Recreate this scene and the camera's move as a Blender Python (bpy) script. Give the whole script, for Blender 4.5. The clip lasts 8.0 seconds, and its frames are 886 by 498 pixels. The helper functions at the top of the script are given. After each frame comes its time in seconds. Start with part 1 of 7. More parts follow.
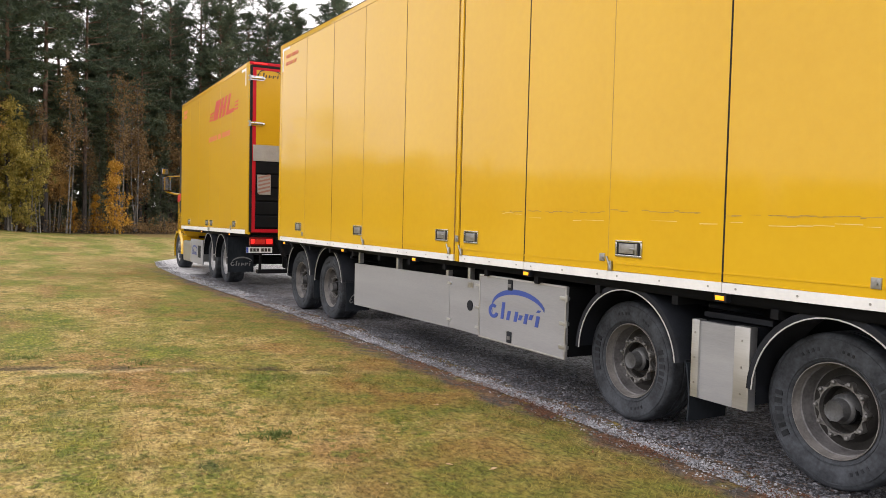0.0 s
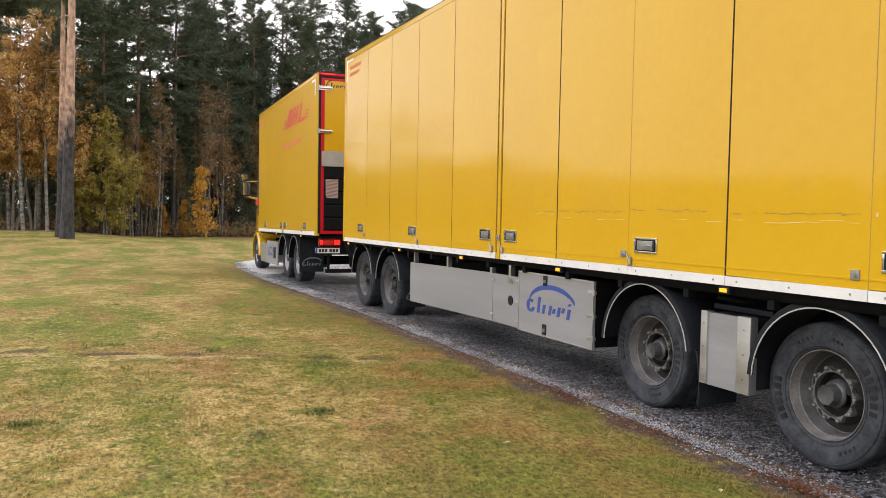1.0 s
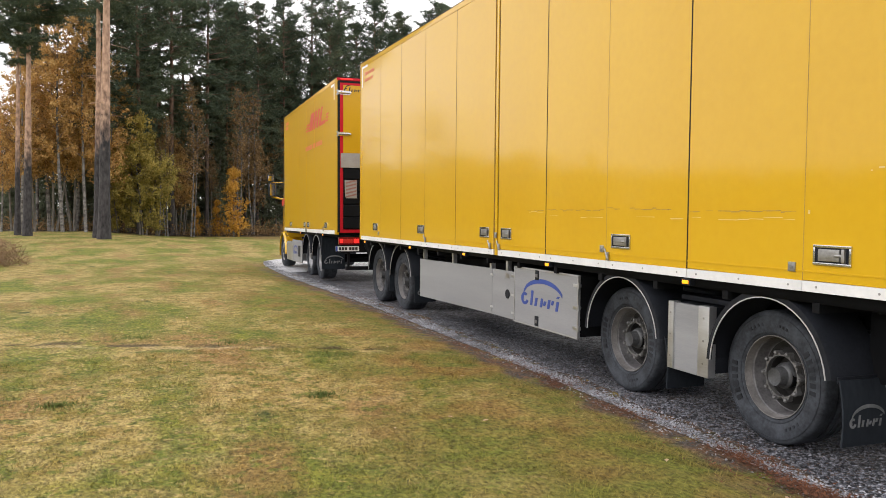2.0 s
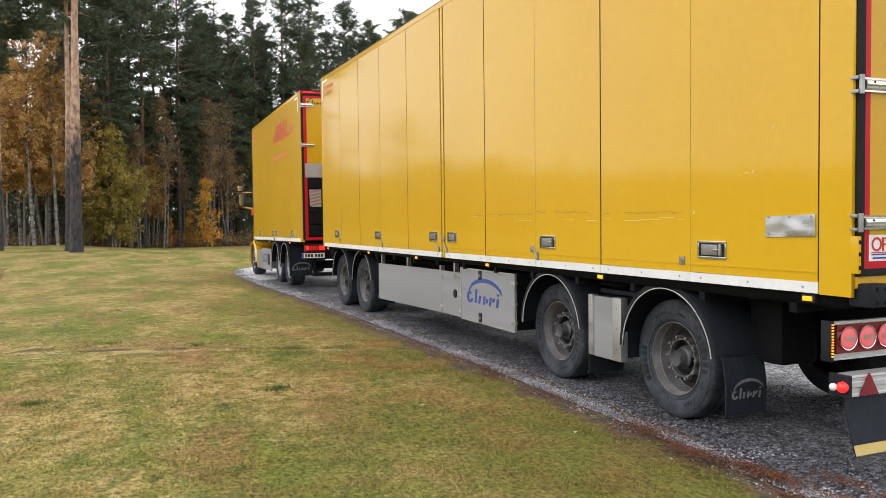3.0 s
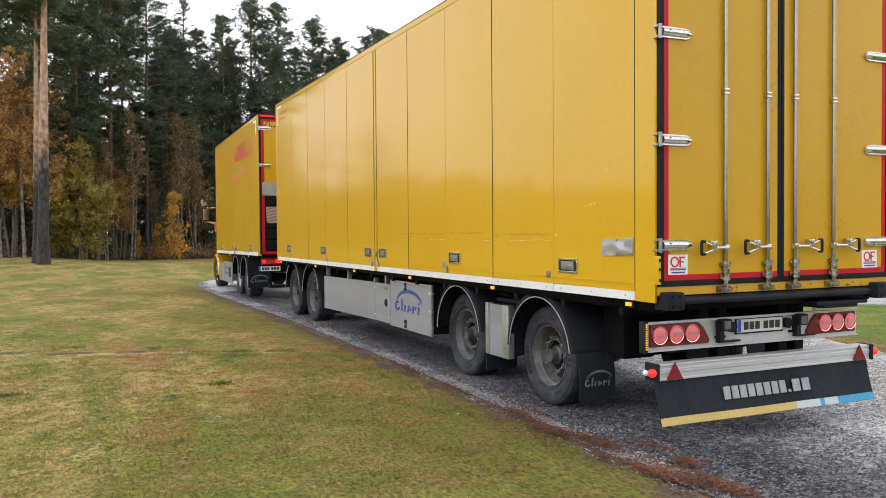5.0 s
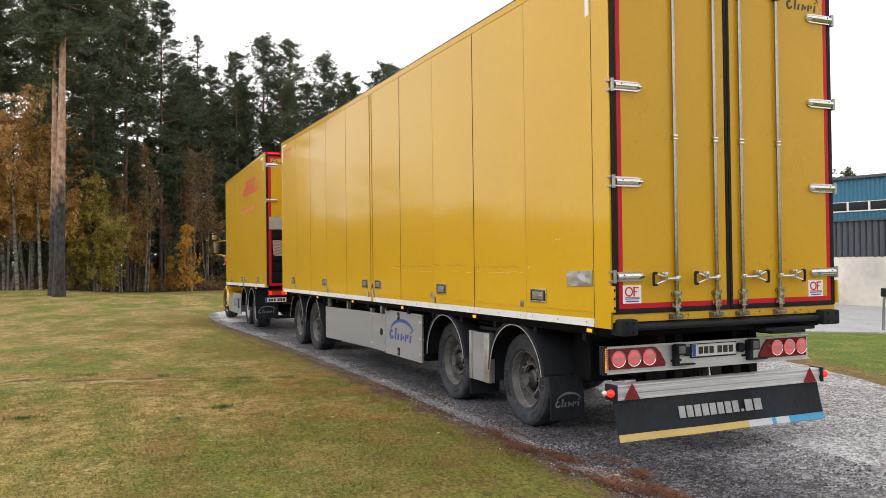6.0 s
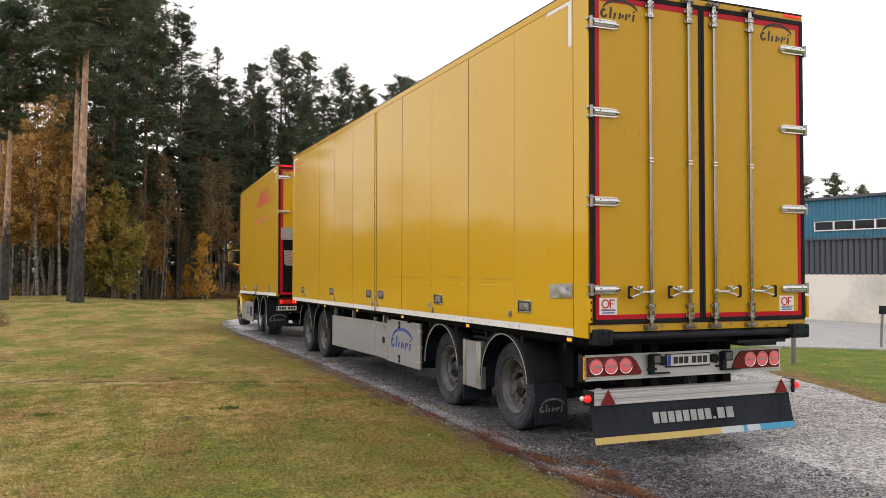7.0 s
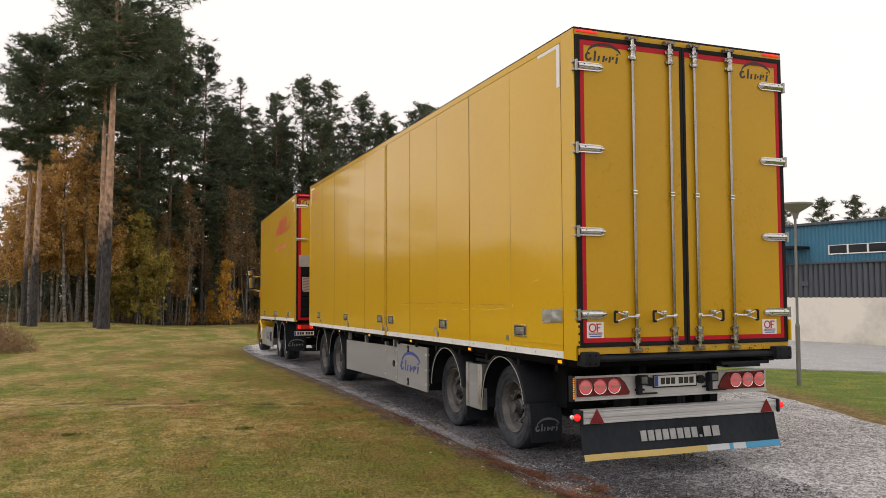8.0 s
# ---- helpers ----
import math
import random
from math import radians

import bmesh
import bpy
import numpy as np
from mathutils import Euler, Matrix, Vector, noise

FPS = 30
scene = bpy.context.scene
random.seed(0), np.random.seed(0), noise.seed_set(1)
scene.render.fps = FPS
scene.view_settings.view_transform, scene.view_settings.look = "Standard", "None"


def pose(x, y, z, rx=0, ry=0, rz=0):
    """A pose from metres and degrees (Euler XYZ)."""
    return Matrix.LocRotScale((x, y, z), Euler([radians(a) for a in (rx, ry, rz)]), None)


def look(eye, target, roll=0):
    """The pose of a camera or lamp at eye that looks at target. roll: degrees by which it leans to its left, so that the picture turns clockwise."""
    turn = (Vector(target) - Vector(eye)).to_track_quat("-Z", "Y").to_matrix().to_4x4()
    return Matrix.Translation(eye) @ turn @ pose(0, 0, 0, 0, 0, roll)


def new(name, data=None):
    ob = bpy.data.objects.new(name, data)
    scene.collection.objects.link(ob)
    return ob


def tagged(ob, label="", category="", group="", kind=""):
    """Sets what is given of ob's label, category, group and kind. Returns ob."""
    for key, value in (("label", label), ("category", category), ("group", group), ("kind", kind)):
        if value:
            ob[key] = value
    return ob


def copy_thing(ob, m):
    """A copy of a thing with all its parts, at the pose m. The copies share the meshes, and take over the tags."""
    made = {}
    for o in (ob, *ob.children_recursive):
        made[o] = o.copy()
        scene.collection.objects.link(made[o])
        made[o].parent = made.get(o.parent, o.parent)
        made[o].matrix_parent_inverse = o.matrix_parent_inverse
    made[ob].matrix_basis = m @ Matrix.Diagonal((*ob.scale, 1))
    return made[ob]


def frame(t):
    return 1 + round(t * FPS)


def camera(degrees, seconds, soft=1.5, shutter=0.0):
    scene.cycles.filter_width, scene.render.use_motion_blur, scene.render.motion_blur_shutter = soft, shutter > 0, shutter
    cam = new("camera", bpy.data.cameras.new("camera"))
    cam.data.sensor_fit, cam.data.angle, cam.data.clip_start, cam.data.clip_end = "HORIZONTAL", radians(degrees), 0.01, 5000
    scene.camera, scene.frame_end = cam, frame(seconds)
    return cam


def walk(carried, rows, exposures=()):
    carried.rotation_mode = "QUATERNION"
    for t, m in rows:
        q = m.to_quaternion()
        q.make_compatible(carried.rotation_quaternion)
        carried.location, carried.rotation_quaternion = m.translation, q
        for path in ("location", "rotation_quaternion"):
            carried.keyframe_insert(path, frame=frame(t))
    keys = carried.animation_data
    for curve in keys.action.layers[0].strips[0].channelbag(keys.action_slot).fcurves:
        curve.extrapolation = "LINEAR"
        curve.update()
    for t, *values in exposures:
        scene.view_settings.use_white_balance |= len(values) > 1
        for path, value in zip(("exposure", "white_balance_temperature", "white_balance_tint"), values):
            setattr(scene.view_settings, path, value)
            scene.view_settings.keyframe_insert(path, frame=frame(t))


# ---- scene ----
cam = camera(57.0, 8.0, soft=0.88)
PATH = [
    (0, (-5.634, -1.268, 1.671), (-4.664, 0.478, 1.582), 1.4),
    (0.5, (-5.634, -1.625, 1.65), (-4.703, 0.143, 1.565), 1.7),
    (1, (-5.552, -1.991, 1.656), (-4.756, -0.158, 1.57), 1.1),
    (1.2, (-5.512, -2.12, 1.667), (-4.777, -0.262, 1.582), 0.9),
    (2.3, (-5.425, -2.933, 1.686), (-4.704, -1.07, 1.592), 0.5),
    (2.5, (-5.416, -3.093, 1.673), (-4.68, -1.235, 1.587), 0.2),
    (3, (-5.388, -3.495, 1.692), (-4.615, -1.652, 1.612), -0.7),
    (3.5, (-5.366, -3.922, 1.716), (-4.562, -2.091, 1.652), -0.7),
    (4, (-5.346, -4.304, 1.739), (-4.515, -2.486, 1.671), -0.5),
    (4.5, (-5.386, -4.661, 1.751), (-4.544, -2.848, 1.682), -0.5),
    (4.7, (-5.386, -4.79, 1.756), (-4.545, -2.976, 1.691), -0.4),
    (5.8, (-5.364, -5.567, 1.775), (-4.548, -3.741, 1.792), -0.8),
    (6, (-5.38, -5.73, 1.784), (-4.572, -3.901, 1.811), -0.7),
    (6.5, (-5.34, -5.991, 1.792), (-4.556, -4.152, 1.828), -0.1),
    (7, (-5.371, -6.31, 1.784), (-4.599, -4.466, 1.84), 0.1),
    (7.5, (-5.381, -6.642, 1.803), (-4.63, -4.791, 1.898), -0.1),
    (8, (-5.344, -6.9, 1.804), (-4.624, -5.037, 1.92), -0.2),
]
walk(cam, [(t, look(eye, target, roll)) for t, eye, target, roll in PATH],
     exposures=[(0, 0.1, 6600, 16), (2.5, 0.08, 6400, 13), (4.5, -0.02, 6200, 11), (6, -0.18, 6600, 13.5), (7, -0.35, 6750, 15), (8, -0.60, 6950, 16)])


# ---- light: high overcast, brighter from the open field side ----
world = bpy.data.worlds.new("overcast_sky")
scene.world = world
world.use_nodes = True
wn, wl = world.node_tree.nodes, world.node_tree.links
SUN_EL, SUN_AZ = 38.0, 262.0  # degrees above the horizon; clockwise from +y
sky = wn.new("ShaderNodeTexSky")
sky.sky_type, sky.sun_disc = "NISHITA", False
sky.sun_elevation, sky.sun_rotation = radians(SUN_EL), radians(SUN_AZ)
sky.air_density, sky.dust_density, sky.ozone_density = 1.0, 6.0, 1.0
pale = wn.new("ShaderNodeHueSaturation")
pale.inputs["Saturation"].default_value = 0.12
cloud = wn.new("ShaderNodeMix")
cloud.data_type = "RGBA"
cloud.inputs["Factor"].default_value = 0.8
cloud.inputs["B"].default_value = (14.2, 14.15, 14.1, 1)
wl.new(sky.outputs["Color"], pale.inputs["Color"])
wl.new(pale.outputs["Color"], cloud.inputs["A"])
wl.new(cloud.outputs["Result"], wn["Background"].inputs["Color"])
wn["Background"].inputs["Strength"].default_value = 0.132
sun = new("sun", bpy.data.lights.new("sun", "SUN"))
sun.data.energy, sun.data.angle, sun.data.color = 0.4, radians(25), (1.0, 0.94, 0.85)
_d = Vector((math.sin(radians(SUN_AZ)) * math.cos(radians(SUN_EL)), math.cos(radians(SUN_AZ)) * math.cos(radians(SUN_EL)), math.sin(radians(SUN_EL))))
sun.matrix_world = look(_d * 60, (0, 0, 0))


# ---- materials ----
def rgb(c):
    return (*c, 1.0)


def pmat(name, a, b=None, rough=0.5, rough2=None, metal=0.0, scales=(1.5, 30.0), bump=0.0, bump_scale=60.0,
         stretch=(1, 1, 1), coat=0.0, fine=0.35, detail=5.0, ior=1.5, wobble=0.0, spread=(0.3, 0.7)):
    """Principled material whose colour runs from a to b over a broad and a fine noise, with relief."""
    m = bpy.data.materials.new(name)
    m.use_nodes = True
    n, l = m.node_tree.nodes, m.node_tree.links
    p = n["Principled BSDF"]
    p.inputs["Metallic"].default_value = metal
    p.inputs["IOR"].default_value = ior
    p.inputs["Coat Weight"].default_value = coat
    p.inputs["Coat Roughness"].default_value = 0.07
    tc = n.new("ShaderNodeTexCoord")
    mp = n.new("ShaderNodeMapping")
    mp.inputs["Scale"].default_value = stretch
    l.new(tc.outputs["Object"], mp.inputs["Vector"])
    oi = n.new("ShaderNodeObjectInfo")
    shift = n.new("ShaderNodeVectorMath")
    shift.operation = "MULTIPLY_ADD"
    shift.inputs[1].default_value = (17.0, 17.0, 17.0)
    l.new(oi.outputs["Random"], shift.inputs[0])
    l.new(mp.outputs["Vector"], shift.inputs[2])
    n1 = n.new("ShaderNodeTexNoise")
    n1.inputs["Scale"].default_value, n1.inputs["Detail"].default_value = scales[0], detail
    n2 = n.new("ShaderNodeTexNoise")
    n2.inputs["Scale"].default_value, n2.inputs["Detail"].default_value = scales[1], 3.0
    l.new(shift.outputs[0], n1.inputs["Vector"])
    l.new(shift.outputs[0], n2.inputs["Vector"])
    mx = n.new("ShaderNodeMix")
    mx.inputs["Factor"].default_value = fine
    l.new(n1.outputs["Fac"], mx.inputs["A"])
    l.new(n2.outputs["Fac"], mx.inputs["B"])
    ramp = n.new("ShaderNodeValToRGB")
    ramp.color_ramp.elements[0].position, ramp.color_ramp.elements[1].position = spread
    ramp.color_ramp.elements[0].color = rgb(a)
    ramp.color_ramp.elements[1].color = rgb(b or a)
    l.new(mx.outputs["Result"], ramp.inputs["Fac"])
    l.new(ramp.outputs["Color"], p.inputs["Base Color"])
    mr = n.new("ShaderNodeMapRange")
    mr.inputs["From Min"].default_value, mr.inputs["From Max"].default_value = spread
    mr.inputs["To Min"].default_value, mr.inputs["To Max"].default_value = rough, rough if rough2 is None else rough2
    l.new(mx.outputs["Result"], mr.inputs["Value"])
    l.new(mr.outputs["Result"], p.inputs["Roughness"])
    if bump or wobble:
        bn = n.new("ShaderNodeTexNoise")
        bn.inputs["Scale"].default_value, bn.inputs["Detail"].default_value = bump_scale, 4.0
        l.new(shift.outputs[0], bn.inputs["Vector"])
        bp = n.new("ShaderNodeBump")
        bp.inputs["Strength"].default_value = 1.0
        bp.inputs["Distance"].default_value = bump or wobble
        l.new(bn.outputs["Fac"], bp.inputs["Height"])
        l.new(bp.outputs["Normal"], p.inputs["Normal"])
    return m


def glow(name, col, strength, rough=0.3):
    m = bpy.data.materials.new(name)
    m.use_nodes = True
    p = m.node_tree.nodes["Principled BSDF"]
    p.inputs["Base Color"].default_value = rgb(col)
    p.inputs["Roughness"].default_value = rough
    p.inputs["Emission Color"].default_value = rgb(col)
    p.inputs["Emission Strength"].default_value = strength
    return m


PAINT = pmat("yellow_paint", (0.59, 0.342, 0.006), (0.64, 0.383, 0.010), 0.28, 0.36, scales=(0.7, 14.0), wobble=0.0003, bump_scale=1.3, coat=0.6, ior=1.22)
PAINT_REAR = pmat("yellow_door_paint", (0.545, 0.304, 0.009), (0.60, 0.342, 0.013), 0.25, 0.38, scales=(0.8, 25.0), wobble=0.0002, bump_scale=3.0, ior=1.4)
PAINT_WORN = pmat("chipped_yellow_paint", (0.05, 0.045, 0.04), (0.62, 0.35, 0.02), 0.45, 0.3, scales=(9.0, 40.0), spread=(0.36, 0.42), fine=0.4)
CAB_PAINT = pmat("yellow_cab_paint", (0.62, 0.36, 0.014), (0.68, 0.41, 0.02), 0.12, 0.18, coat=0.5)
SEAM = pmat("dark_joint", (0.012, 0.011, 0.01), (0.03, 0.026, 0.02), 0.7, ior=1.2)
WHITE = pmat("white_painted_rail", (0.66, 0.66, 0.66), (0.8, 0.8, 0.79), 0.35, 0.5, scales=(3.0, 40.0), bump=0.0004)
ALU = pmat("aluminium", (0.42, 0.425, 0.43), (0.62, 0.625, 0.63), 0.32, 0.5, metal=0.9, scales=(2.0, 40.0), stretch=(1, 0.15, 3), bump=0.0003, bump_scale=120)
ALU_PANEL = pmat("grey_aluminium_panel", (0.25, 0.257, 0.268), (0.355, 0.36, 0.372), 0.45, 0.6, metal=0.35, scales=(1.3, 50.0), stretch=(1, 0.3, 4), bump=0.0003, bump_scale=90)
LIGHT_ALU = pmat("pale_brushed_aluminium", (0.43, 0.43, 0.43), (0.64, 0.64, 0.635), 0.4, 0.55, metal=0.35, scales=(2.0, 40.0), stretch=(0.3, 1, 3), bump=0.0003, bump_scale=90)
STEEL = pmat("galvanised_steel", (0.26, 0.26, 0.255), (0.46, 0.455, 0.445), 0.3, 0.5, metal=0.9, scales=(12.0, 60.0), bump=0.0004, bump_scale=200)
STAINLESS = pmat("polished_steel_bar", (0.25, 0.232, 0.212), (0.43, 0.405, 0.38), 0.14, 0.26, metal=1.0, scales=(5.0, 60.0), stretch=(1, 1, 0.3))
BRIGHT = pmat("bright_zinc_fitting", (0.55, 0.55, 0.55), (0.7, 0.7, 0.69), 0.10, 0.24, metal=0.97, scales=(15.0, 60.0))
CRUMPLED = pmat("crumpled_bare_metal", (0.46, 0.47, 0.485), (0.64, 0.64, 0.65), 0.24, 0.38, metal=0.85, scales=(4.0, 20.0), stretch=(1, 0.5, 1.6), bump=0.002, bump_scale=5)
CAM = pmat("worn_zinc_cam", (0.13, 0.12, 0.11), (0.58, 0.57, 0.555), 0.12, 0.28, metal=1.0, scales=(22.0, 90.0), spread=(0.36, 0.6))
KEEPER = pmat("browned_steel", (0.06, 0.045, 0.03), (0.42, 0.37, 0.30), 0.3, 0.55, metal=0.85, scales=(14.0, 70.0))
BLACK = pmat("black_plastic", (0.0078, 0.0090, 0.0118), (0.022, 0.025, 0.032), 0.45, 0.65, scales=(4.0, 60.0), bump=0.0005, bump_scale=180, ior=1.25)
CHASSIS = pmat("black_chassis_paint", (0.0042, 0.0046, 0.0055), (0.010, 0.0106, 0.0122), 0.55, 0.8, scales=(4.0, 40.0), bump=0.0008, bump_scale=90, ior=1.2)
GASKET = pmat("black_rubber_seal", (0.012, 0.012, 0.013), (0.022, 0.022, 0.022), 0.5, 0.65, scales=(6.0, 60.0), ior=1.2)
RUBBER = pmat("tyre_rubber", (0.011, 0.0127, 0.0157), (0.074, 0.082, 0.095), 0.6, 0.85, scales=(7.0, 45.0), bump=0.0012, bump_scale=120, ior=1.28)
RUBBER_MARK = pmat("moulded_tyre_marks", (0.009, 0.010, 0.012), (0.036, 0.040, 0.047), 0.5, 0.7, scales=(9.0, 45.0), ior=1.28)
FLAP = pmat("dusty_black_rubber_flap", (0.0095, 0.0118, 0.0155), (0.030, 0.036, 0.044), 0.45, 0.65, scales=(2.5, 30.0), stretch=(1, 1, 0.3), bump=0.0006, ior=1.2)
# recessed disc, darker in tone than the rim and the flange
DISC = pmat("dark_wheel_disc", (0.012, 0.012, 0.012), (0.04, 0.038, 0.036), 0.5, 0.8, scales=(9.0, 60.0), bump=0.0006, ior=1.3)
RIM = pmat("dirty_grey_rim", (0.052, 0.051, 0.053), (0.255, 0.249, 0.254), 0.5, 0.75, metal=0.3, scales=(6.0, 50.0), bump=0.0006, bump_scale=120)
RIM_EDGE = pmat("worn_rim_edge", (0.12, 0.115, 0.112), (0.30, 0.285, 0.275), 0.5, 0.7, metal=0.3, scales=(8.0, 60.0), bump=0.0006, bump_scale=120)
HUB = pmat("greasy_hub_steel", (0.08, 0.08, 0.08), (0.26, 0.255, 0.25), 0.4, 0.65, metal=0.5, scales=(9.0, 60.0), bump=0.001, bump_scale=90)
HUB_DARK = pmat("dark_greasy_hub", (0.04, 0.042, 0.044), (0.15, 0.153, 0.16), 0.4, 0.65, metal=0.4, scales=(9.0, 60.0), bump=0.001, bump_scale=90)
ALLOY = pmat("polished_alloy_rim", (0.35, 0.35, 0.36), (0.6, 0.6, 0.61), 0.3, 0.5, metal=0.85, scales=(6.0, 40.0))
RED = pmat("red_reflective_border", (0.45, 0.008, 0.018), (0.54, 0.012, 0.025), 0.35, 0.5, scales=(3.0, 60.0), ior=1.3)
RED_INK = pmat("red_lettering", (0.50, 0.02, 0.012), (0.58, 0.03, 0.02), 0.35, 0.4)
RED_FADED = pmat("faded_red_lettering", (0.56, 0.14, 0.05), (0.62, 0.2, 0.06), 0.4, 0.5)
BLUE_INK = pmat("blue_lettering", (0.025, 0.055, 0.25), (0.035, 0.075, 0.32), 0.4, 0.5)
DARK_INK = pmat("black_lettering", (0.02, 0.017, 0.012), (0.03, 0.026, 0.02), 0.45)
FADED_INK = pmat("faded_flap_print", (0.09, 0.095, 0.1), (0.26, 0.265, 0.27), 0.5, 0.7, scales=(8.0, 60.0))
GREY_INK = pmat("worn_grey_lettering", (0.22, 0.23, 0.235), (0.42, 0.43, 0.43), 0.5, 0.7, scales=(8.0, 60.0))
DECAL = pmat("white_sticker", (0.74, 0.74, 0.74), (0.82, 0.82, 0.81), 0.4)
REDDARK = pmat("dark_red_reflector", (0.16, 0.008, 0.012), (0.22, 0.012, 0.016), 0.25)
PINK = glow("lit_tail_lamp_lens", (0.80, 0.15, 0.155), 0.26, 0.2)
REDLAMP = glow("lit_red_marker", (1.0, 0.025, 0.02), 0.9)
REDSOFT = glow("red_marker_lens", (0.5, 0.02, 0.015), 0.12)
LENS_BAND = pmat("pale_red_lens_band", (0.5, 0.24, 0.23), (0.6, 0.32, 0.31), 0.3)
AMBER = glow("lit_amber_marker", (1.0, 0.36, 0.01), 1.1)
CHROME = pmat("chrome_ring", (0.75, 0.75, 0.75), (0.85, 0.85, 0.85), 0.12, 0.2, metal=1.0)
PLATE = pmat("number_plate_white", (0.62, 0.62, 0.6), (0.72, 0.72, 0.7), 0.35)
PLATE_BLUE = pmat("number_plate_blue", (0.02, 0.06, 0.35), (0.03, 0.08, 0.4), 0.4)
STRIP_YEL = pmat("yellow_flap_stripe", (0.50, 0.36, 0.10), (0.60, 0.45, 0.16), 0.5, 0.65, scales=(3.0, 40.0))
STRIP_BLUE = pmat("light_blue_flap_stripe", (0.03, 0.25, 0.45), (0.06, 0.34, 0.55), 0.5, 0.6)
STRIP_PALE = pmat("pale_flap_stripe", (0.42, 0.47, 0.5), (0.55, 0.6, 0.62), 0.5, 0.6)
SCUFF = pmat("scuffed_bare_paint", (0.60, 0.40, 0.10), (0.72, 0.55, 0.28), 0.5, 0.7, scales=(9.0, 70.0), stretch=(1, 0.3, 3))
SCUFF_DARK = pmat("dirty_scratch", (0.20, 0.125, 0.035), (0.48, 0.29, 0.06), 0.7, 0.8, scales=(20.0, 80.0))
GLASS = pmat("dark_glass", (0.012, 0.014, 0.017), (0.02, 0.023, 0.027), 0.04, 0.08, scales=(1.0, 8.0), ior=1.3)
GREYSTRIP = pmat("grey_lift_panel", (0.30, 0.29, 0.28), (0.42, 0.41, 0.40), 0.45, 0.65, metal=0.3, scales=(4.0, 40.0))
BLUE_STEEL = pmat("blue_steel_cladding", (0.024, 0.138, 0.228), (0.037, 0.172, 0.272), 0.4, 0.55, scales=(0.5, 12.0), stretch=(1, 1, 0.2))
GREY_STEEL = pmat("dark_grey_steel_cladding", (0.047, 0.056, 0.073), (0.07, 0.081, 0.101), 0.45, 0.6, scales=(0.7, 14.0), stretch=(1, 1, 0.2))
CONCRETE = pmat("pale_concrete_wall", (0.40, 0.39, 0.365), (0.74, 0.71, 0.65), 0.8, 0.92, scales=(0.45, 6.0), bump=0.002, bump_scale=40, spread=(0.22, 0.5), fine=0.15)
MIRROR = pmat("silvered_mirror", (0.80, 0.82, 0.84), (0.86, 0.88, 0.90), 0.08, 0.12, metal=1.0)
WINFRAME = pmat("white_window_frame", (0.7, 0.7, 0.7), (0.8, 0.8, 0.8), 0.4)
LAMPPOST = pmat("grey_lamp_post", (0.17, 0.175, 0.18), (0.26, 0.265, 0.27), 0.45, 0.6, metal=0.4, scales=(3.0, 40.0))
BARK_BIRCH = pmat("birch_bark", (0.050, 0.044, 0.039), (0.24, 0.225, 0.205), 0.75, 0.9, scales=(2.2, 14.0), stretch=(1, 1, 2.2), spread=(0.40, 0.58), bump=0.004, bump_scale=30)
BARK_GREY = pmat("grey_sapling_bark", (0.065, 0.056, 0.047), (0.23, 0.21, 0.18), 0.85, 0.95, scales=(2.0, 25.0), bump=0.003)
BRUSH = pmat("dry_brush", (0.15, 0.088, 0.048), (0.34, 0.215, 0.13), 0.9, scales=(1.0, 20.0))


def leaf_mat(name, cols, rough=0.7, trans=0.25, broad=0.6):
    """Foliage: colour by clump and by leaf, a little light let through."""
    m = bpy.data.materials.new(name)
    m.use_nodes = True
    n, l = m.node_tree.nodes, m.node_tree.links
    p = n["Principled BSDF"]
    p.inputs["Roughness"].default_value = rough
    p.inputs["Specular IOR Level"].default_value = 0.25
    g, tc, oi = n.new("ShaderNodeNewGeometry"), n.new("ShaderNodeTexCoord"), n.new("ShaderNodeObjectInfo")
    ns = n.new("ShaderNodeTexNoise")
    ns.inputs["Scale"].default_value, ns.inputs["Detail"].default_value = broad, 3.0
    l.new(tc.outputs["Object"], ns.inputs["Vector"])
    a1 = n.new("ShaderNodeMath"); a1.operation = "MULTIPLY_ADD"
    a1.inputs[1].default_value = 0.6
    l.new(g.outputs["Random Per Island"], a1.inputs[0])
    a2 = n.new("ShaderNodeMath"); a2.operation = "MULTIPLY_ADD"
    a2.inputs[1].default_value = 0.25
    l.new(oi.outputs["Random"], a2.inputs[0])
    a3 = n.new("ShaderNodeMath"); a3.operation = "MULTIPLY_ADD"
    a3.inputs[1].default_value, a3.inputs[2].default_value = 1.2, -0.5
    l.new(ns.outputs["Fac"], a3.inputs[0])
    l.new(a3.outputs[0], a2.inputs[2])
    l.new(a2.outputs[0], a1.inputs[2])
    ramp = n.new("ShaderNodeValToRGB")
    e = ramp.color_ramp.elements
    while len(e) < len(cols):
        e.new(0.5)
    for i, c in enumerate(cols):
        e[i].position = i / (len(cols) - 1)
        e[i].color = rgb(c)
    l.new(a1.outputs[0], ramp.inputs["Fac"])
    l.new(ramp.outputs["Color"], p.inputs["Base Color"])
    if trans:
        tr = n.new("ShaderNodeBsdfTranslucent")
        mx = n.new("ShaderNodeMixShader")
        mx.inputs["Fac"].default_value = trans
        l.new(ramp.outputs["Color"], tr.inputs["Color"])
        l.new(p.outputs["BSDF"], mx.inputs[1])
        l.new(tr.outputs["BSDF"], mx.inputs[2])
        l.new(mx.outputs["Shader"], n["Material Output"].inputs["Surface"])
    return m


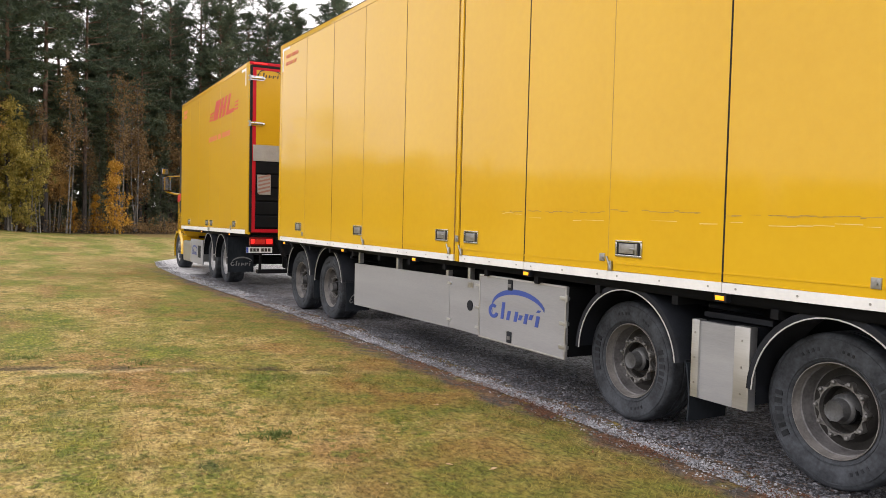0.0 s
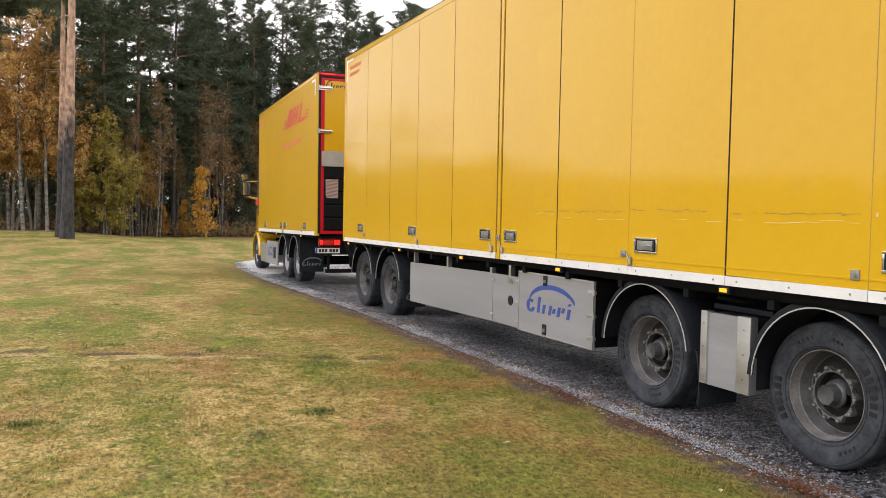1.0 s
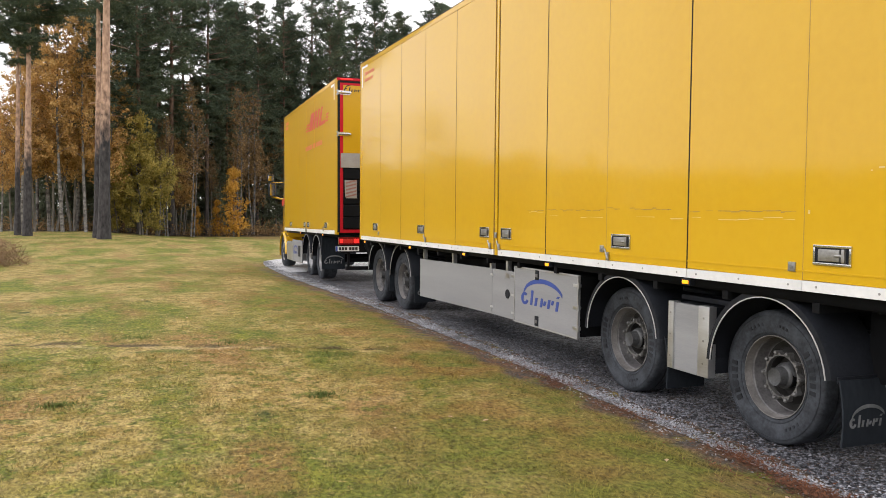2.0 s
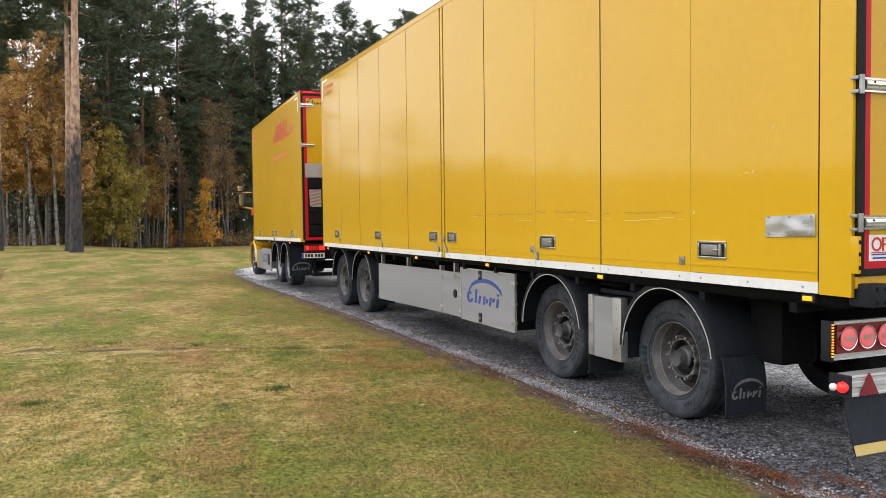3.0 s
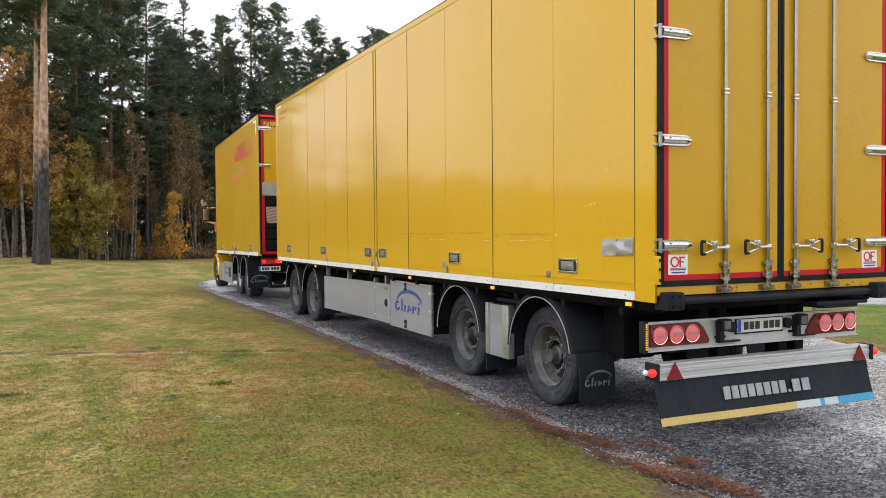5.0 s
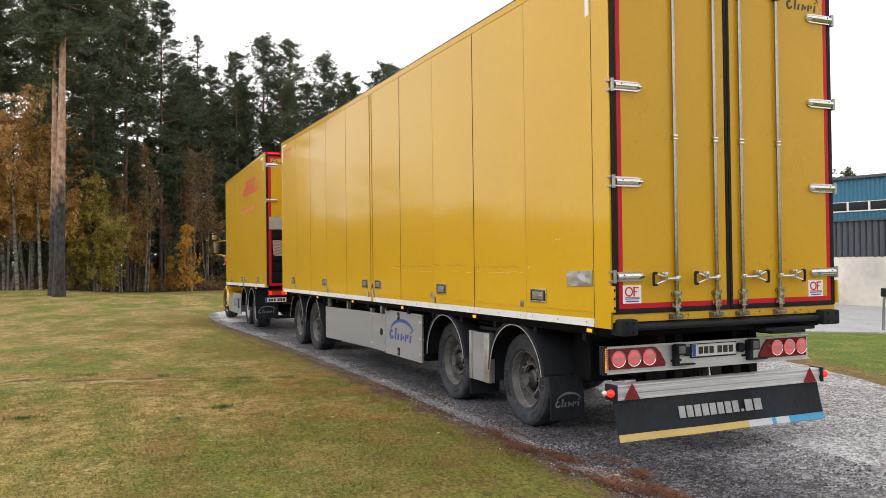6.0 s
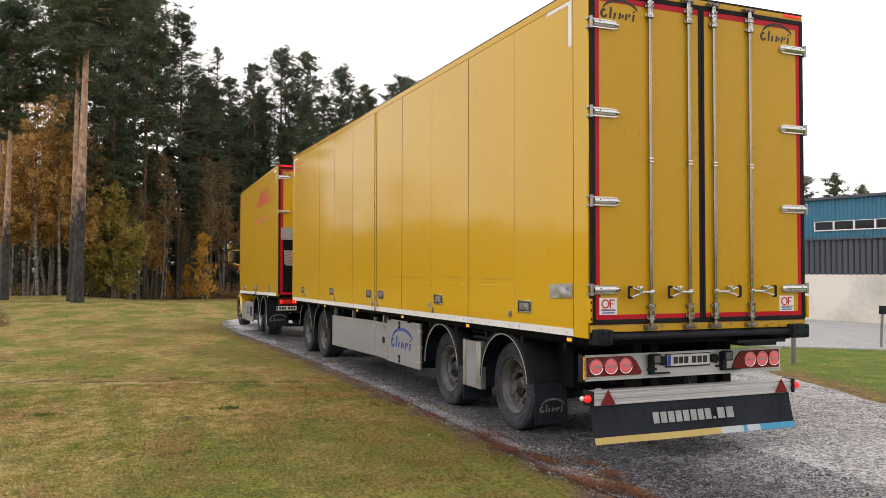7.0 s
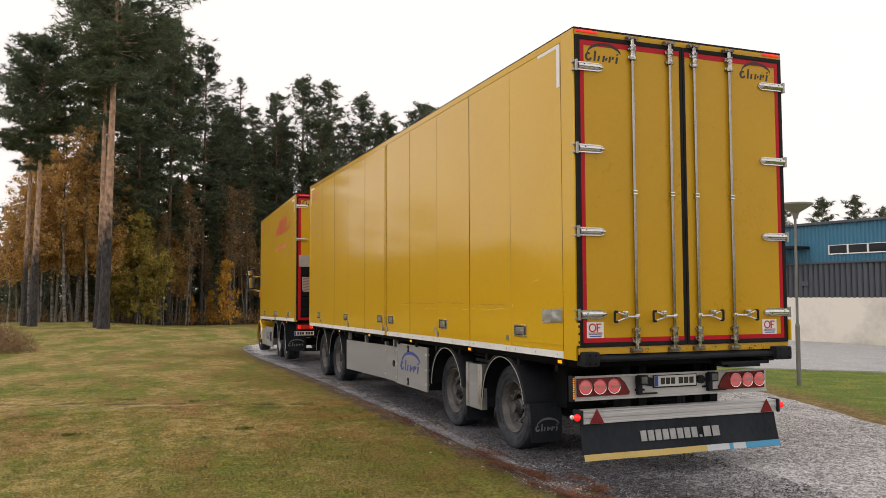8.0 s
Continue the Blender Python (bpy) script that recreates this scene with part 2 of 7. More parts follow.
NEEDLES = leaf_mat("pine_needles", [(0.048, 0.072, 0.052), (0.092, 0.126, 0.084), (0.140, 0.176, 0.106), (0.188, 0.212, 0.118)], 0.55, 0.38)
NEEDLES_DARK = leaf_mat("spruce_needles", [(0.074, 0.094, 0.064), (0.132, 0.155, 0.096), (0.185, 0.205, 0.118)], 0.6, 0.35)
LEAF_ORANGE = leaf_mat("orange_birch_leaves", [(0.18, 0.105, 0.04), (0.45, 0.27, 0.09), (0.68, 0.435, 0.155), (0.77, 0.57, 0.26)], 0.6, 0.45)
LEAF_GOLD = leaf_mat("golden_leaves", [(0.22, 0.105, 0.016), (0.60, 0.33, 0.05), (0.80, 0.52, 0.12)], 0.6, 0.45)
LEAF_GREEN = leaf_mat("yellow_green_leaves", [(0.12, 0.118, 0.036), (0.29, 0.252, 0.068), (0.48, 0.385, 0.095), (0.68, 0.54, 0.17)], 0.6, 0.45)
LEAF_BROWN = leaf_mat("brown_undergrowth", [(0.085, 0.056, 0.032), (0.24, 0.152, 0.070), (0.43, 0.28, 0.12)], 0.8, 0.3)


def pine_bark(name, low, high):
    """Scots pine: dark furrowed bark low on the trunk, flaking paler bark higher up."""
    m = bpy.data.materials.new(name)
    m.use_nodes = True
    n, l = m.node_tree.nodes, m.node_tree.links
    p = n["Principled BSDF"]
    p.inputs["Roughness"].default_value = 0.88
    tc = n.new("ShaderNodeTexCoord")
    sep = n.new("ShaderNodeSeparateXYZ")
    l.new(tc.outputs["Object"], sep.inputs[0])
    mp = n.new("ShaderNodeMapping")
    mp.inputs["Scale"].default_value = (1, 1, 0.5)
    l.new(tc.outputs["Object"], mp.inputs["Vector"])
    ns = n.new("ShaderNodeTexNoise")
    ns.inputs["Scale"].default_value, ns.inputs["Detail"].default_value = 6.0, 8.0
    l.new(mp.outputs["Vector"], ns.inputs["Vector"])
    ad = n.new("ShaderNodeMath"); ad.operation = "MULTIPLY_ADD"
    ad.inputs[1].default_value = 3.0
    l.new(ns.outputs["Fac"], ad.inputs[0])
    l.new(sep.outputs["Z"], ad.inputs[2])
    mr = n.new("ShaderNodeMapRange")
    mr.inputs["From Min"].default_value, mr.inputs["From Max"].default_value = 6.4, 9.2
    l.new(ad.outputs[0], mr.inputs["Value"])
    lo = n.new("ShaderNodeValToRGB")
    lo.color_ramp.elements[0].color, lo.color_ramp.elements[1].color = rgb(low[0]), rgb(low[1])
    hi = n.new("ShaderNodeValToRGB")
    hi.color_ramp.elements[0].color, hi.color_ramp.elements[1].color = rgb(high[0]), rgb(high[1])
    for r in (lo, hi):
        r.color_ramp.elements[0].position, r.color_ramp.elements[1].position = 0.3, 0.65
        l.new(ns.outputs["Fac"], r.inputs["Fac"])
    mx = n.new("ShaderNodeMix"); mx.data_type = "RGBA"
    l.new(mr.outputs["Result"], mx.inputs["Factor"])
    l.new(lo.outputs["Color"], mx.inputs["A"])
    l.new(hi.outputs["Color"], mx.inputs["B"])
    l.new(mx.outputs["Result"], p.inputs["Base Color"])
    bp = n.new("ShaderNodeBump")
    bp.inputs["Distance"].default_value = 0.03
    l.new(ns.outputs["Fac"], bp.inputs["Height"])
    l.new(bp.outputs["Normal"], p.inputs["Normal"])
    return m


BARK_PINE = pine_bark("pine_bark", ((0.010, 0.0095, 0.0098), (0.058, 0.053, 0.054)), ((0.20, 0.12, 0.082), (0.52, 0.34, 0.235)))
# same bark for trunks inside the forest, their shade put into the colour
BARK_SHADY = pine_bark("shaded_pine_bark", ((0.022, 0.019, 0.018), (0.075, 0.064, 0.056)), ((0.07, 0.044, 0.032), (0.26, 0.16, 0.11)))


def lawn_colour(m):
    """Colour nodes of the autumn lawn in metres: green, straw and rust patches, a dry wheel track, needle litter by the road."""
    n, l = m.node_tree.nodes, m.node_tree.links
    tc = n.new("ShaderNodeTexCoord")
    co = tc.outputs["Object"]

    def noise_at(scale, detail, shift=0.0, stretch=(1, 1, 1)):
        mp = n.new("ShaderNodeMapping")
        mp.inputs["Location"].default_value = (shift, shift * 1.7, 0)
        mp.inputs["Scale"].default_value = stretch
        l.new(co, mp.inputs["Vector"])
        t = n.new("ShaderNodeTexNoise")
        t.inputs["Scale"].default_value, t.inputs["Detail"].default_value = scale, detail
        l.new(mp.outputs["Vector"], t.inputs["Vector"])
        return t.outputs["Fac"]

    def ranged(v, lo, hi):
        r = n.new("ShaderNodeMapRange")
        r.interpolation_type = "SMOOTHSTEP"
        r.inputs["From Min"].default_value, r.inputs["From Max"].default_value = lo, hi
        l.new(v, r.inputs["Value"])
        return r.outputs["Result"]

    def mixed(f, a, b):
        x = n.new("ShaderNodeMix"); x.data_type = "RGBA"
        l.new(f, x.inputs["Factor"])
        for k, v in (("A", a), ("B", b)):
            if isinstance(v, tuple):
                x.inputs[k].default_value = rgb(v)
            else:
                l.new(v, x.inputs[k])
        return x.outputs["Result"]

    def mul(a, b):
        x = n.new("ShaderNodeMath"); x.operation = "MULTIPLY"
        l.new(a, x.inputs[0])
        if isinstance(b, float):
            x.inputs[1].default_value = b
        else:
            l.new(b, x.inputs[1])
        return x.outputs[0]

    green = mixed(ranged(noise_at(3.0, 6), 0.35, 0.65), LAWN["green"], LAWN["lime"])
    straw = mixed(ranged(noise_at(4.0, 6, 9.0), 0.35, 0.65), LAWN["ochre"], LAWN["straw"])
    col = mixed(ranged(noise_at(0.62, 8, 3.0, (1.25, 0.5, 1)), 0.40, 0.61), straw, green)
    col = mixed(mul(ranged(noise_at(0.8, 8, 21.0, (1.2, 0.5, 1)), 0.53, 0.66), 0.65), col, LAWN["rust"])
    col = mixed(ranged(noise_at(1.9, 6, 40.0, (1.1, 0.6, 1)), 0.64, 0.74), col, LAWN["dark"])
    # single tussocks and bare bits, a hand wide
    col = mixed(mul(ranged(noise_at(9.0, 5, 52.0), 0.52, 0.64), 0.75), col, LAWN["green"])
    col = mixed(mul(ranged(noise_at(12.0, 5, 63.0), 0.57, 0.68), 0.65), col, LAWN["straw"])
    col = mixed(mul(ranged(noise_at(15.0, 4, 77.0), 0.60, 0.70), 0.5), col, LAWN["rust"])
    # fine dark gaps: shade between the blades, put into the lawn colour
    col = mixed(mul(ranged(noise_at(38.0, 4, 88.0), 0.54, 0.70), 0.55), col, (0.052, 0.050, 0.016))
    return col, co, noise_at, ranged, mixed, mul


LAWN = dict(green=(0.100, 0.128, 0.019), lime=(0.185, 0.192, 0.028), ochre=(0.250, 0.178, 0.050), straw=(0.41, 0.305, 0.122), rust=(0.250, 0.137, 0.054), dark=(0.060, 0.078, 0.020))


def lawn_mat(name, blades=False):
    m = bpy.data.materials.new(name)
    m.use_nodes = True
    n, l = m.node_tree.nodes, m.node_tree.links
    p = n["Principled BSDF"]
    p.inputs["Roughness"].default_value = 0.85
    p.inputs["Specular IOR Level"].default_value = 0.2
    col, co, noise_at, ranged, mixed, mul = lawn_colour(m)
    sep = n.new("ShaderNodeSeparateXYZ")
    l.new(co, sep.inputs[0])
    # dry track that runs slantwise over the lawn
    tr = n.new("ShaderNodeVectorMath"); tr.operation = "DOT_PRODUCT"
    tr.inputs[1].default_value = (0.40, 0.917, 0)
    l.new(co, tr.inputs[0])
    wob = n.new("ShaderNodeMath"); wob.operation = "MULTIPLY_ADD"
    wob.inputs[1].default_value = 0.7
    l.new(noise_at(0.7, 5, 5.0), wob.inputs[0])
    l.new(tr.outputs["Value"], wob.inputs[2])
    off = n.new("ShaderNodeMath"); off.operation = "SUBTRACT"
    off.inputs[1].default_value = 5.05
    l.new(wob.outputs[0], off.inputs[0])
    ab = n.new("ShaderNodeMath"); ab.operation = "ABSOLUTE"
    l.new(off.outputs[0], ab.inputs[0])
    line = ranged(ab.outputs[0], 0.11, 0.04)
    ruts = mul(ranged(off.outputs[0], 0.03, 0.08), ranged(off.outputs[0], 0.34, 0.16))
    near = mul(ranged(off.outputs[0], -0.40, -0.22), ranged(off.outputs[0], -0.04, -0.10))
    col = mixed(mul(mul(ruts, ranged(noise_at(2.2, 6, 36.0), 0.44, 0.58)), 0.85), col, (0.075, 0.056, 0.030))
    col = mixed(mul(mul(near, ranged(noise_at(0.9, 5, 14.0), 0.48, 0.58)), 0.7), col, (0.075, 0.105, 0.018))
    col = mixed(mul(mul(mul(line, ranged(noise_at(1.1, 6, 70.0), 0.43, 0.58)), ranged(noise_at(7.0, 5, 12.0), 0.36, 0.54)), 0.85), col, (0.43, 0.33, 0.18))
    # watered verge by the yard
    col = mixed(mul(ranged(sep.outputs["X"], 2.5, 4.0), 0.9), col, mixed(ranged(noise_at(1.6, 6, 15.0), 0.4, 0.65), (0.092, 0.155, 0.020), (0.175, 0.200, 0.031)))
    # brown worn border of that verge along the road
    vb = n.new("ShaderNodeVectorMath"); vb.operation = "DOT_PRODUCT"
    vb.inputs[1].default_value = (1.0, -0.33, 0)
    l.new(co, vb.inputs[0])
    vw = n.new("ShaderNodeMath"); vw.operation = "MULTIPLY_ADD"
    vw.inputs[1].default_value = 0.9
    l.new(noise_at(1.4, 6, 66.0), vw.inputs[0])
    l.new(vb.outputs["Value"], vw.inputs[2])
    border = mul(mul(ranged(vw.outputs[0], 5.35, 4.75), ranged(sep.outputs["X"], 2.5, 3.4)), 0.85)
    col = mixed(border, col, mixed(ranged(noise_at(5.0, 5, 17.0), 0.4, 0.6), (0.17, 0.10, 0.045), (0.25, 0.17, 0.06)))
    # trampled brown verge beside the road
    vx = n.new("ShaderNodeMath"); vx.operation = "MULTIPLY_ADD"
    vx.inputs[1].default_value = 7.5
    l.new(noise_at(0.55, 9, 47.0), vx.inputs[0])
    l.new(sep.outputs["X"], vx.inputs[2])
    verge = mul(mul(mul(ranged(vx.outputs[0], 0.0, 1.6), ranged(sep.outputs["X"], 2.0, 0.0)), ranged(sep.outputs["Y"], 30.0, 22.0)), 0.8)
    col = mixed(verge, col, mixed(ranged(noise_at(1.3, 7, 29.0), 0.48, 0.61), mixed(ranged(noise_at(5.0, 5, 58.0), 0.4, 0.6), (0.115, 0.128, 0.022), (0.19, 0.15, 0.036)), mixed(ranged(noise_at(6.0, 5, 33.0), 0.4, 0.6), (0.205, 0.112, 0.036), (0.25, 0.165, 0.05))))
    # darker brown and green grass towards the road, from y 5 down
    col = mixed(mul(mul(mul(ranged(vx.outputs[0], -1.8, 0.4), ranged(sep.outputs["X"], 2.0, 0.0)), ranged(sep.outputs["Y"], 5.0, 0.0)), 0.75), col,
                mixed(ranged(noise_at(3.1, 7, 83.0), 0.38, 0.62), (0.150, 0.120, 0.032), (0.118, 0.130, 0.023)))
    # forest floor and needle litter along the road
    fx = n.new("ShaderNodeMath"); fx.operation = "MULTIPLY_ADD"
    fx.inputs[1].default_value = 9.0
    l.new(noise_at(0.12, 4, 11.0), fx.inputs[0])
    l.new(sep.outputs["Y"], fx.inputs[2])
    col = mixed(ranged(fx.outputs[0], 62.5, 66.5), col, (0.035, 0.024, 0.014))
    ex = n.new("ShaderNodeMath"); ex.operation = "MULTIPLY_ADD"
    ex.inputs[1].default_value = 1.3
    l.new(noise_at(1.3, 6, 31.0), ex.inputs[0])
    l.new(sep.outputs["X"], ex.inputs[2])
    ly = ranged(sep.outputs["Y"], 26.0, 18.0)
    edge = mul(mul(mul(ranged(ex.outputs[0], -1.24, -0.95), ranged(sep.outputs["X"], -0.4, -0.8)), ly), ranged(noise_at(3.5, 5, 91.0), 0.30, 0.46))
    col = mixed(edge, col, mixed(ranged(noise_at(6.0, 5, 8.0), 0.4, 0.6), (0.088, 0.076, 0.066), (0.165, 0.102, 0.062)))
    l.new(col, p.inputs["Base Color"])
    if blades:
        g = n.new("ShaderNodeNewGeometry")
        hs = n.new("ShaderNodeHueSaturation")
        mr = n.new("ShaderNodeMapRange")
        mr.inputs["To Min"].default_value, mr.inputs["To Max"].default_value = 0.5, 1.8
        l.new(g.outputs["Random Per Island"], mr.inputs["Value"])
        l.new(mr.outputs["Result"], hs.inputs["Value"])
        l.new(col, hs.inputs["Color"])
        l.new(hs.outputs["Color"], p.inputs["Base Color"])
    else:
        hs = n.new("ShaderNodeHueSaturation")
        mr = n.new("ShaderNodeMapRange")
        mr.inputs["From Min"].default_value, mr.inputs["From Max"].default_value = 0.32, 0.68
        mr.inputs["To Min"].default_value, mr.inputs["To Max"].default_value = 0.46, 1.54
        l.new(noise_at(34.0, 6, 4.0, (1, 0.6, 1)), mr.inputs["Value"])
        l.new(mr.outputs["Result"], hs.inputs["Value"])
        l.new(col, hs.inputs["Color"])
        l.new(hs.outputs["Color"], p.inputs["Base Color"])
        bp = n.new("ShaderNodeBump")
        bp.inputs["Distance"].default_value = 0.03
        l.new(noise_at(28.0, 6, 1.0), bp.inputs["Height"])
        l.new(bp.outputs["Normal"], p.inputs["Normal"])
    return m


LAWN_GROUND = lawn_mat("autumn_lawn")
LAWN_BLADES = lawn_mat("autumn_grass_blades", True)


def gravel_mat(name, wet, rough=0.5, dry=None):
    """Crushed stone: each stone its own grey, darker where wet, the trailer's shade put into the dark tones too, some
    brown ones. wet and dry: darkest, usual and palest stone.
    """
    m = bpy.data.materials.new(name)
    m.use_nodes = True
    n, l = m.node_tree.nodes, m.node_tree.links
    p = n["Principled BSDF"]
    tc = n.new("ShaderNodeTexCoord")

    def cells(scale):
        v = n.new("ShaderNodeTexVoronoi")
        v.inputs["Scale"].default_value = scale
        l.new(tc.outputs["Object"], v.inputs["Vector"])
        sp = n.new("ShaderNodeSeparateColor")
        l.new(v.outputs["Color"], sp.inputs["Color"])
        return v, sp

    def cloud_at(scale, detail, stretch=1.0):
        mp = n.new("ShaderNodeMapping")
        mp.inputs["Scale"].default_value = (1.0, stretch, 1.0)
        l.new(tc.outputs["Object"], mp.inputs["Vector"])
        t = n.new("ShaderNodeTexNoise")
        t.inputs["Scale"].default_value, t.inputs["Detail"].default_value = scale, detail
        l.new(mp.outputs["Vector"], t.inputs["Vector"])
        return t.outputs["Fac"]

    def summed(pairs, base):
        out = None
        for v, k in pairs:
            x = n.new("ShaderNodeMath"); x.operation = "MULTIPLY_ADD"
            x.inputs[1].default_value = k
            l.new(v, x.inputs[0])
            if out is None:
                x.inputs[2].default_value = base
            else:
                l.new(out, x.inputs[2])
            out = x.outputs[0]
        return out

    v1, s1 = cells(55.0)
    v2, s2 = cells(130.0)
    v3, s3 = cells(27.0)
    shade = summed([(s1.outputs["Red"], 0.50), (s2.outputs["Red"], 0.14), (s3.outputs["Red"], 0.40), (cloud_at(7.0, 6.0), 0.45), (cloud_at(1.6, 6.0, 0.6), 0.6)], -0.545)

    def stones(tones):
        r = n.new("ShaderNodeValToRGB")
        e = r.color_ramp.elements
        e.new(0.52)
        e[0].position, e[1].position, e[2].position = 0.26, 0.52, 0.80
        for el, c in zip(e, tones):
            el.color = rgb(c)
        l.new(shade, r.inputs["Fac"])
        return r.outputs["Color"]

    col = stones(wet)
    p.inputs["Roughness"].default_value = rough
    if dry:
        # paler with x: wetness and the trailer's shade are both in the dark colour
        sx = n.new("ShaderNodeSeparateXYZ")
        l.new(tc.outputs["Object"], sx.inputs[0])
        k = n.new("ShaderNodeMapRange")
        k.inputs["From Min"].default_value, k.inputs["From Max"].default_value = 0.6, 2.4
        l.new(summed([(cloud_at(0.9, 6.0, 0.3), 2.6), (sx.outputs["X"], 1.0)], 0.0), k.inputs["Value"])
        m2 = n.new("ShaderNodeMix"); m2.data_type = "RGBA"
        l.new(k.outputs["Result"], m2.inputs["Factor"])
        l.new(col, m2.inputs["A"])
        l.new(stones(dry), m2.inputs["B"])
        few = n.new("ShaderNodeMapRange")
        few.inputs["From Min"].default_value, few.inputs["From Max"].default_value = 0.80, 0.88
        few.inputs["To Max"].default_value = 0.55
        l.new(s1.outputs["Green"], few.inputs["Value"])
        m3 = n.new("ShaderNodeMix"); m3.data_type = "RGBA"
        m3.inputs["B"].default_value = rgb((0.16, 0.10, 0.065))
        l.new(few.outputs["Result"], m3.inputs["Factor"])
        l.new(m2.outputs["Result"], m3.inputs["A"])
        col = m3.outputs["Result"]
    l.new(col, p.inputs["Base Color"])
    bp = n.new("ShaderNodeBump")
    bp.invert = True
    bp.inputs["Distance"].default_value = 0.016
    p.inputs["Specular IOR Level"].default_value = 0.3
    l.new(summed([(v1.outputs["Distance"], 1.0), (v2.outputs["Distance"], 0.7), (v3.outputs["Distance"], 0.9)], 0.0), bp.inputs["Height"])
    l.new(bp.outputs["Normal"], p.inputs["Normal"])
    return m


GRAVEL = gravel_mat("wet_shaded_gravel", ((0.011, 0.0115, 0.014), (0.064, 0.067, 0.078), (0.28, 0.29, 0.33)), 0.5, ((0.15, 0.147, 0.147), (0.56, 0.555, 0.56), (0.90, 0.90, 0.92)))
PALE_GRAVEL = gravel_mat("pale_fresh_gravel", ((0.38, 0.38, 0.395), (0.6, 0.6, 0.615), (0.82, 0.82, 0.84)), 0.6)
ASPHALT = gravel_mat("pale_worn_asphalt", ((0.42, 0.425, 0.43), (0.53, 0.535, 0.54), (0.64, 0.645, 0.65)), 0.6)
# stones under and behind the trailer, wet, with its shade in their colour
WET_SHADED_STONE = leaf_mat("wet_shaded_road_stones", [(0.016, 0.017, 0.02), (0.07, 0.073, 0.084), (0.20, 0.205, 0.23), (0.44, 0.45, 0.48)], 0.35, 0.0, 2.0)
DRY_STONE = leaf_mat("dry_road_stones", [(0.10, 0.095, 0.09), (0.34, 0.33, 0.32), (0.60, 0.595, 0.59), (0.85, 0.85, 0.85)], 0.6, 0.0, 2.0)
STONE = leaf_mat("loose_gravel", [(0.04, 0.041, 0.045), (0.15, 0.153, 0.166), (0.34, 0.348, 0.375), (0.60, 0.61, 0.65)], 0.4, 0.0, 2.0)
LITTER = leaf_mat("rust_pine_litter", [(0.055, 0.028, 0.019), (0.15, 0.062, 0.034), (0.29, 0.125, 0.062)], 0.8, 0.1, 3.0)
DEAD_LEAF = leaf_mat("fallen_leaf_tan", [(0.34, 0.2, 0.09), (0.5, 0.34, 0.2), (0.62, 0.5, 0.36)], 0.6, 0.2, 1.0)


# ---- mesh helpers ----
def cube(bm, x0, x1, y0, y1, z0, z1, bevel=0.0):
    m = Matrix.Translation(((x0 + x1) / 2, (y0 + y1) / 2, (z0 + z1) / 2)) @ Matrix.Diagonal((x1 - x0, y1 - y0, z1 - z0, 1))
    vs = bmesh.ops.create_cube(bm, size=1, matrix=m)["verts"]
    if bevel:
        es = {e for v in vs for e in v.link_edges}
        bmesh.ops.bevel(bm, geom=list(es), offset=bevel, segments=2, affect="EDGES", profile=0.7)
    return bm


def rod(bm, p, q, r, seg=12, r2=None):
    p, q = Vector(p), Vector(q)
    m = Matrix.Translation((p + q) / 2) @ (q - p).to_track_quat("Z", "Y").to_matrix().to_4x4()
    bmesh.ops.create_cone(bm, cap_ends=True, segments=seg, radius1=r, radius2=r if r2 is None else r2, depth=(q - p).length, matrix=m)
    return bm


def tube(bm, pts, r, seg=8):
    for a, b in zip(pts, pts[1:]):
        rod(bm, a, b, r, seg)
    return bm


def ball(bm, c, r, seg=10, squash=(1, 1, 1)):
    bmesh.ops.create_uvsphere(bm, u_segments=seg, v_segments=max(4, seg // 2), radius=r, matrix=Matrix.Translation(c) @ Matrix.Diagonal((*squash, 1)))
    return bm


def lathe(bm, prof, seg=48, m=Matrix()):
    """Turns a profile of (radius, height) about the local z axis."""
    rings = []
    for r, h in prof:
        rings.append([bm.verts.new(m @ Vector((r * math.cos(2 * math.pi * i / seg), r * math.sin(2 * math.pi * i / seg), h))) for i in range(seg)])
    for a, b in zip(rings, rings[1:]):
        for i in range(seg):
            bm.faces.new((a[i], a[(i + 1) % seg], b[(i + 1) % seg], b[i]))
    return bm


def prism(bm, pts, axis, a, b):
    """A polygon of two coordinates, drawn out along the axis from a to b."""
    def at(u, v, w):
        return {"x": (w, u, v), "y": (u, w, v), "z": (u, v, w)}[axis]
    lo = [bm.verts.new(at(u, v, a)) for u, v in pts]
    hi = [bm.verts.new(at(u, v, b)) for u, v in pts]
    bm.faces.new(lo)
    bm.faces.new(hi[::-1])
    for i in range(len(pts)):
        j = (i + 1) % len(pts)
        bm.faces.new((lo[j], lo[i], hi[i], hi[j]))
    bmesh.ops.recalc_face_normals(bm, faces=bm.faces[:])
    return bm


def mesh_of(name, bm, material, smooth=40):
    bmesh.ops.recalc_face_normals(bm, faces=bm.faces[:])
    me = bpy.data.meshes.new(name)
    bm.to_mesh(me)
    bm.free()
    me.materials.append(material)
    if smooth:
        # large plane faces stay flat, so that reflections on them stay true
        ed = {k: (me.vertices[k[0]].co - me.vertices[k[1]].co).length for k in me.edge_keys}
        me.set_sharp_from_angle(angle=radians(smooth))
        me.polygons.foreach_set("use_smooth", [min(ed[k] for k in p.edge_keys) < 0.12 for p in me.polygons])
    return me


def part(name, bm, material, parent, label="", smooth=40):
    """One mesh object under a thing or under a part."""
    ob = new(name, mesh_of(name, bm, material, smooth) if isinstance(bm, bmesh.types.BMesh) else bm)
    ob.parent = parent
    return tagged(ob, label)


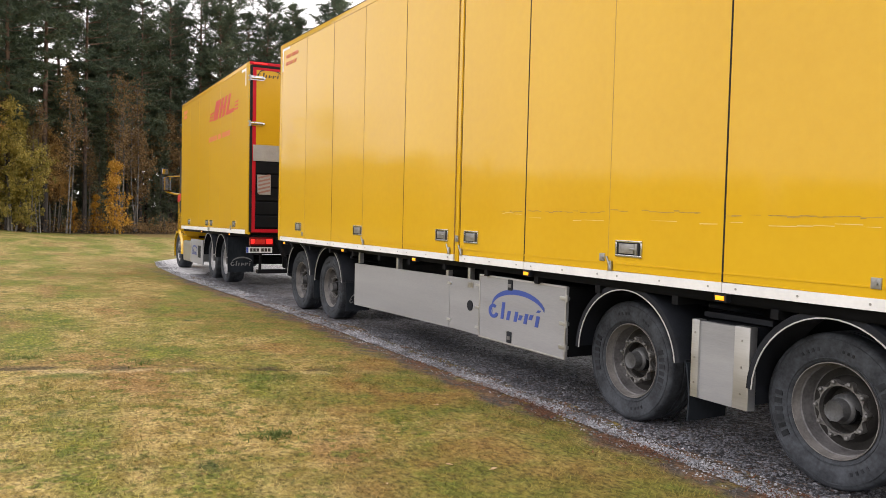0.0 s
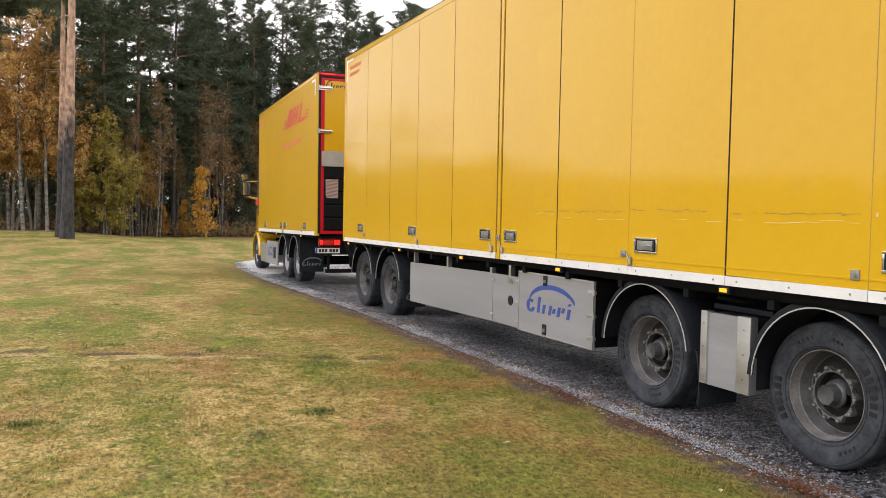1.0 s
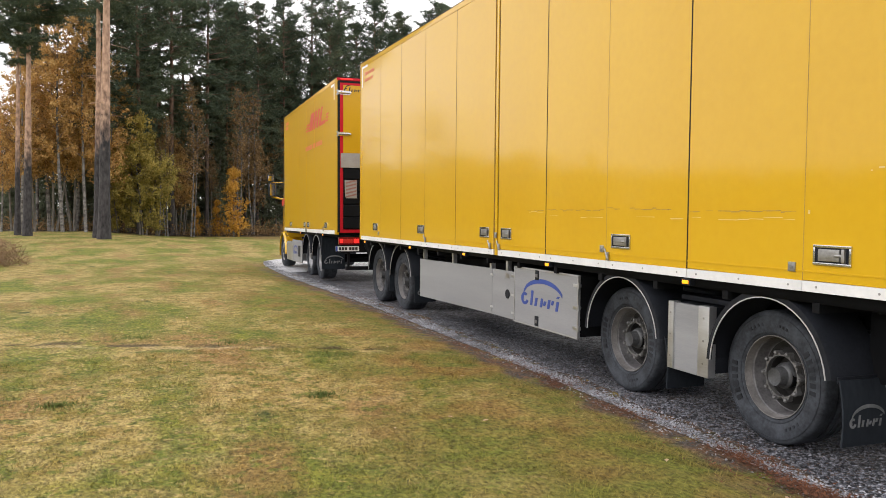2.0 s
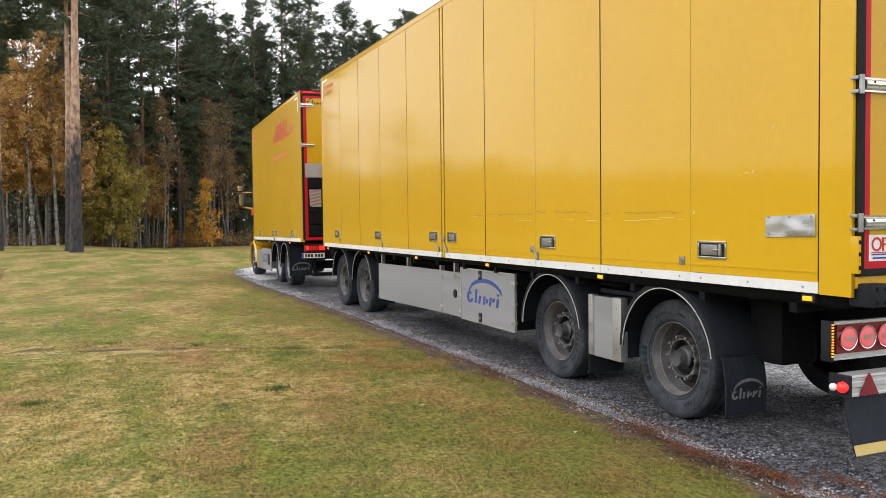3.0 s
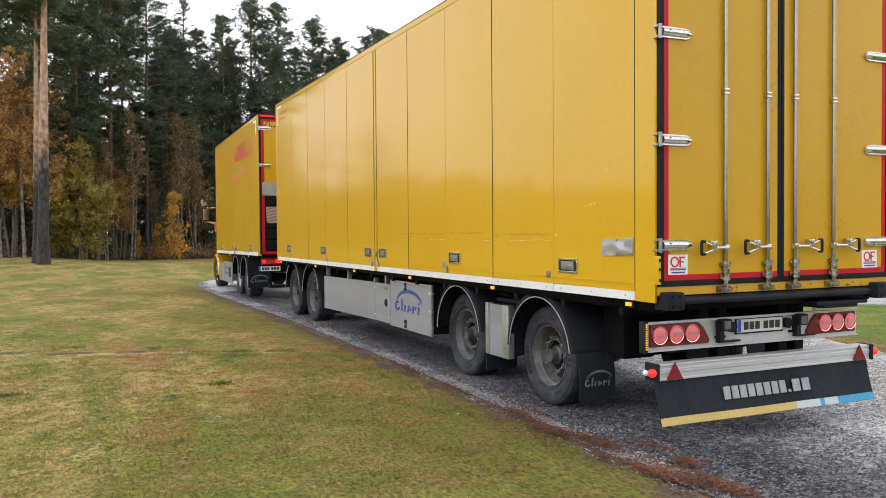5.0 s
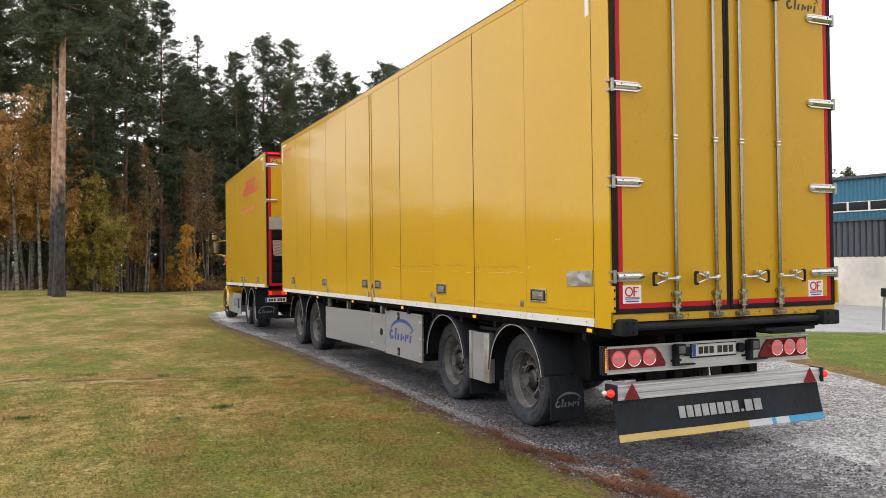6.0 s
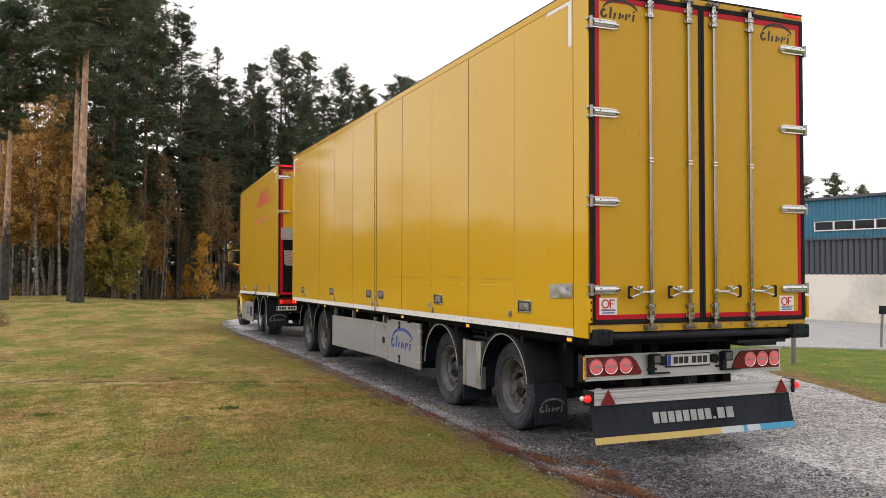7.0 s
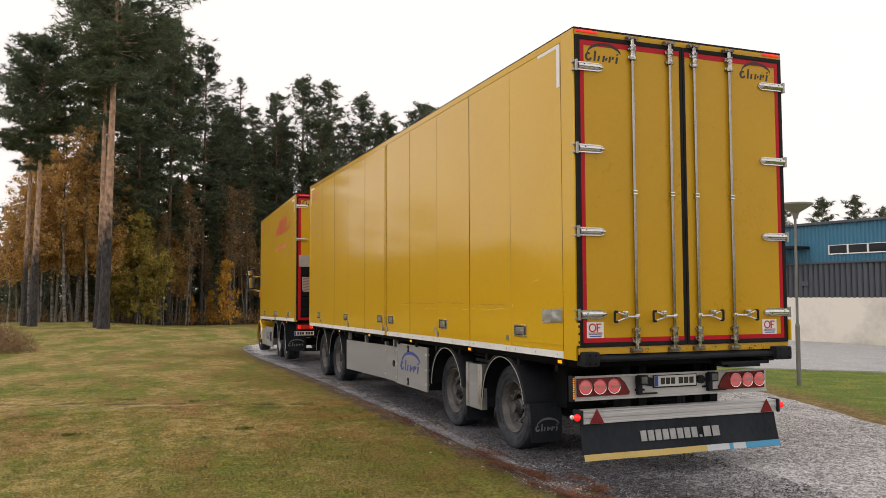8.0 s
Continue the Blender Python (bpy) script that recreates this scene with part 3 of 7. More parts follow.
def thing(name, m, label, category, group="", kind=""):
    ob = new(name)
    ob.matrix_basis = m
    ob.empty_display_size = 0.3
    return tagged(ob, label, category, group, kind)


def solid(name, bm, material, label, category, group="", kind="", smooth=40):
    return tagged(new(name, mesh_of(name, bm, material, smooth)), label, category, group, kind)


def B():
    return bmesh.new()


def smooth01(v, a, b):
    k = min(1.0, max(0.0, (v - a) / (b - a)))
    return k * k * (3 - 2 * k)


# ---- wheels ----
TO_LEFT = Matrix.Rotation(radians(90), 4, "Y")  # local height grows towards the vehicle's middle
CACHE = {}


def wheel_meshes(kind):
    if kind in CACHE:
        return CACHE[kind]
    m = TO_LEFT
    bm = B()
    lathe(bm, [(0.300, 0.045), (0.307, 0.020), (0.318, 0.006), (0.35, -0.004), (0.40, -0.011), (0.44, -0.010), (0.466, -0.004), (0.480, 0.006),
               (0.487, 0.02), (0.490, 0.045), (0.491, 0.09), (0.49, 0.112), (0.476, 0.116), (0.476, 0.126), (0.49, 0.13), (0.491, 0.165), (0.477, 0.169),
               (0.477, 0.181), (0.491, 0.185), (0.49, 0.22), (0.476, 0.224), (0.476, 0.234), (0.49, 0.238), (0.49, 0.27), (0.478, 0.30), (0.462, 0.335),
               (0.40, 0.355), (0.31, 0.34), (0.300, 0.31)], 64, m)
    # raised rings and moulded blocks on the sidewall
    lathe(bm, [(0.327, 0.004), (0.329, -0.004), (0.334, -0.004), (0.336, 0.002)], 64, m)
    lathe(bm, [(0.446, -0.006), (0.448, -0.013), (0.453, -0.012), (0.455, -0.004)], 64, m)
    tyre = mesh_of("tyre", bm, RUBBER)
    bm = B()
    for a0, n, step, h in ((38, 6, 8.0, 0.05), (218, 6, 8.0, 0.05), (128, 4, 6.0, 0.022), (300, 4, 6.0, 0.022), (172, 3, 5.0, 0.018)):
        for i in range(n):
            a = radians(a0 + i * step)
            mm = m @ Matrix.Rotation(a, 4, "Z") @ Matrix.Translation((0.388, 0, -0.0085))
            w = (0.030 if i % 2 else 0.036) if h > 0.04 else 0.016
            bmesh.ops.create_cube(bm, size=1, matrix=mm @ Matrix.Diagonal((h * 1.1, w, 0.010, 1)))
    marks = mesh_of("tyre_moulding", bm, RUBBER_MARK)
    bm = B()
    deep = 0.15 if kind != "front" else 0.10
    lathe(bm, [(0.298, 0.06), (0.293, 0.075), (0.281, 0.085), (0.275, deep), (0.266, deep + 0.03), (0.25, deep + 0.04)], 48, m)
    rim = mesh_of("wheel", bm, RIM if kind == "trailer" else ALLOY)
    bm = B()
    lathe(bm, [(0.264, deep + 0.034), (0.21, deep + 0.03), (0.192, deep - 0.012), (0.174, deep - 0.03), (0.145, deep - 0.03), (0.138, deep + 0.03), (0.02, deep + 0.03)], 48, m)
    disc = mesh_of("wheel_disc", bm, DISC if kind == "trailer" else ALLOY)
    bm = B()
    lathe(bm, [(0.290, 0.062), (0.300, 0.046), (0.305, 0.026), (0.303, 0.012), (0.298, 0.012), (0.296, 0.03), (0.292, 0.05), (0.286, 0.07)], 48, m)
    edge = mesh_of("rim_edge", bm, RIM_EDGE if kind == "trailer" else ALLOY)
    bm = B()
    # scalloped flange that carries the nuts
    prof = []
    for i in range(80):
        a = 2 * math.pi * i / 80
        r = 0.172 + 0.017 * math.cos(10 * a)
        prof.append((r, a))
    ring_o = [[bm.verts.new(m @ Vector((r * math.cos(a), r * math.sin(a), h))) for r, a in prof] for h in (deep - 0.02, deep - 0.064, deep - 0.068)]
    ring_i = [[bm.verts.new(m @ Vector((0.150 * math.cos(a), 0.150 * math.sin(a), h))) for r, a in prof] for h in (deep - 0.068, deep - 0.02)]
    rings = ring_o + ring_i
    for p0, p1 in zip(rings, rings[1:]):
        for i in range(80):
            bm.faces.new((p0[i], p0[(i + 1) % 80], p1[(i + 1) % 80], p1[i]))
    flange = mesh_of("hub_flange", bm, HUB)
    bm = B()
    lathe(bm, [(0.104, deep + 0.03), (0.096, deep - 0.04), (0.086, deep - 0.062), (0.074, deep - 0.068), (0.069, deep - 0.08), (0.067, deep - 0.128), (0.064, deep - 0.137), (0.058, deep - 0.133), (0.0, deep - 0.133)], 32, m)
    for i in range(8):
        a = 2 * math.pi * i / 8
        ball(bm, m @ Vector((0.066 * math.cos(a), 0.066 * math.sin(a), deep - 0.131)), 0.007, 6)
    hub = mesh_of("hub_cap", bm, HUB_DARK)
    bm = B()
    rod(bm, m @ Vector((0, 0, 0)), m @ Vector((0, 0, -0.012)), 0.0165, 6)
    ball(bm, m @ Vector((0, 0, -0.013)), 0.017, 8)
    nut = mesh_of("wheel_nut", bm, HUB if kind == "trailer" else ALLOY)
    CACHE[kind] = (rim, disc, tyre, marks, edge, flange, hub, nut, deep)
    return CACHE[kind]


def wheel(parent, x, y, z=0.49, kind="trailer", left=True, spin=0.0):
    rim, disc, tyre, marks, edge, flange, hub, nut, deep = wheel_meshes(kind)
    w = part("wheel", rim, None, parent, "dusty steel wheel with a ten nut hub" if kind == "trailer" else "polished alloy wheel")
    w.matrix_basis = pose(x, y + (0.025 if kind == "trailer" else 0), z, 0, 0, 0 if left else 180) @ Matrix.Rotation(radians(spin), 4, "X") 
    part("tyre", tyre, None, w, "worn black truck tyre")
    tagged(part("tyre_moulding", marks, None, w, "moulded marks on the tyre wall"), kind="stuff")
    part("rim_edge", edge, None, w)
    part("wheel_disc", disc, None, w)
    part("hub_flange", flange, None, w)
    part("hub_cap", hub, None, w)
    for i in range(10):
        a = 2 * math.pi * i / 10
        nb = part("wheel_nut", nut, None, w)
        nb.matrix_basis = Matrix.Translation(TO_LEFT @ Vector((0.176 * math.cos(a), 0.176 * math.sin(a), deep - 0.062)))
    return w


def mudguard(parent, x0, x1, yc, zc=0.53, r=0.612, a0=2, a1=172, flap=0.0, flap_logo=False):
    """Arched guard over one wheel, pale trim along its outer edge, rubber flap behind."""
    n = 22
    bm = B()
    rows = []
    for i in range(n + 1):
        a = radians(a0 + (a1 - a0) * i / n)
        c, s = math.cos(a), math.sin(a)
        rows.append([bm.verts.new((x, yc + rr * c, zc + rr * s)) for x, rr in
                     ((x0, r - 0.05), (x0, r - 0.004), (x0 + 0.03, r + 0.008), (x1, r + 0.008), (x1, r - 0.006), (x0 + 0.03, r - 0.006), (x0 + 0.014, r - 0.014), (x0 + 0.012, r - 0.05))])
    for p0, p1 in zip(rows, rows[1:]):
        for i in range(8):
            bm.faces.new((p0[i], p0[(i + 1) % 8], p1[(i + 1) % 8], p1[i]))
    for e in (rows[0], rows[-1]):
        bm.faces.new(e)
    g = part("mudguard", bm, BLACK, parent, "arched black plastic mudguard with pale edge trim")
    bm = B()
    rows = []
    for i in range(n + 1):
        a = radians(a0 + (a1 - a0) * i / n)
        c, s = math.cos(a), math.sin(a)
        rows.append([bm.verts.new((x, yc + rr * c, zc + rr * s)) for x, rr in ((x0 - 0.005, r - 0.053), (x0 - 0.005, r - 0.045), (x0 + 0.002, r - 0.045), (x0 + 0.002, r - 0.053))])
    for p0, p1 in zip(rows, rows[1:]):
        for i in range(4):
            bm.faces.new((p0[i], p0[(i + 1) % 4], p1[(i + 1) % 4], p1[i]))
    part("edge_trim", bm, LIGHT_ALU, g, "thin pale edge trim")
    bm = B()
    yb = yc + r * math.cos(radians(a1)) - 0.02
    cube(bm, x0 + 0.03, x1, yb - 0.006, yb + 0.006, zc + r * math.sin(radians(a1)) - 0.02, zc + 0.11, 0.003)
    part("bracket_plate", bm, BLACK, g)
    if flap:
        bm = B()
        cols = 6
        zt, zb = zc + 0.09, flap
        grid = []
        for i in range(cols + 1):
            z = zt + (zb - zt) * i / cols
            bow = 0.02 * math.sin(math.pi * i / cols) + 0.03 * i / cols
            grid.append([bm.verts.new((x, yb - 0.02 - bow + d, z)) for x in (x0 + 0.03, (x0 + x1) / 2, x1 - 0.01) for d in (0.0, 0.012)])
        for p0, p1 in zip(grid, grid[1:]):
            for k in ((0, 2), (2, 4), (5, 3), (3, 1), (4, 5), (1, 0)):
                bm.faces.new((p0[k[0]], p0[k[1]], p1[k[1]], p1[k[0]]))
        for e in (grid[0], grid[-1]):
            bm.faces.new((e[0], e[2], e[3], e[1]))
            bm.faces.new((e[2], e[4], e[5], e[3]))
        f = part("mud_flap", bm, FLAP, parent, "black rubber mud flap")
        if flap_logo:
            swoosh_logo(f, lambda u, v: (x0 + 0.075 + u * 0.29, yb - 0.062, 0.35 + v * 0.29), FADED_INK, (0, -1, 0))
    return g


def swoosh_logo(parent, at, material, out, thick=0.003):
    """A maker's mark as plain shapes: an arc over a row of short slanted strokes. u, v run 0..1 over its width."""
    o = Vector(out) * thick
    bm = B()

    def slab(pts):
        lo = [bm.verts.new(Vector(at(u, v))) for u, v in pts]
        hi = [bm.verts.new(Vector(at(u, v)) + o) for u, v in pts]
        bm.faces.new(hi)
        for i in range(len(pts)):
            j = (i + 1) % len(pts)
            bm.faces.new((lo[i], lo[j], hi[j], hi[i]))

    n = 16
    prev = None
    for i in range(n + 1):
        a = radians(195 - 175 * i / n)
        w = 0.018 + 0.016 * math.sin(math.pi * i / n) + 0.012 * i / n
        c = (0.56 + 0.5 * math.cos(a), 0.06 + 0.30 * max(math.sin(a), -0.35))
        now = ((c[0], c[1] - w), (c[0], c[1] + w))
        if prev:
            slab([prev[0], now[0], now[1], prev[1]])
        prev = now
    # rounded first stroke, then narrower ones
    prev = None
    for i in range(15):
        a = radians(55 + 290 * i / 14)
        p = (0.10 + 0.10 * math.cos(a), 0.0 + 0.115 * math.sin(a))
        q = (0.10 + 0.048 * math.cos(a), 0.0 + 0.06 * math.sin(a))
        if prev:
            slab([prev[0], p, q, prev[1]])
        prev = (p, q)
    for u, v0, v1 in ((0.27, -0.10, 0.17), (0.38, -0.10, 0.05), (0.52, -0.10, 0.06), (0.60, -0.06, 0.02), (0.70, -0.10, 0.06), (0.79, -0.02, 0.06), (0.90, -0.11, 0.06), (0.92, 0.11, 0.15)):
        slab([(u - 0.028, v0), (u + 0.028, v0), (u + 0.058, v1), (u + 0.002, v1)])
    return part("maker_mark", bm, material, parent, smooth=0)


def letter_bars(parent, at, rows, material, out, thick=0.003, name="lettering"):
    """Writing as plain bars. rows: (u0, u1, v0, v1, letters)."""
    o = Vector(out) * thick
    for u0, u1, v0, v1, count in rows:
        bm = B()
        step = (u1 - u0) / count
        for i in range(count):
            a, b = u0 + i * step + 0.11 * step, u0 + (i + 1) * step - 0.11 * step
            lo = [bm.verts.new(Vector(at(u, v))) for u, v in ((a, v0), (b, v0), (b, v1), (a, v1))]
            hi = [bm.verts.new(w.co + o) for w in lo]
            bm.faces.new(hi)
            for k in range(4):
                bm.faces.new((lo[k], lo[(k + 1) % 4], hi[(k + 1) % 4], hi[k]))
        part(name, bm, material, parent, smooth=0)


def side_latch(parent, x, y0, y1, z0, z1):
    """Recessed folding handle in a side panel: steel frame, dark well, grip."""
    bm = B()
    t = 0.017
    for a, b, c, d in ((y0, y1, z1 - t, z1), (y0, y1, z0, z0 + t), (y0, y0 + t, z0 + t, z1 - t), (y1 - t, y1, z0 + t, z1 - t)):
        cube(bm, x - 0.010, x + 0.002, a, b, c, d, 0.003)
    f = part("panel_latch", bm, BRIGHT, parent, "recessed steel panel latch")
    bm = B()
    cube(bm, x - 0.003, x + 0.003, y0 + t, y1 - t, z0 + t, z1 - t)
    part("well", bm, BLACK, f)
    bm = B()
    cube(bm, x - 0.014, x - 0.002, y0 + 0.085, y1 - 0.045, z0 + 0.027, z1 - 0.026, 0.005)
    part("grip", bm, STEEL, f)
    bm = B()
    cube(bm, x - 0.024, x - 0.002, y0 + 0.040, y0 + 0.066, z0 + 0.022, z1 - 0.022, 0.006)
    rod(bm, (x - 0.014, y0 + 0.053, (z0 + z1) / 2), (x - 0.014, y0 + 0.12, (z0 + z1) / 2), 0.009, 8)
    part("latch_lever", bm, STEEL, f)
    return f


def marker_lamp(parent, x, y, z, material=AMBER):
    bm = B()
    cube(bm, x - 0.008, x + 0.04, y - 0.055, y + 0.055, z - 0.03, z + 0.025, 0.006)
    base = part("marker_lamp", bm, BLACK, parent, "small lit amber side marker lamp")
    bm = B()
    cube(bm, x - 0.017, x - 0.006, y - 0.036, y + 0.036, z - 0.018, z + 0.012, 0.005)
    part("lens", bm, material, base)


def plate(parent, x0, x1, y, z0, z1):
    """Number plate with plain bars for its characters."""
    bm = B()
    cube(bm, x0 - 0.012, x1 + 0.012, y, y + 0.014, z0 - 0.014, z1 + 0.01, 0.003)
    h = part("plate_holder", bm, BLACK, parent)
    bm = B()
    cube(bm, x0, x1, y - 0.004, y + 0.002, z0, z1)
    part("number_plate", bm, PLATE, h, "white number plate with a blue end band")
    bm = B()
    cube(bm, x0 + 0.003, x0 + 0.042, y - 0.006, y - 0.003, z0 + 0.003, z1 - 0.003)
    part("blue_band", bm, PLATE_BLUE, h)
    w = x1 - x0
    letter_bars(h, lambda u, v: (x0 + u * w, y - 0.004, z0 + v * (z1 - z0)), [(0.13, 0.50, 0.2, 0.8, 3)], DARK_INK, (0, -1, 0), name="plate_bar")
    letter_bars(h, lambda u, v: (x0 + u * w, y - 0.004, z0 + v * (z1 - z0)), [(0.56, 0.95, 0.2, 0.8, 3)], DARK_INK, (0, -1, 0), name="plate_bar")


def hinge(parent, x_edge, x_tip, y, z):
    """Strap hinge: knuckle on the corner post and a rounded pressed strap on the door."""
    s = 1 if x_tip > x_edge else -1
    bm = B()
    pts = [(x_edge + s * 0.02, z - 0.042), (x_tip - s * 0.05, z - 0.042), (x_tip - s * 0.012, z - 0.026), (x_tip, z), (x_tip - s * 0.012, z + 0.026), (x_tip - s * 0.05, z + 0.04), (x_edge + s * 0.02, z + 0.042)]
    prism(bm, pts, "y", y - 0.018, y - 0.002)
    rod(bm, (x_edge + s * 0.03, y - 0.016, z), (x_tip - s * 0.05, y - 0.016, z), 0.031, 16)
    rod(bm, (x_tip - s * 0.05, y - 0.016, z), (x_tip - s * 0.006, y - 0.014, z), 0.031, 16, 0.019)
    h = part("door_hinge", bm, BRIGHT, parent, "bright zinc strap hinge", smooth=50)
    for u, dz in ((0.09, 0.012), (0.26, -0.012)):
        part("screw", rod(B(), (x_edge + s * u, y - 0.046, z + dz), (x_edge + s * u, y - 0.040, z + dz), 0.007, 8), CHASSIS, h)
    bm = B()
    rod(bm, (x_edge + s * 0.008, y - 0.024, z - 0.055), (x_edge + s * 0.008, y - 0.024, z + 0.055), 0.016, 12)
    cube(bm, x_edge - 0.02, x_edge + 0.02, y - 0.02, y + 0.03, z - 0.05, z - 0.03, 0.003)
    cube(bm, x_edge - 0.02, x_edge + 0.02, y - 0.02, y + 0.03, z + 0.03, z + 0.05, 0.003)
    part("hinge_pin", bm, STEEL, h)


def lock_bar(parent, x, y, z0, z1, hand, z_mid, z_handle):
    """Door locking bar with cams at both ends, guides and a looped handle."""
    bm = B()
    rod(bm, (x, y, z0 + 0.02), (x, y, z1 - 0.02), 0.0165, 14)
    bar = part("lock_bar", bm, STAINLESS, parent, "long steel door locking bar")
    for zc, s in ((z0, 1), (z1, -1)):
        bm = B()
        rod(bm, (x, y - 0.004, zc + s * 0.085), (x, y - 0.004, zc + s * 0.20), 0.029, 14)
        for dz in (0.08, 0.118, 0.20, 0.215):
            rod(bm, (x, y - 0.004, zc + s * dz - 0.007), (x, y - 0.004, zc + s * dz + 0.007), 0.038, 14)
        cube(bm, x - 0.047, x + 0.047, y + 0.005, y + 0.028, zc + s * 0.10 - 0.02, zc + s * 0.10 + 0.02, 0.005)
        cube(bm, x - 0.044, x + 0.044, y + 0.005, y + 0.028, zc + s * 0.195 - 0.016, zc + s * 0.195 + 0.016, 0.005)
        rod(bm, (x, y, zc - s * 0.01), (x, y, zc + s * 0.09), 0.022, 12)
        lock = part("cam_lock", bm, CAM, bar, "worn zinc cam lock")
        bm = B()
        cube(bm, x - 0.062, x + 0.062, y + 0.0, y + 0.04, zc - 0.022, zc + 0.022, 0.006)
        for e in (-0.045, 0.045):
            rod(bm, (x + e, y - 0.02, zc + 0.002), (x + e, y + 0.02, zc + 0.002), 0.017, 10)
        cube(bm, x - 0.03, x + 0.03, y - 0.026, y + 0.01, zc - 0.012, zc + 0.014, 0.006)
        part("cam_keeper", bm, KEEPER, lock, "browned steel keeper")
    bm = B()
    cube(bm, x - 0.024, x + 0.024, y - 0.02, y + 0.03, z_mid - 0.024, z_mid - 0.006, 0.004)
    cube(bm, x - 0.024, x + 0.024, y - 0.02, y + 0.03, z_mid + 0.006, z_mid + 0.024, 0.004)
    part("bar_guide", bm, BRIGHT, bar)
    bm = B()
    h, zh = hand, z_handle
    cube(bm, x - 0.022, x + 0.022, y - 0.026, y + 0.02, zh - 0.022, zh + 0.022, 0.004)
    tube(bm, [(x, y - 0.03, zh), (x + h * 0.12, y - 0.035, zh)], 0.011)
    tube(bm, [(x + h * 0.11, y - 0.035, zh), (x + h * 0.25, y - 0.035, zh + 0.045)], 0.009)
    tube(bm, [(x + h * 0.11, y - 0.035, zh), (x + h * 0.25, y - 0.035, zh - 0.045)], 0.009)
    hd = part("lock_handle", bm, BRIGHT, bar, "looped zinc handle with a dark grip")
    bm = B()
    tube(bm, [(x + h * 0.24, y - 0.035, zh + 0.048), (x + h * 0.275, y - 0.035, zh + 0.05), (x + h * 0.275, y - 0.035, zh - 0.05), (x + h * 0.24, y - 0.035, zh - 0.048)], 0.012)
    part("grip", bm, BLACK, hd)
    bm = B()
    cube(bm, x + h * 0.135, x + h * 0.165, y - 0.055, y + 0.02, zh - 0.01, zh + 0.055, 0.005)
    cube(bm, x + h * 0.12, x + h * 0.185, y - 0.04, y - 0.02, zh + 0.03, zh + 0.055, 0.005)
    part("handle_catch", bm, BRIGHT, hd)


# ---- the trailer: origin on the ground under the middle of its rear face ----
LX, L_TR, Z_TOP, Z_BOT = -1.3, 12.39, 4.45, 1.186
SEAMS_A = [0.25, 1.44, 2.63, 3.805, 4.98, 6.17]
SEAMS_B = [6.30, 7.54, 8.77, 9.90, 11.06, 12.29]


def rail_z(y):
    return Z_BOT - 0.055 * y / L_TR


RIVET = mesh_of("rivet", rod(B(), (-0.004, 0, 0), (0.002, 0, 0), 0.008, 8), STEEL)


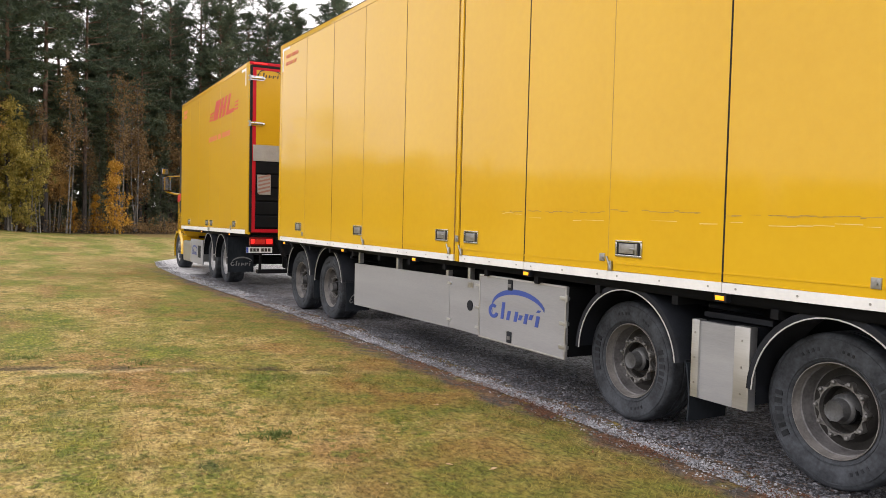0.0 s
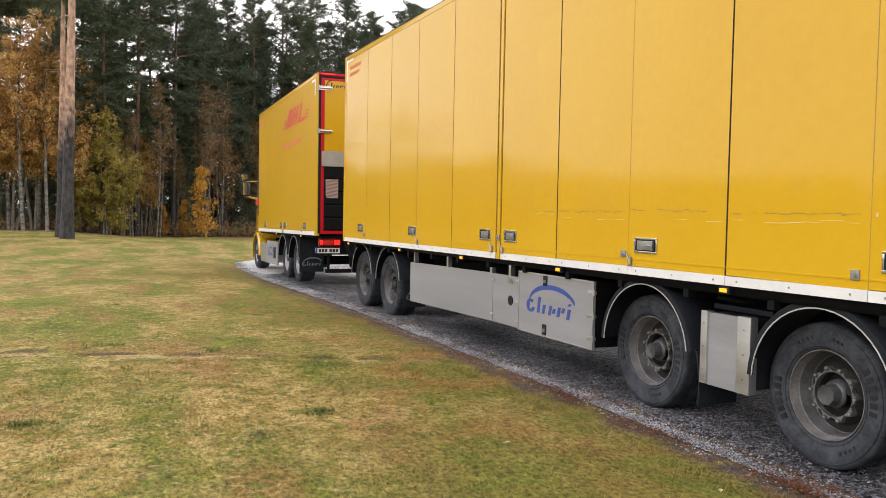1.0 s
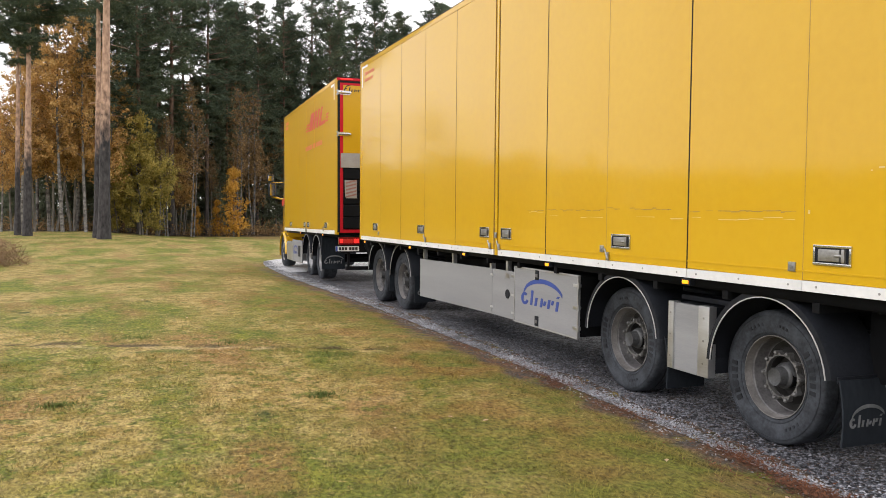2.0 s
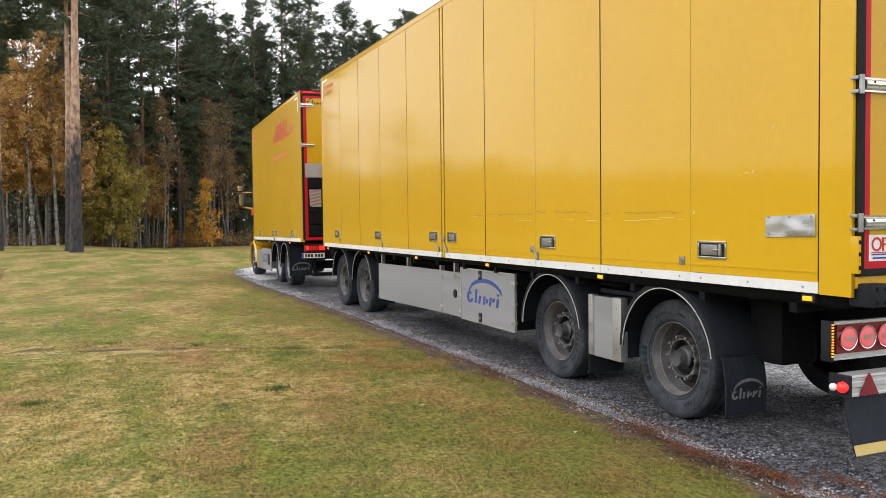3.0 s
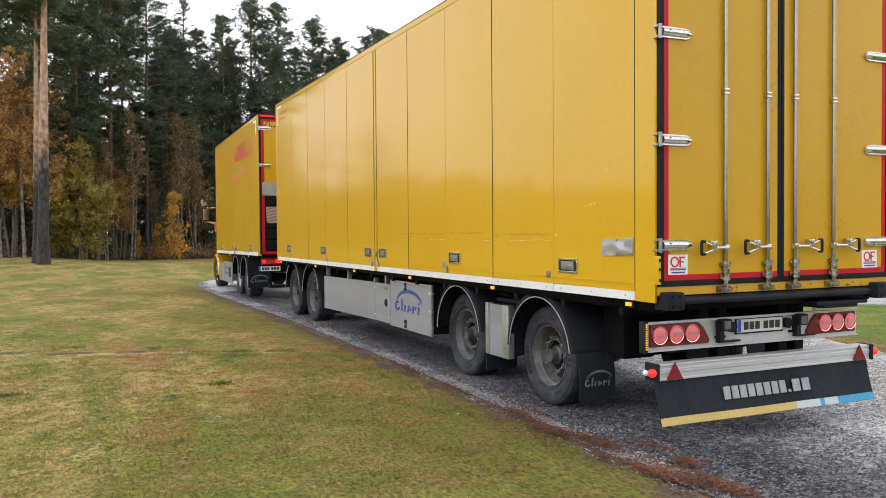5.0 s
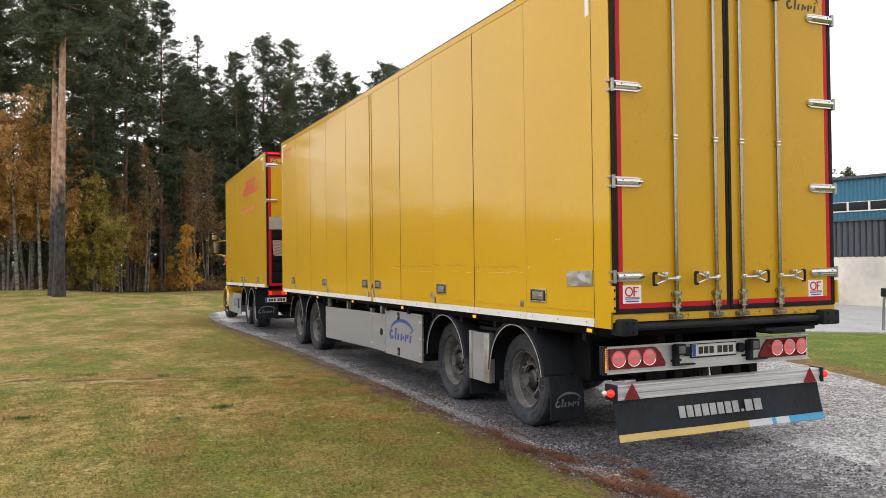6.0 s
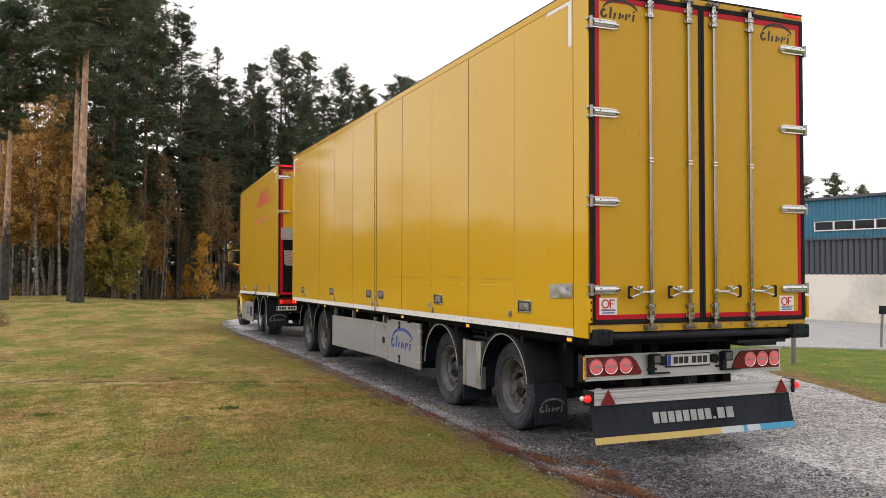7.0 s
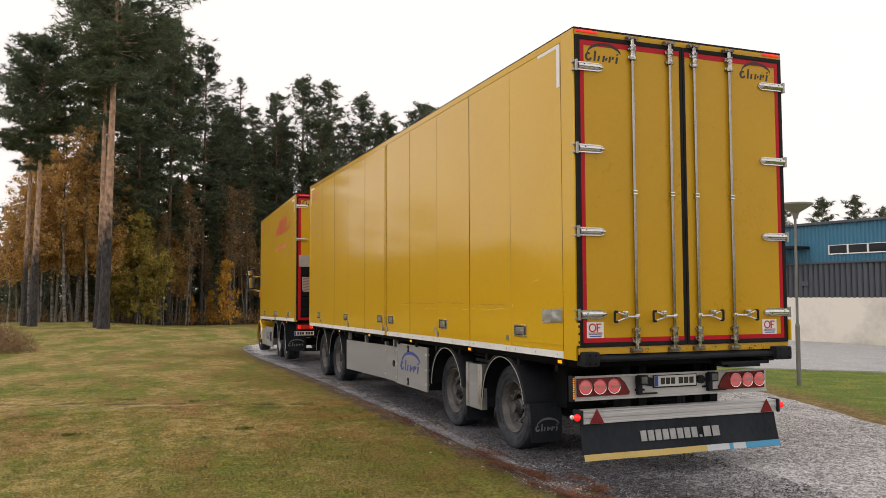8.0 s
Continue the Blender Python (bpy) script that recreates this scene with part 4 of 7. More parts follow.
def build_trailer():
    t = thing("trailer", Matrix(), "long yellow box trailer with folding side panels on gravel", "trailer")
    bm = B()
    cube(bm, LX + 0.034, 1.27, 0.03, L_TR - 0.02, Z_BOT + 0.02, Z_TOP - 0.012)
    part("cargo_body", bm, SEAM, t)
    bm = B()
    cube(bm, LX + 0.004, 1.3, -0.004, L_TR, Z_TOP - 0.012, Z_TOP + 0.006, 0.004)
    part("roof", bm, BLACK, t, "thin dark roof edge")
    bm = B()
    cube(bm, LX + 0.05, 1.25, 0.05, L_TR - 0.05, Z_TOP + 0.002, Z_TOP + 0.010, 0.003)
    part("roof_sheet", bm, LIGHT_ALU, t, "pale sheet metal roof")
    bm = B()
    cube(bm, 1.27, 1.3, 0.24, L_TR, Z_BOT, Z_TOP - 0.012, 0.004)
    part("side_wall", bm, PAINT, t)
    bm = B()
    cube(bm, LX + 0.002, 1.3, L_TR - 0.02, L_TR + 0.02, Z_BOT - 0.05, Z_TOP - 0.012, 0.006)
    part("front_wall", bm, PAINT, t)
    # top rail and corner posts
    bm = B()
    cube(bm, LX - 0.002, LX + 0.034, 0.25, L_TR - 0.02, Z_TOP - 0.085, Z_TOP - 0.012, 0.005)
    part("top_rail", bm, PAINT, t)
    bm = B()
    prism(bm, [(LX - 0.002, 0.246), (LX - 0.002, 0.01), (LX + 0.008, 0.0), (LX + 0.012, 0.0), (LX + 0.012, 0.03), (LX + 0.05, 0.03), (LX + 0.05, 0.246)], "z", Z_BOT - 0.005, Z_TOP - 0.012)
    part("corner_post", bm, PAINT, t, "yellow rear corner post")
    bm = B()
    cube(bm, 1.285, 1.302, 0.0, 0.24, Z_BOT - 0.005, Z_TOP - 0.012, 0.003)
    part("corner_post", bm, PAINT, t)
    bm = B()
    cube(bm, LX - 0.003, LX + 0.034, 12.295, L_TR + 0.004, rail_z(12.3), Z_TOP - 0.012, 0.006)
    part("corner_post", bm, PAINT, t, "yellow front corner post")
    # side panels, their hinges and the white sill under each
    for seams in (SEAMS_A, SEAMS_B):
        for i, (a, b) in enumerate(zip(seams, seams[1:])):
            ga = 0.0015 if (i % 2 == 1) else 0.006
            gb = 0.0015 if (i % 2 == 0) else 0.006
            bm = B()
            cube(bm, LX, LX + 0.032, a + ga, b - gb, rail_z(b) + 0.074, Z_TOP - 0.088, 0.003)
            p = part("side_panel", bm, PAINT, t, "glossy yellow folding side panel")
            bm = B()
            prism(bm, [(a + ga, rail_z(a) + 0.128), (b - gb, rail_z(b) + 0.128), (b - gb, rail_z(b) + 0.138), (a + ga, rail_z(a) + 0.138)], "x", LX - 0.004, LX + 0.004)
            part("edge_bead", bm, PAINT, p, smooth=0)
            bm = B()
            prism(bm, [(a + 0.003, rail_z(a)), (b - 0.003, rail_z(b)), (b - 0.003, rail_z(b) + 0.07), (a + 0.003, rail_z(a) + 0.07)], "x", LX - 0.004, LX + 0.032)
            s = part("sill_strip", bm, WHITE, t, "white painted lower rail", smooth=0)
            for y in (a + 0.12, (a + b) / 2, b - 0.12):
                rv = part("rivet", RIVET, None, s)
                rv.location = (LX - 0.004, y, rail_z(y) + 0.035)
    bm = B()
    cube(bm, LX + 0.012, LX + 0.034, 6.174, 6.296, rail_z(6.2), Z_TOP - 0.085)
    part("middle_post", bm, PAINT, t, "narrow yellow middle post")
    bm = B()
    cube(bm, LX - 0.001, LX + 0.013, 6.205, 6.265, rail_z(6.2), Z_TOP - 0.086, 0.004)
    part("middle_post_cover", bm, PAINT, t)
    for y, w in ((0.25, 0.008), (1.44, 0.0025), (2.63, 0.008), (3.805, 0.0025), (4.98, 0.008), (6.172, 0.0055), (6.298, 0.003), (7.54, 0.006), (8.77, 0.0025), (9.90, 0.0065), (11.06, 0.003)):
        bm = B()
        cube(bm, LX - 0.0006, LX + 0.02, y - w, y + w, rail_z(y) + 0.075, Z_TOP - 0.088)
        part("panel_seal", bm, SEAM if w > 0.0035 else SCUFF_DARK, t, "narrow dark joint seal")
    for y0, y1, dz in ((1.05, 1.35, 0), (3.41, 3.71, 0), (5.80, 6.08, 0), (6.42, 6.70, 0), (8.76, 9.06, -0.02), (11.2, 11.48, -0.035)):
        side_latch(t, LX - 0.001, y0, y1, 1.36 + dz, 1.49 + dz)
    # small locks on the lower edge
    for y, z, kind in ((8.70, 1.26, 0), (6.38, 1.27, 0), (6.12, 1.27, 0), (3.76, 1.29, 0), (6.235, 1.40, 1), (3.87, 1.345, 1), (1.53, 1.335, 1), (11.15, 1.28, 1)):
        bm = B()
        if kind:
            cube(bm, LX - 0.010, LX + 0.002, y - 0.032, y + 0.032, z - 0.032, z + 0.032, 0.004)
            rod(bm, (LX - 0.016, y, z), (LX, y, z), 0.013, 10)
            part("pin_lock", bm, STEEL, t)
        else:
            cube(bm, LX - 0.022, LX - 0.004, y - 0.018, y + 0.018, z - 0.045, z + 0.03, 0.004)
            rod(bm, (LX - 0.018, y - 0.01, z - 0.03), (LX - 0.03, y + 0.03, z + 0.065), 0.009, 8)
            part("lever_lock", bm, STEEL, t)
    for y in (0.34, 2.65, 4.95, 7.24, 9.45, 12.06):
        marker_lamp(t, LX + 0.015, y, rail_z(y) - 0.034)
    # scraped line along the panels
    rnd = random.Random(7)
    for a, b, z0, z1 in ((1.48, 2.61, 1.64, 1.705), (2.65, 3.78, 1.635, 1.725), (3.83, 4.96, 1.625, 1.71), (5.0, 5.4, 1.665, 1.705)):
        bm = B()
        y = a + 0.03
        while y < b - 0.03:
            step = rnd.uniform(0.03, 0.09)
            if rnd.random() < 0.75:
                zt = z1 + rnd.uniform(-0.010, 0.006)
                h = rnd.uniform(0.003, 0.008)
                prism(bm, [(y, zt - h), (y + step, zt - h + rnd.uniform(-0.004, 0.004)), (y + step, zt), (y, zt)], "x", LX - 0.002, LX + 0.001)
            y += step
        tagged(part("scrape", bm, SCUFF_DARK, t, "ragged dirty scrape", smooth=0), kind="stuff")
        bm = B()
        y = a + 0.04
        while y < b - 0.05:
            step = rnd.uniform(0.08, 0.3)
            y2 = min(y + step, b - 0.03)
            if rnd.random() < 0.6:
                zt = z0 + rnd.uniform(-0.004, 0.02)
                prism(bm, [(y, zt), (y2, zt + rnd.uniform(-0.004, 0.004)), (y2, zt + rnd.uniform(0.003, 0.006)), (y, zt + 0.005)], "x", LX - 0.0018, LX + 0.001)
            y = y2
        tagged(part("scrape", bm, SCUFF, t, "pale scuff in the paint", smooth=0), kind="stuff")
    for y, z, w, h in ((0.86, 1.965, 0.02, 0.005), (0.80, 1.97, 0.008, 0.009), (0.93, 1.95, 0.006, 0.004), (1.40, 1.70, 0.008, 0.012), (0.62, 2.25, 0.006, 0.011)):
        bm = B()
        cube(bm, LX - 0.0015, LX + 0.001, y - w, y + w, z - h, z + h)
        part("paint_chip", bm, SCUFF, t)
    # riveted repair plate
    bm = B()
    grid = []
    for i in range(15):
        u = i / 14
        y = 0.27 + 0.41 * u
        col = []
        for k in range(7):
            v = k / 6
            dent = 0.010 * math.exp(-((u - 0.42) / 0.16) ** 2 - ((v - 0.35) / 0.3) ** 2) + 0.002 * math.sin(7 * u + 2.5 * v) + 0.0015 * math.sin(9 * v + 3 * u)
            col.append(bm.verts.new((LX - 0.010 - (0 if k in (0, 6) or i in (0, 14) else dent), y, 1.54 - 0.012 * u + v * (0.14 - 0.004 * u))))
        grid.append(col)
    for a, b in zip(grid, grid[1:]):
        for k in range(6):
            bm.faces.new((a[k], b[k], b[k + 1], a[k + 1]))
    rim = [c[0] for c in grid] + grid[-1][1:] + [c[-1] for c in grid[-2::-1]] + grid[0][-2:0:-1]
    low = [bm.verts.new((LX + 0.001, v.co.y, v.co.z)) for v in rim]
    for k in range(len(rim)):
        m = (k + 1) % len(rim)
        bm.faces.new((rim[k], low[k], low[m], rim[m]))
    pl = part("repair_plate", bm, CRUMPLED, t, "dented bare aluminium repair plate", smooth=50)
    for y in (0.30, 0.475, 0.65):
        for z in (1.552, 1.662):
            rv = part("rivet", RIVET, None, pl)
            rv.location = (LX - 0.011, y, z)
    # pale corner marks and red lettering high on the side
    for pts in ([(0.275, 3.92), (0.335, 3.92), (0.335, 4.325), (0.74, 4.325), (0.74, 4.36), (0.275, 4.36)], [(12.28, 3.98), (12.235, 3.98), (12.235, 4.32), (11.9, 4.32), (11.9, 4.36), (12.28, 4.36)]):
        bm = B()
        prism(bm, pts, "x", LX - 0.0025, LX + 0.001)
        part("corner_mark", bm, DECAL, t, "white corner marking tape", smooth=0)
    letter_bars(t, lambda u, v: (LX - 0.0005, 12.10 - u * 0.62, 4.02 + v * 0.26), [(0, 0.42, 0.6, 0.82, 6), (0.47, 1, 0.6, 0.82, 7), (0.0, 0.62, 0.15, 0.36, 9), (0.66, 0.86, 0.15, 0.36, 3)], RED_FADED, (-1, 0, 0))

    # rear frame and doors
    bm = B()
    cube(bm, LX + 0.002, 1.3, 0.0, 0.05, Z_TOP - 0.07, Z_TOP - 0.012, 0.006)
    part("rear_header", bm, PAINT_REAR, t)
    for x0, x1 in ((-1.27, -1.03), (1.05, 1.27)):
        bm = B()
        cube(bm, x0, x1, -0.012, 0.004, Z_TOP - 0.042, Z_TOP - 0.018, 0.005)
        part("top_marker_lamp", bm, REDLAMP, t, "thin red marker lamp bar")
    bm = B()
    cube(bm, -1.285, 1.285, -0.006, 0.06, 1.235, 1.305, 0.006)
    part("rear_sill", bm, PAINT_WORN, t, "yellow rear sill with chipped paint")
    zb, zt = 1.31, 4.375
    for x0, x1, s in ((-1.285, -0.03, 1), (-0.024, 1.28, -1)):
        bm = B()
        cube(bm, x0 + 0.03, x1 - 0.03, -0.02, 0.03, zb + 0.03, zt - 0.03, 0.004)
        door = part("rear_door", bm, PAINT_REAR, t, "tall yellow rear door with red border and black seal")
        bm = B()
        xo, xi = (x0, x1) if s > 0 else (x1, x0)
        w = 0.045
        cube(bm, min(xo, xo + s * w), max(xo, xo + s * w), -0.028, 0.025, zb, zt, 0.006)
        cube(bm, min(xi, xi - s * 0.03), max(xi, xi - s * 0.03), -0.028, 0.025, zb, zt, 0.006)
        cube(bm, x0 + 0.03, x1 - 0.03, -0.0275, 0.025, zb, zb + 0.042, 0.005)
        cube(bm, x0 + 0.03, x1 - 0.03, -0.0275, 0.025, zt - 0.046, zt, 0.005)
        part("door_seal", bm, GASKET, door, "black rubber door seal")
        bm = B()
        xr = xo + s * w
        cube(bm, min(xr, xr + s * 0.045), max(xr, xr + s * 0.045), -0.0225, -0.0195, zb + 0.042, zt - 0.046)
        cube(bm, min(xr + s * 0.045, xi - s * 0.03), max(xr + s * 0.045, xi - s * 0.03), -0.0225, -0.0195, zb + 0.042, zb + 0.085)
        cube(bm, min(xr + s * 0.045, xi - s * 0.03), max(xr + s * 0.045, xi - s * 0.03), -0.0225, -0.0195, zt - 0.10, zt - 0.046)
        part("red_border", bm, RED, door, "red reflective border", smooth=0)
        for z in (4.06, 3.245, 2.43, 1.625):
            hinge(door, -1.3 if s > 0 else 1.3, -0.985 if s > 0 else 0.955, -0.02, z)
        for x in ((-0.645, -0.195) if s > 0 else (0.11, 0.56)):
            lock_bar(door, x, -0.045, 1.268, 4.392, -s, 2.83, 1.60)
        cx = -1.2 if s > 0 else 0.94
        bm = B()
        cube(bm, cx, cx + 0.19, -0.024, -0.019, 1.395, 1.55)
        st = part("sticker", bm, DECAL, door, "white square sticker with a red mark")
        bm = B()
        lathe(bm, [(0.030, 0.0), (0.042, 0.0), (0.042, 0.004), (0.030, 0.004), (0.030, 0.0)], 20, Matrix.Translation((cx + 0.062, -0.0235, 1.495)) @ Matrix.Rotation(radians(90), 4, "X"))
        cube(bm, cx + 0.108, cx + 0.122, -0.027, -0.023, 1.455, 1.524)
        cube(bm, cx + 0.104, cx + 0.162, -0.027, -0.023, 1.524, 1.535)
        cube(bm, cx + 0.122, cx + 0.148, -0.027, -0.023, 1.489, 1.499)
        cube(bm, cx + 0.02, cx + 0.17, -0.027, -0.023, 1.443, 1.449)
        part("red_mark", bm, RED_INK, st, smooth=0)
        bm = B()
        cube(bm, cx + 0.02, cx + 0.17, -0.027, -0.023, 1.43, 1.438)
        cube(bm, cx + 0.03, cx + 0.16, -0.027, -0.023, 1.408, 1.418)
        part("small_print", bm, BLUE_INK, st, smooth=0)
        swoosh_logo(door, (lambda x: (lambda u, v: (x + 0.40 * u, -0.0195, 4.165 + v * 0.38)))(-1.18 if s > 0 else 0.72), DARK_INK, (0, -1, 0))

    # slotted lug on the corner posts, low beside the bottom hinge
    for x in (-1.30, 1.30):
        bm = B()
        cube(bm, x - 0.012, x + 0.012, -0.045, 0.012, 1.325, 1.545, 0.004)
        lug = part("corner_lug", bm, PAINT, t, "slotted yellow corner lug")
        for z in (1.36, 1.44, 1.51) if x < 0 else ():
            part("slot", cube(B(), x - 0.007, x + 0.007, -0.048, -0.043, z - 0.012, z + 0.012), CHASSIS, lug)
    bm = B()
    cube(bm, 0.40, 1.02, -0.02, 0.30, 1.085, 1.118, 0.008)
    cube(bm, 0.50, 0.92, 0.0, 0.26, 1.055, 1.09, 0.008)
    part("step_tray", bm, BLACK, t, "black tray under the bumper beam")
    # bumper beam and buffers
    bm = B()
    rod(bm, (-1.15, -0.03, 1.19), (1.12, -0.03, 1.19), 0.028, 14)
    cube(bm, -1.2, 1.2, 0.0, 0.10, 1.165, 1.225, 0.006)
    beam = part("bumper_beam", bm, BLACK, t, "black rear bumper beam")
    for x0, x1 in ((-1.27, -1.10), (1.05, 1.26)):
        bm = B()
        cube(bm, x0, x1, -0.10, 0.06, 1.125, 1.265, 0.025)
        bf = part("rubber_buffer", bm, BLACK, beam, "black rubber buffer block")
        for x in (x0 + 0.05, x1 - 0.05):
            for z in (1.155, 1.235):
                part("bolt", rod(B(), (x, -0.104, z), (x, -0.098, z), 0.012, 8), CHASSIS, bf)
    # lamp bar
    bm = B()
    cube(bm, -1.2, 1.22, 0.255, 0.29, 0.765, 1.0, 0.006)
    cube(bm, -1.2, 1.22, 0.225, 0.255, 0.985, 1.005, 0.003)
    cube(bm, -1.2, 1.22, 0.235, 0.255, 0.76, 0.772, 0.003)
    bar = part("lamp_bar", bm, LIGHT_ALU, t, "aluminium rear lamp bar")
    bm = B()
    cube(bm, -1.225, -1.198, 0.222, 0.30, 0.755, 1.01, 0.004)
    part("end_cap", bm, BLACK, bar)
    bm = B()
    for i in range(12):
        z = 0.785 + i * 0.018
        cube(bm, -1.220, -1.206, 0.214, 0.223, z, z + 0.009, 0.002)
    part("amber_strip", bm, AMBER, bar, "row of lit amber diodes")
    for s, xs in ((1, (-1.075, -0.91, -0.745)), (-1, (1.10, 0.94, 0.78))):
        e = -1.16 if s > 0 else 1.18
        bm = B()
        prism(bm, [(e, 0.80), (e + s * 0.60, 0.80), (e + s * 0.61, 0.83), (e + s * 0.55, 0.93), (e + s * 0.50, 0.975), (e + s * 0.46, 0.985), (e, 0.985)], "y", 0.235, 0.256)
        c = part("tail_lamp", bm, REDDARK, bar, "dark red tail lamp cluster with three lit round lamps", smooth=0)
        for x in xs:
            m = Matrix.Translation((x, 0.236, 0.895)) @ Matrix.Rotation(radians(90), 4, "X")
            bm = B()
            lathe(bm, [(0.066, 0.0), (0.07, 0.018), (0.075, 0.02), (0.077, 0.01), (0.077, -0.002)], 28, m)
            part("lamp_ring", bm, CHROME, c, "chrome ring")
            bm = B()
            lathe(bm, [(0.067, 0.004), (0.06, 0.018), (0.04, 0.024), (0.0, 0.026)], 24, m)
            part("lamp_lens", bm, PINK, c, "lit red lens")
            bm = B()
            cube(bm, x - 0.042, x + 0.042, 0.207, 0.215, 0.88, 0.91, 0.003)
            part("lens_band", bm, LENS_BAND, c)
    plate(bar, -0.25, 0.27, 0.236, 0.865, 0.975)
    for x, s in ((-0.42, 1), (0.46, -1)):
        bm = B()
        cube(bm, x - 0.055, x + 0.055, 0.17, 0.25, 0.895, 0.995, 0.014)
        cube(bm, x - 0.05, x + 0.0, 0.20, 0.25, 0.80, 0.90, 0.006)
        cube(bm, x - 0.05, x + 0.19, 0.21, 0.25, 0.795, 0.81, 0.003)
        br = part("bracket", bm, BLACK, bar, "black mounting bracket")
        bm = B()
        cube(bm, x - 0.035, x + 0.035, 0.162, 0.171, 0.91, 0.98, 0.004)
        part("bracket_face", bm, HUB, br)
    for x in (-0.31, 0.33):
        bm = B()
        rod(bm, (x, 0.215, 0.92), (x, 0.255, 0.92), 0.045, 18)
        part("plate_lamp", bm, BLACK, bar)
    # supports between bar and chassis, and the underrun bar
    for x in (-0.55, -0.35, 0.35, 0.55):
        bm = B()
        cube(bm, x - 0.05, x + 0.05, 0.30, 0.46, 0.60, 1.16, 0.006)
        part("hanger", bm, CHASSIS, t)
    bm = B()
    prism(bm, [(0.13, 0.548), (0.13, 0.56), (0.137, 0.567), (0.137, 0.60), (0.13, 0.607), (0.13, 0.635), (0.137, 0.642), (0.137, 0.66), (0.13, 0.667), (0.14, 0.678), (0.25, 0.678), (0.25, 0.548)], "x", -1.17, 1.24)
    under = part("underrun_bar", bm, LIGHT_ALU, t, "ribbed aluminium underrun bar", smooth=0)
    for x, s in ((-1.17, -1), (1.24, 1)):
        bm = B()
        cube(bm, min(x, x + s * 0.03), max(x, x + s * 0.03), 0.11, 0.26, 0.545, 0.685, 0.006)
        cap = part("end_cap", bm, BLACK, under)
        bm = B()
        ball(bm, (x + s * 0.06, 0.13, 0.617), 0.035, 16)
        part("end_lamp", bm, REDLAMP, cap, "lit red round end lamp")
        if s < 0:
            bm = B()
            ball(bm, (x + s * 0.098, 0.165, 0.617), 0.024, 14)
            part("white_end_lens", bm, DECAL, cap)
    for x0, x1, d in ((-1.09, -0.93, 0), (1.02, 1.18, 0)):
        bm = B()
        prism(bm, [(x0, 0.552), (x1, 0.552), ((x0 + x1) / 2, 0.69)], "y", 0.118, 0.129)
        part("warning_triangle", bm, REDDARK, under, "dark red reflective triangle", smooth=0)
    # rubber skirt under it with a striped hem
    def skirt(bm, x0, x1, z0, z1, off=0.0):
        n = 20
        g = []
        for i in range(n + 1):
            x = x0 + (x1 - x0) * i / n
            row = []
            for j in range(5):
                z = z0 + (z1 - z0) * j / 4
                k = (0.56 - z) / 0.36
                y = 0.150 - 0.055 * k - 0.035 * k * k + 0.006 * math.sin(5 * x) * k - off
                row.append((bm.verts.new((x * (1 + 0.0 * k), y, z)), bm.verts.new((x, y + 0.008, z))))
            g.append(row)
        for p0, p1 in zip(g, g[1:]):
            for j in range(4):
                bm.faces.new((p0[j][0], p1[j][0], p1[j + 1][0], p0[j + 1][0]))
                bm.faces.new((p0[j][1], p0[j + 1][1], p1[j + 1][1], p1[j][1]))
            for j in (0, 4):
                bm.faces.new((p0[j][0], p0[j][1], p1[j][1], p1[j][0]))
        for e in (g[0], g[-1]):
            for j in range(4):
                bm.faces.new((e[j][0], e[j + 1][0], e[j + 1][1], e[j][1]))
        return bm
    sk = part("rubber_skirt", skirt(B(), -1.19, 1.22, 0.20, 0.558), FLAP, t, "dark rubber spray skirt with a striped hem")
    part("hem_stripe", skirt(B(), -1.188, 0.27, 0.203, 0.262, 0.004), STRIP_YEL, sk, "faded yellow hem stripe")
    part("hem_stripe", skirt(B(), 0.27, 0.55, 0.203, 0.262, 0.004), STRIP_PALE, sk)
    part("hem_stripe", skirt(B(), 0.55, 0.60, 0.203, 0.262, 0.004), STRIP_BLUE, sk)
    part("hem_stripe", skirt(B(), 0.60, 0.76, 0.203, 0.262, 0.004), STRIP_PALE, sk)
    part("hem_stripe", skirt(B(), 0.76, 1.218, 0.203, 0.262, 0.004), STRIP_BLUE, sk, "light blue hem stripe")
    letter_bars(sk, lambda u, v: (-0.53 + u * 0.99, 0.118 - 0.026 * (1 - v), 0.35 + v * 0.10), [(0, 0.715, 0, 1, 8), (0.725, 0.765, 0, 0.22, 1), (0.775, 1.0, 0, 1, 2)], GREY_INK, (0, -1, 0), 0.006)

    # chassis, axles and tanks under the floor
    for x in (-0.42, 0.42):
        bm = B()
        cube(bm, x - 0.06, x + 0.06, 0.25, 12.1, 1.10, 1.125)
        cube(bm, x - 0.06, x + 0.06, 0.25, 12.1, 0.83, 0.85)
        cube(bm, x - 0.01, x + 0.01, 0.25, 12.1, 0.85, 1.10)
        part("chassis_beam", bm, CHASSIS, t)
    bm = B()
    cube(bm, LX + 0.06, 1.22, 0.12, L_TR - 0.1, 1.10, Z_BOT + 0.02)
    part("floor_frame", bm, CHASSIS, t)
    for i in range(14):
        y = 0.5 + i * 0.87
        bm = B()
        cube(bm, LX + 0.05, 1.2, y - 0.03, y + 0.03, 1.04, 1.105)
        part("cross_member", bm, CHASSIS, t)
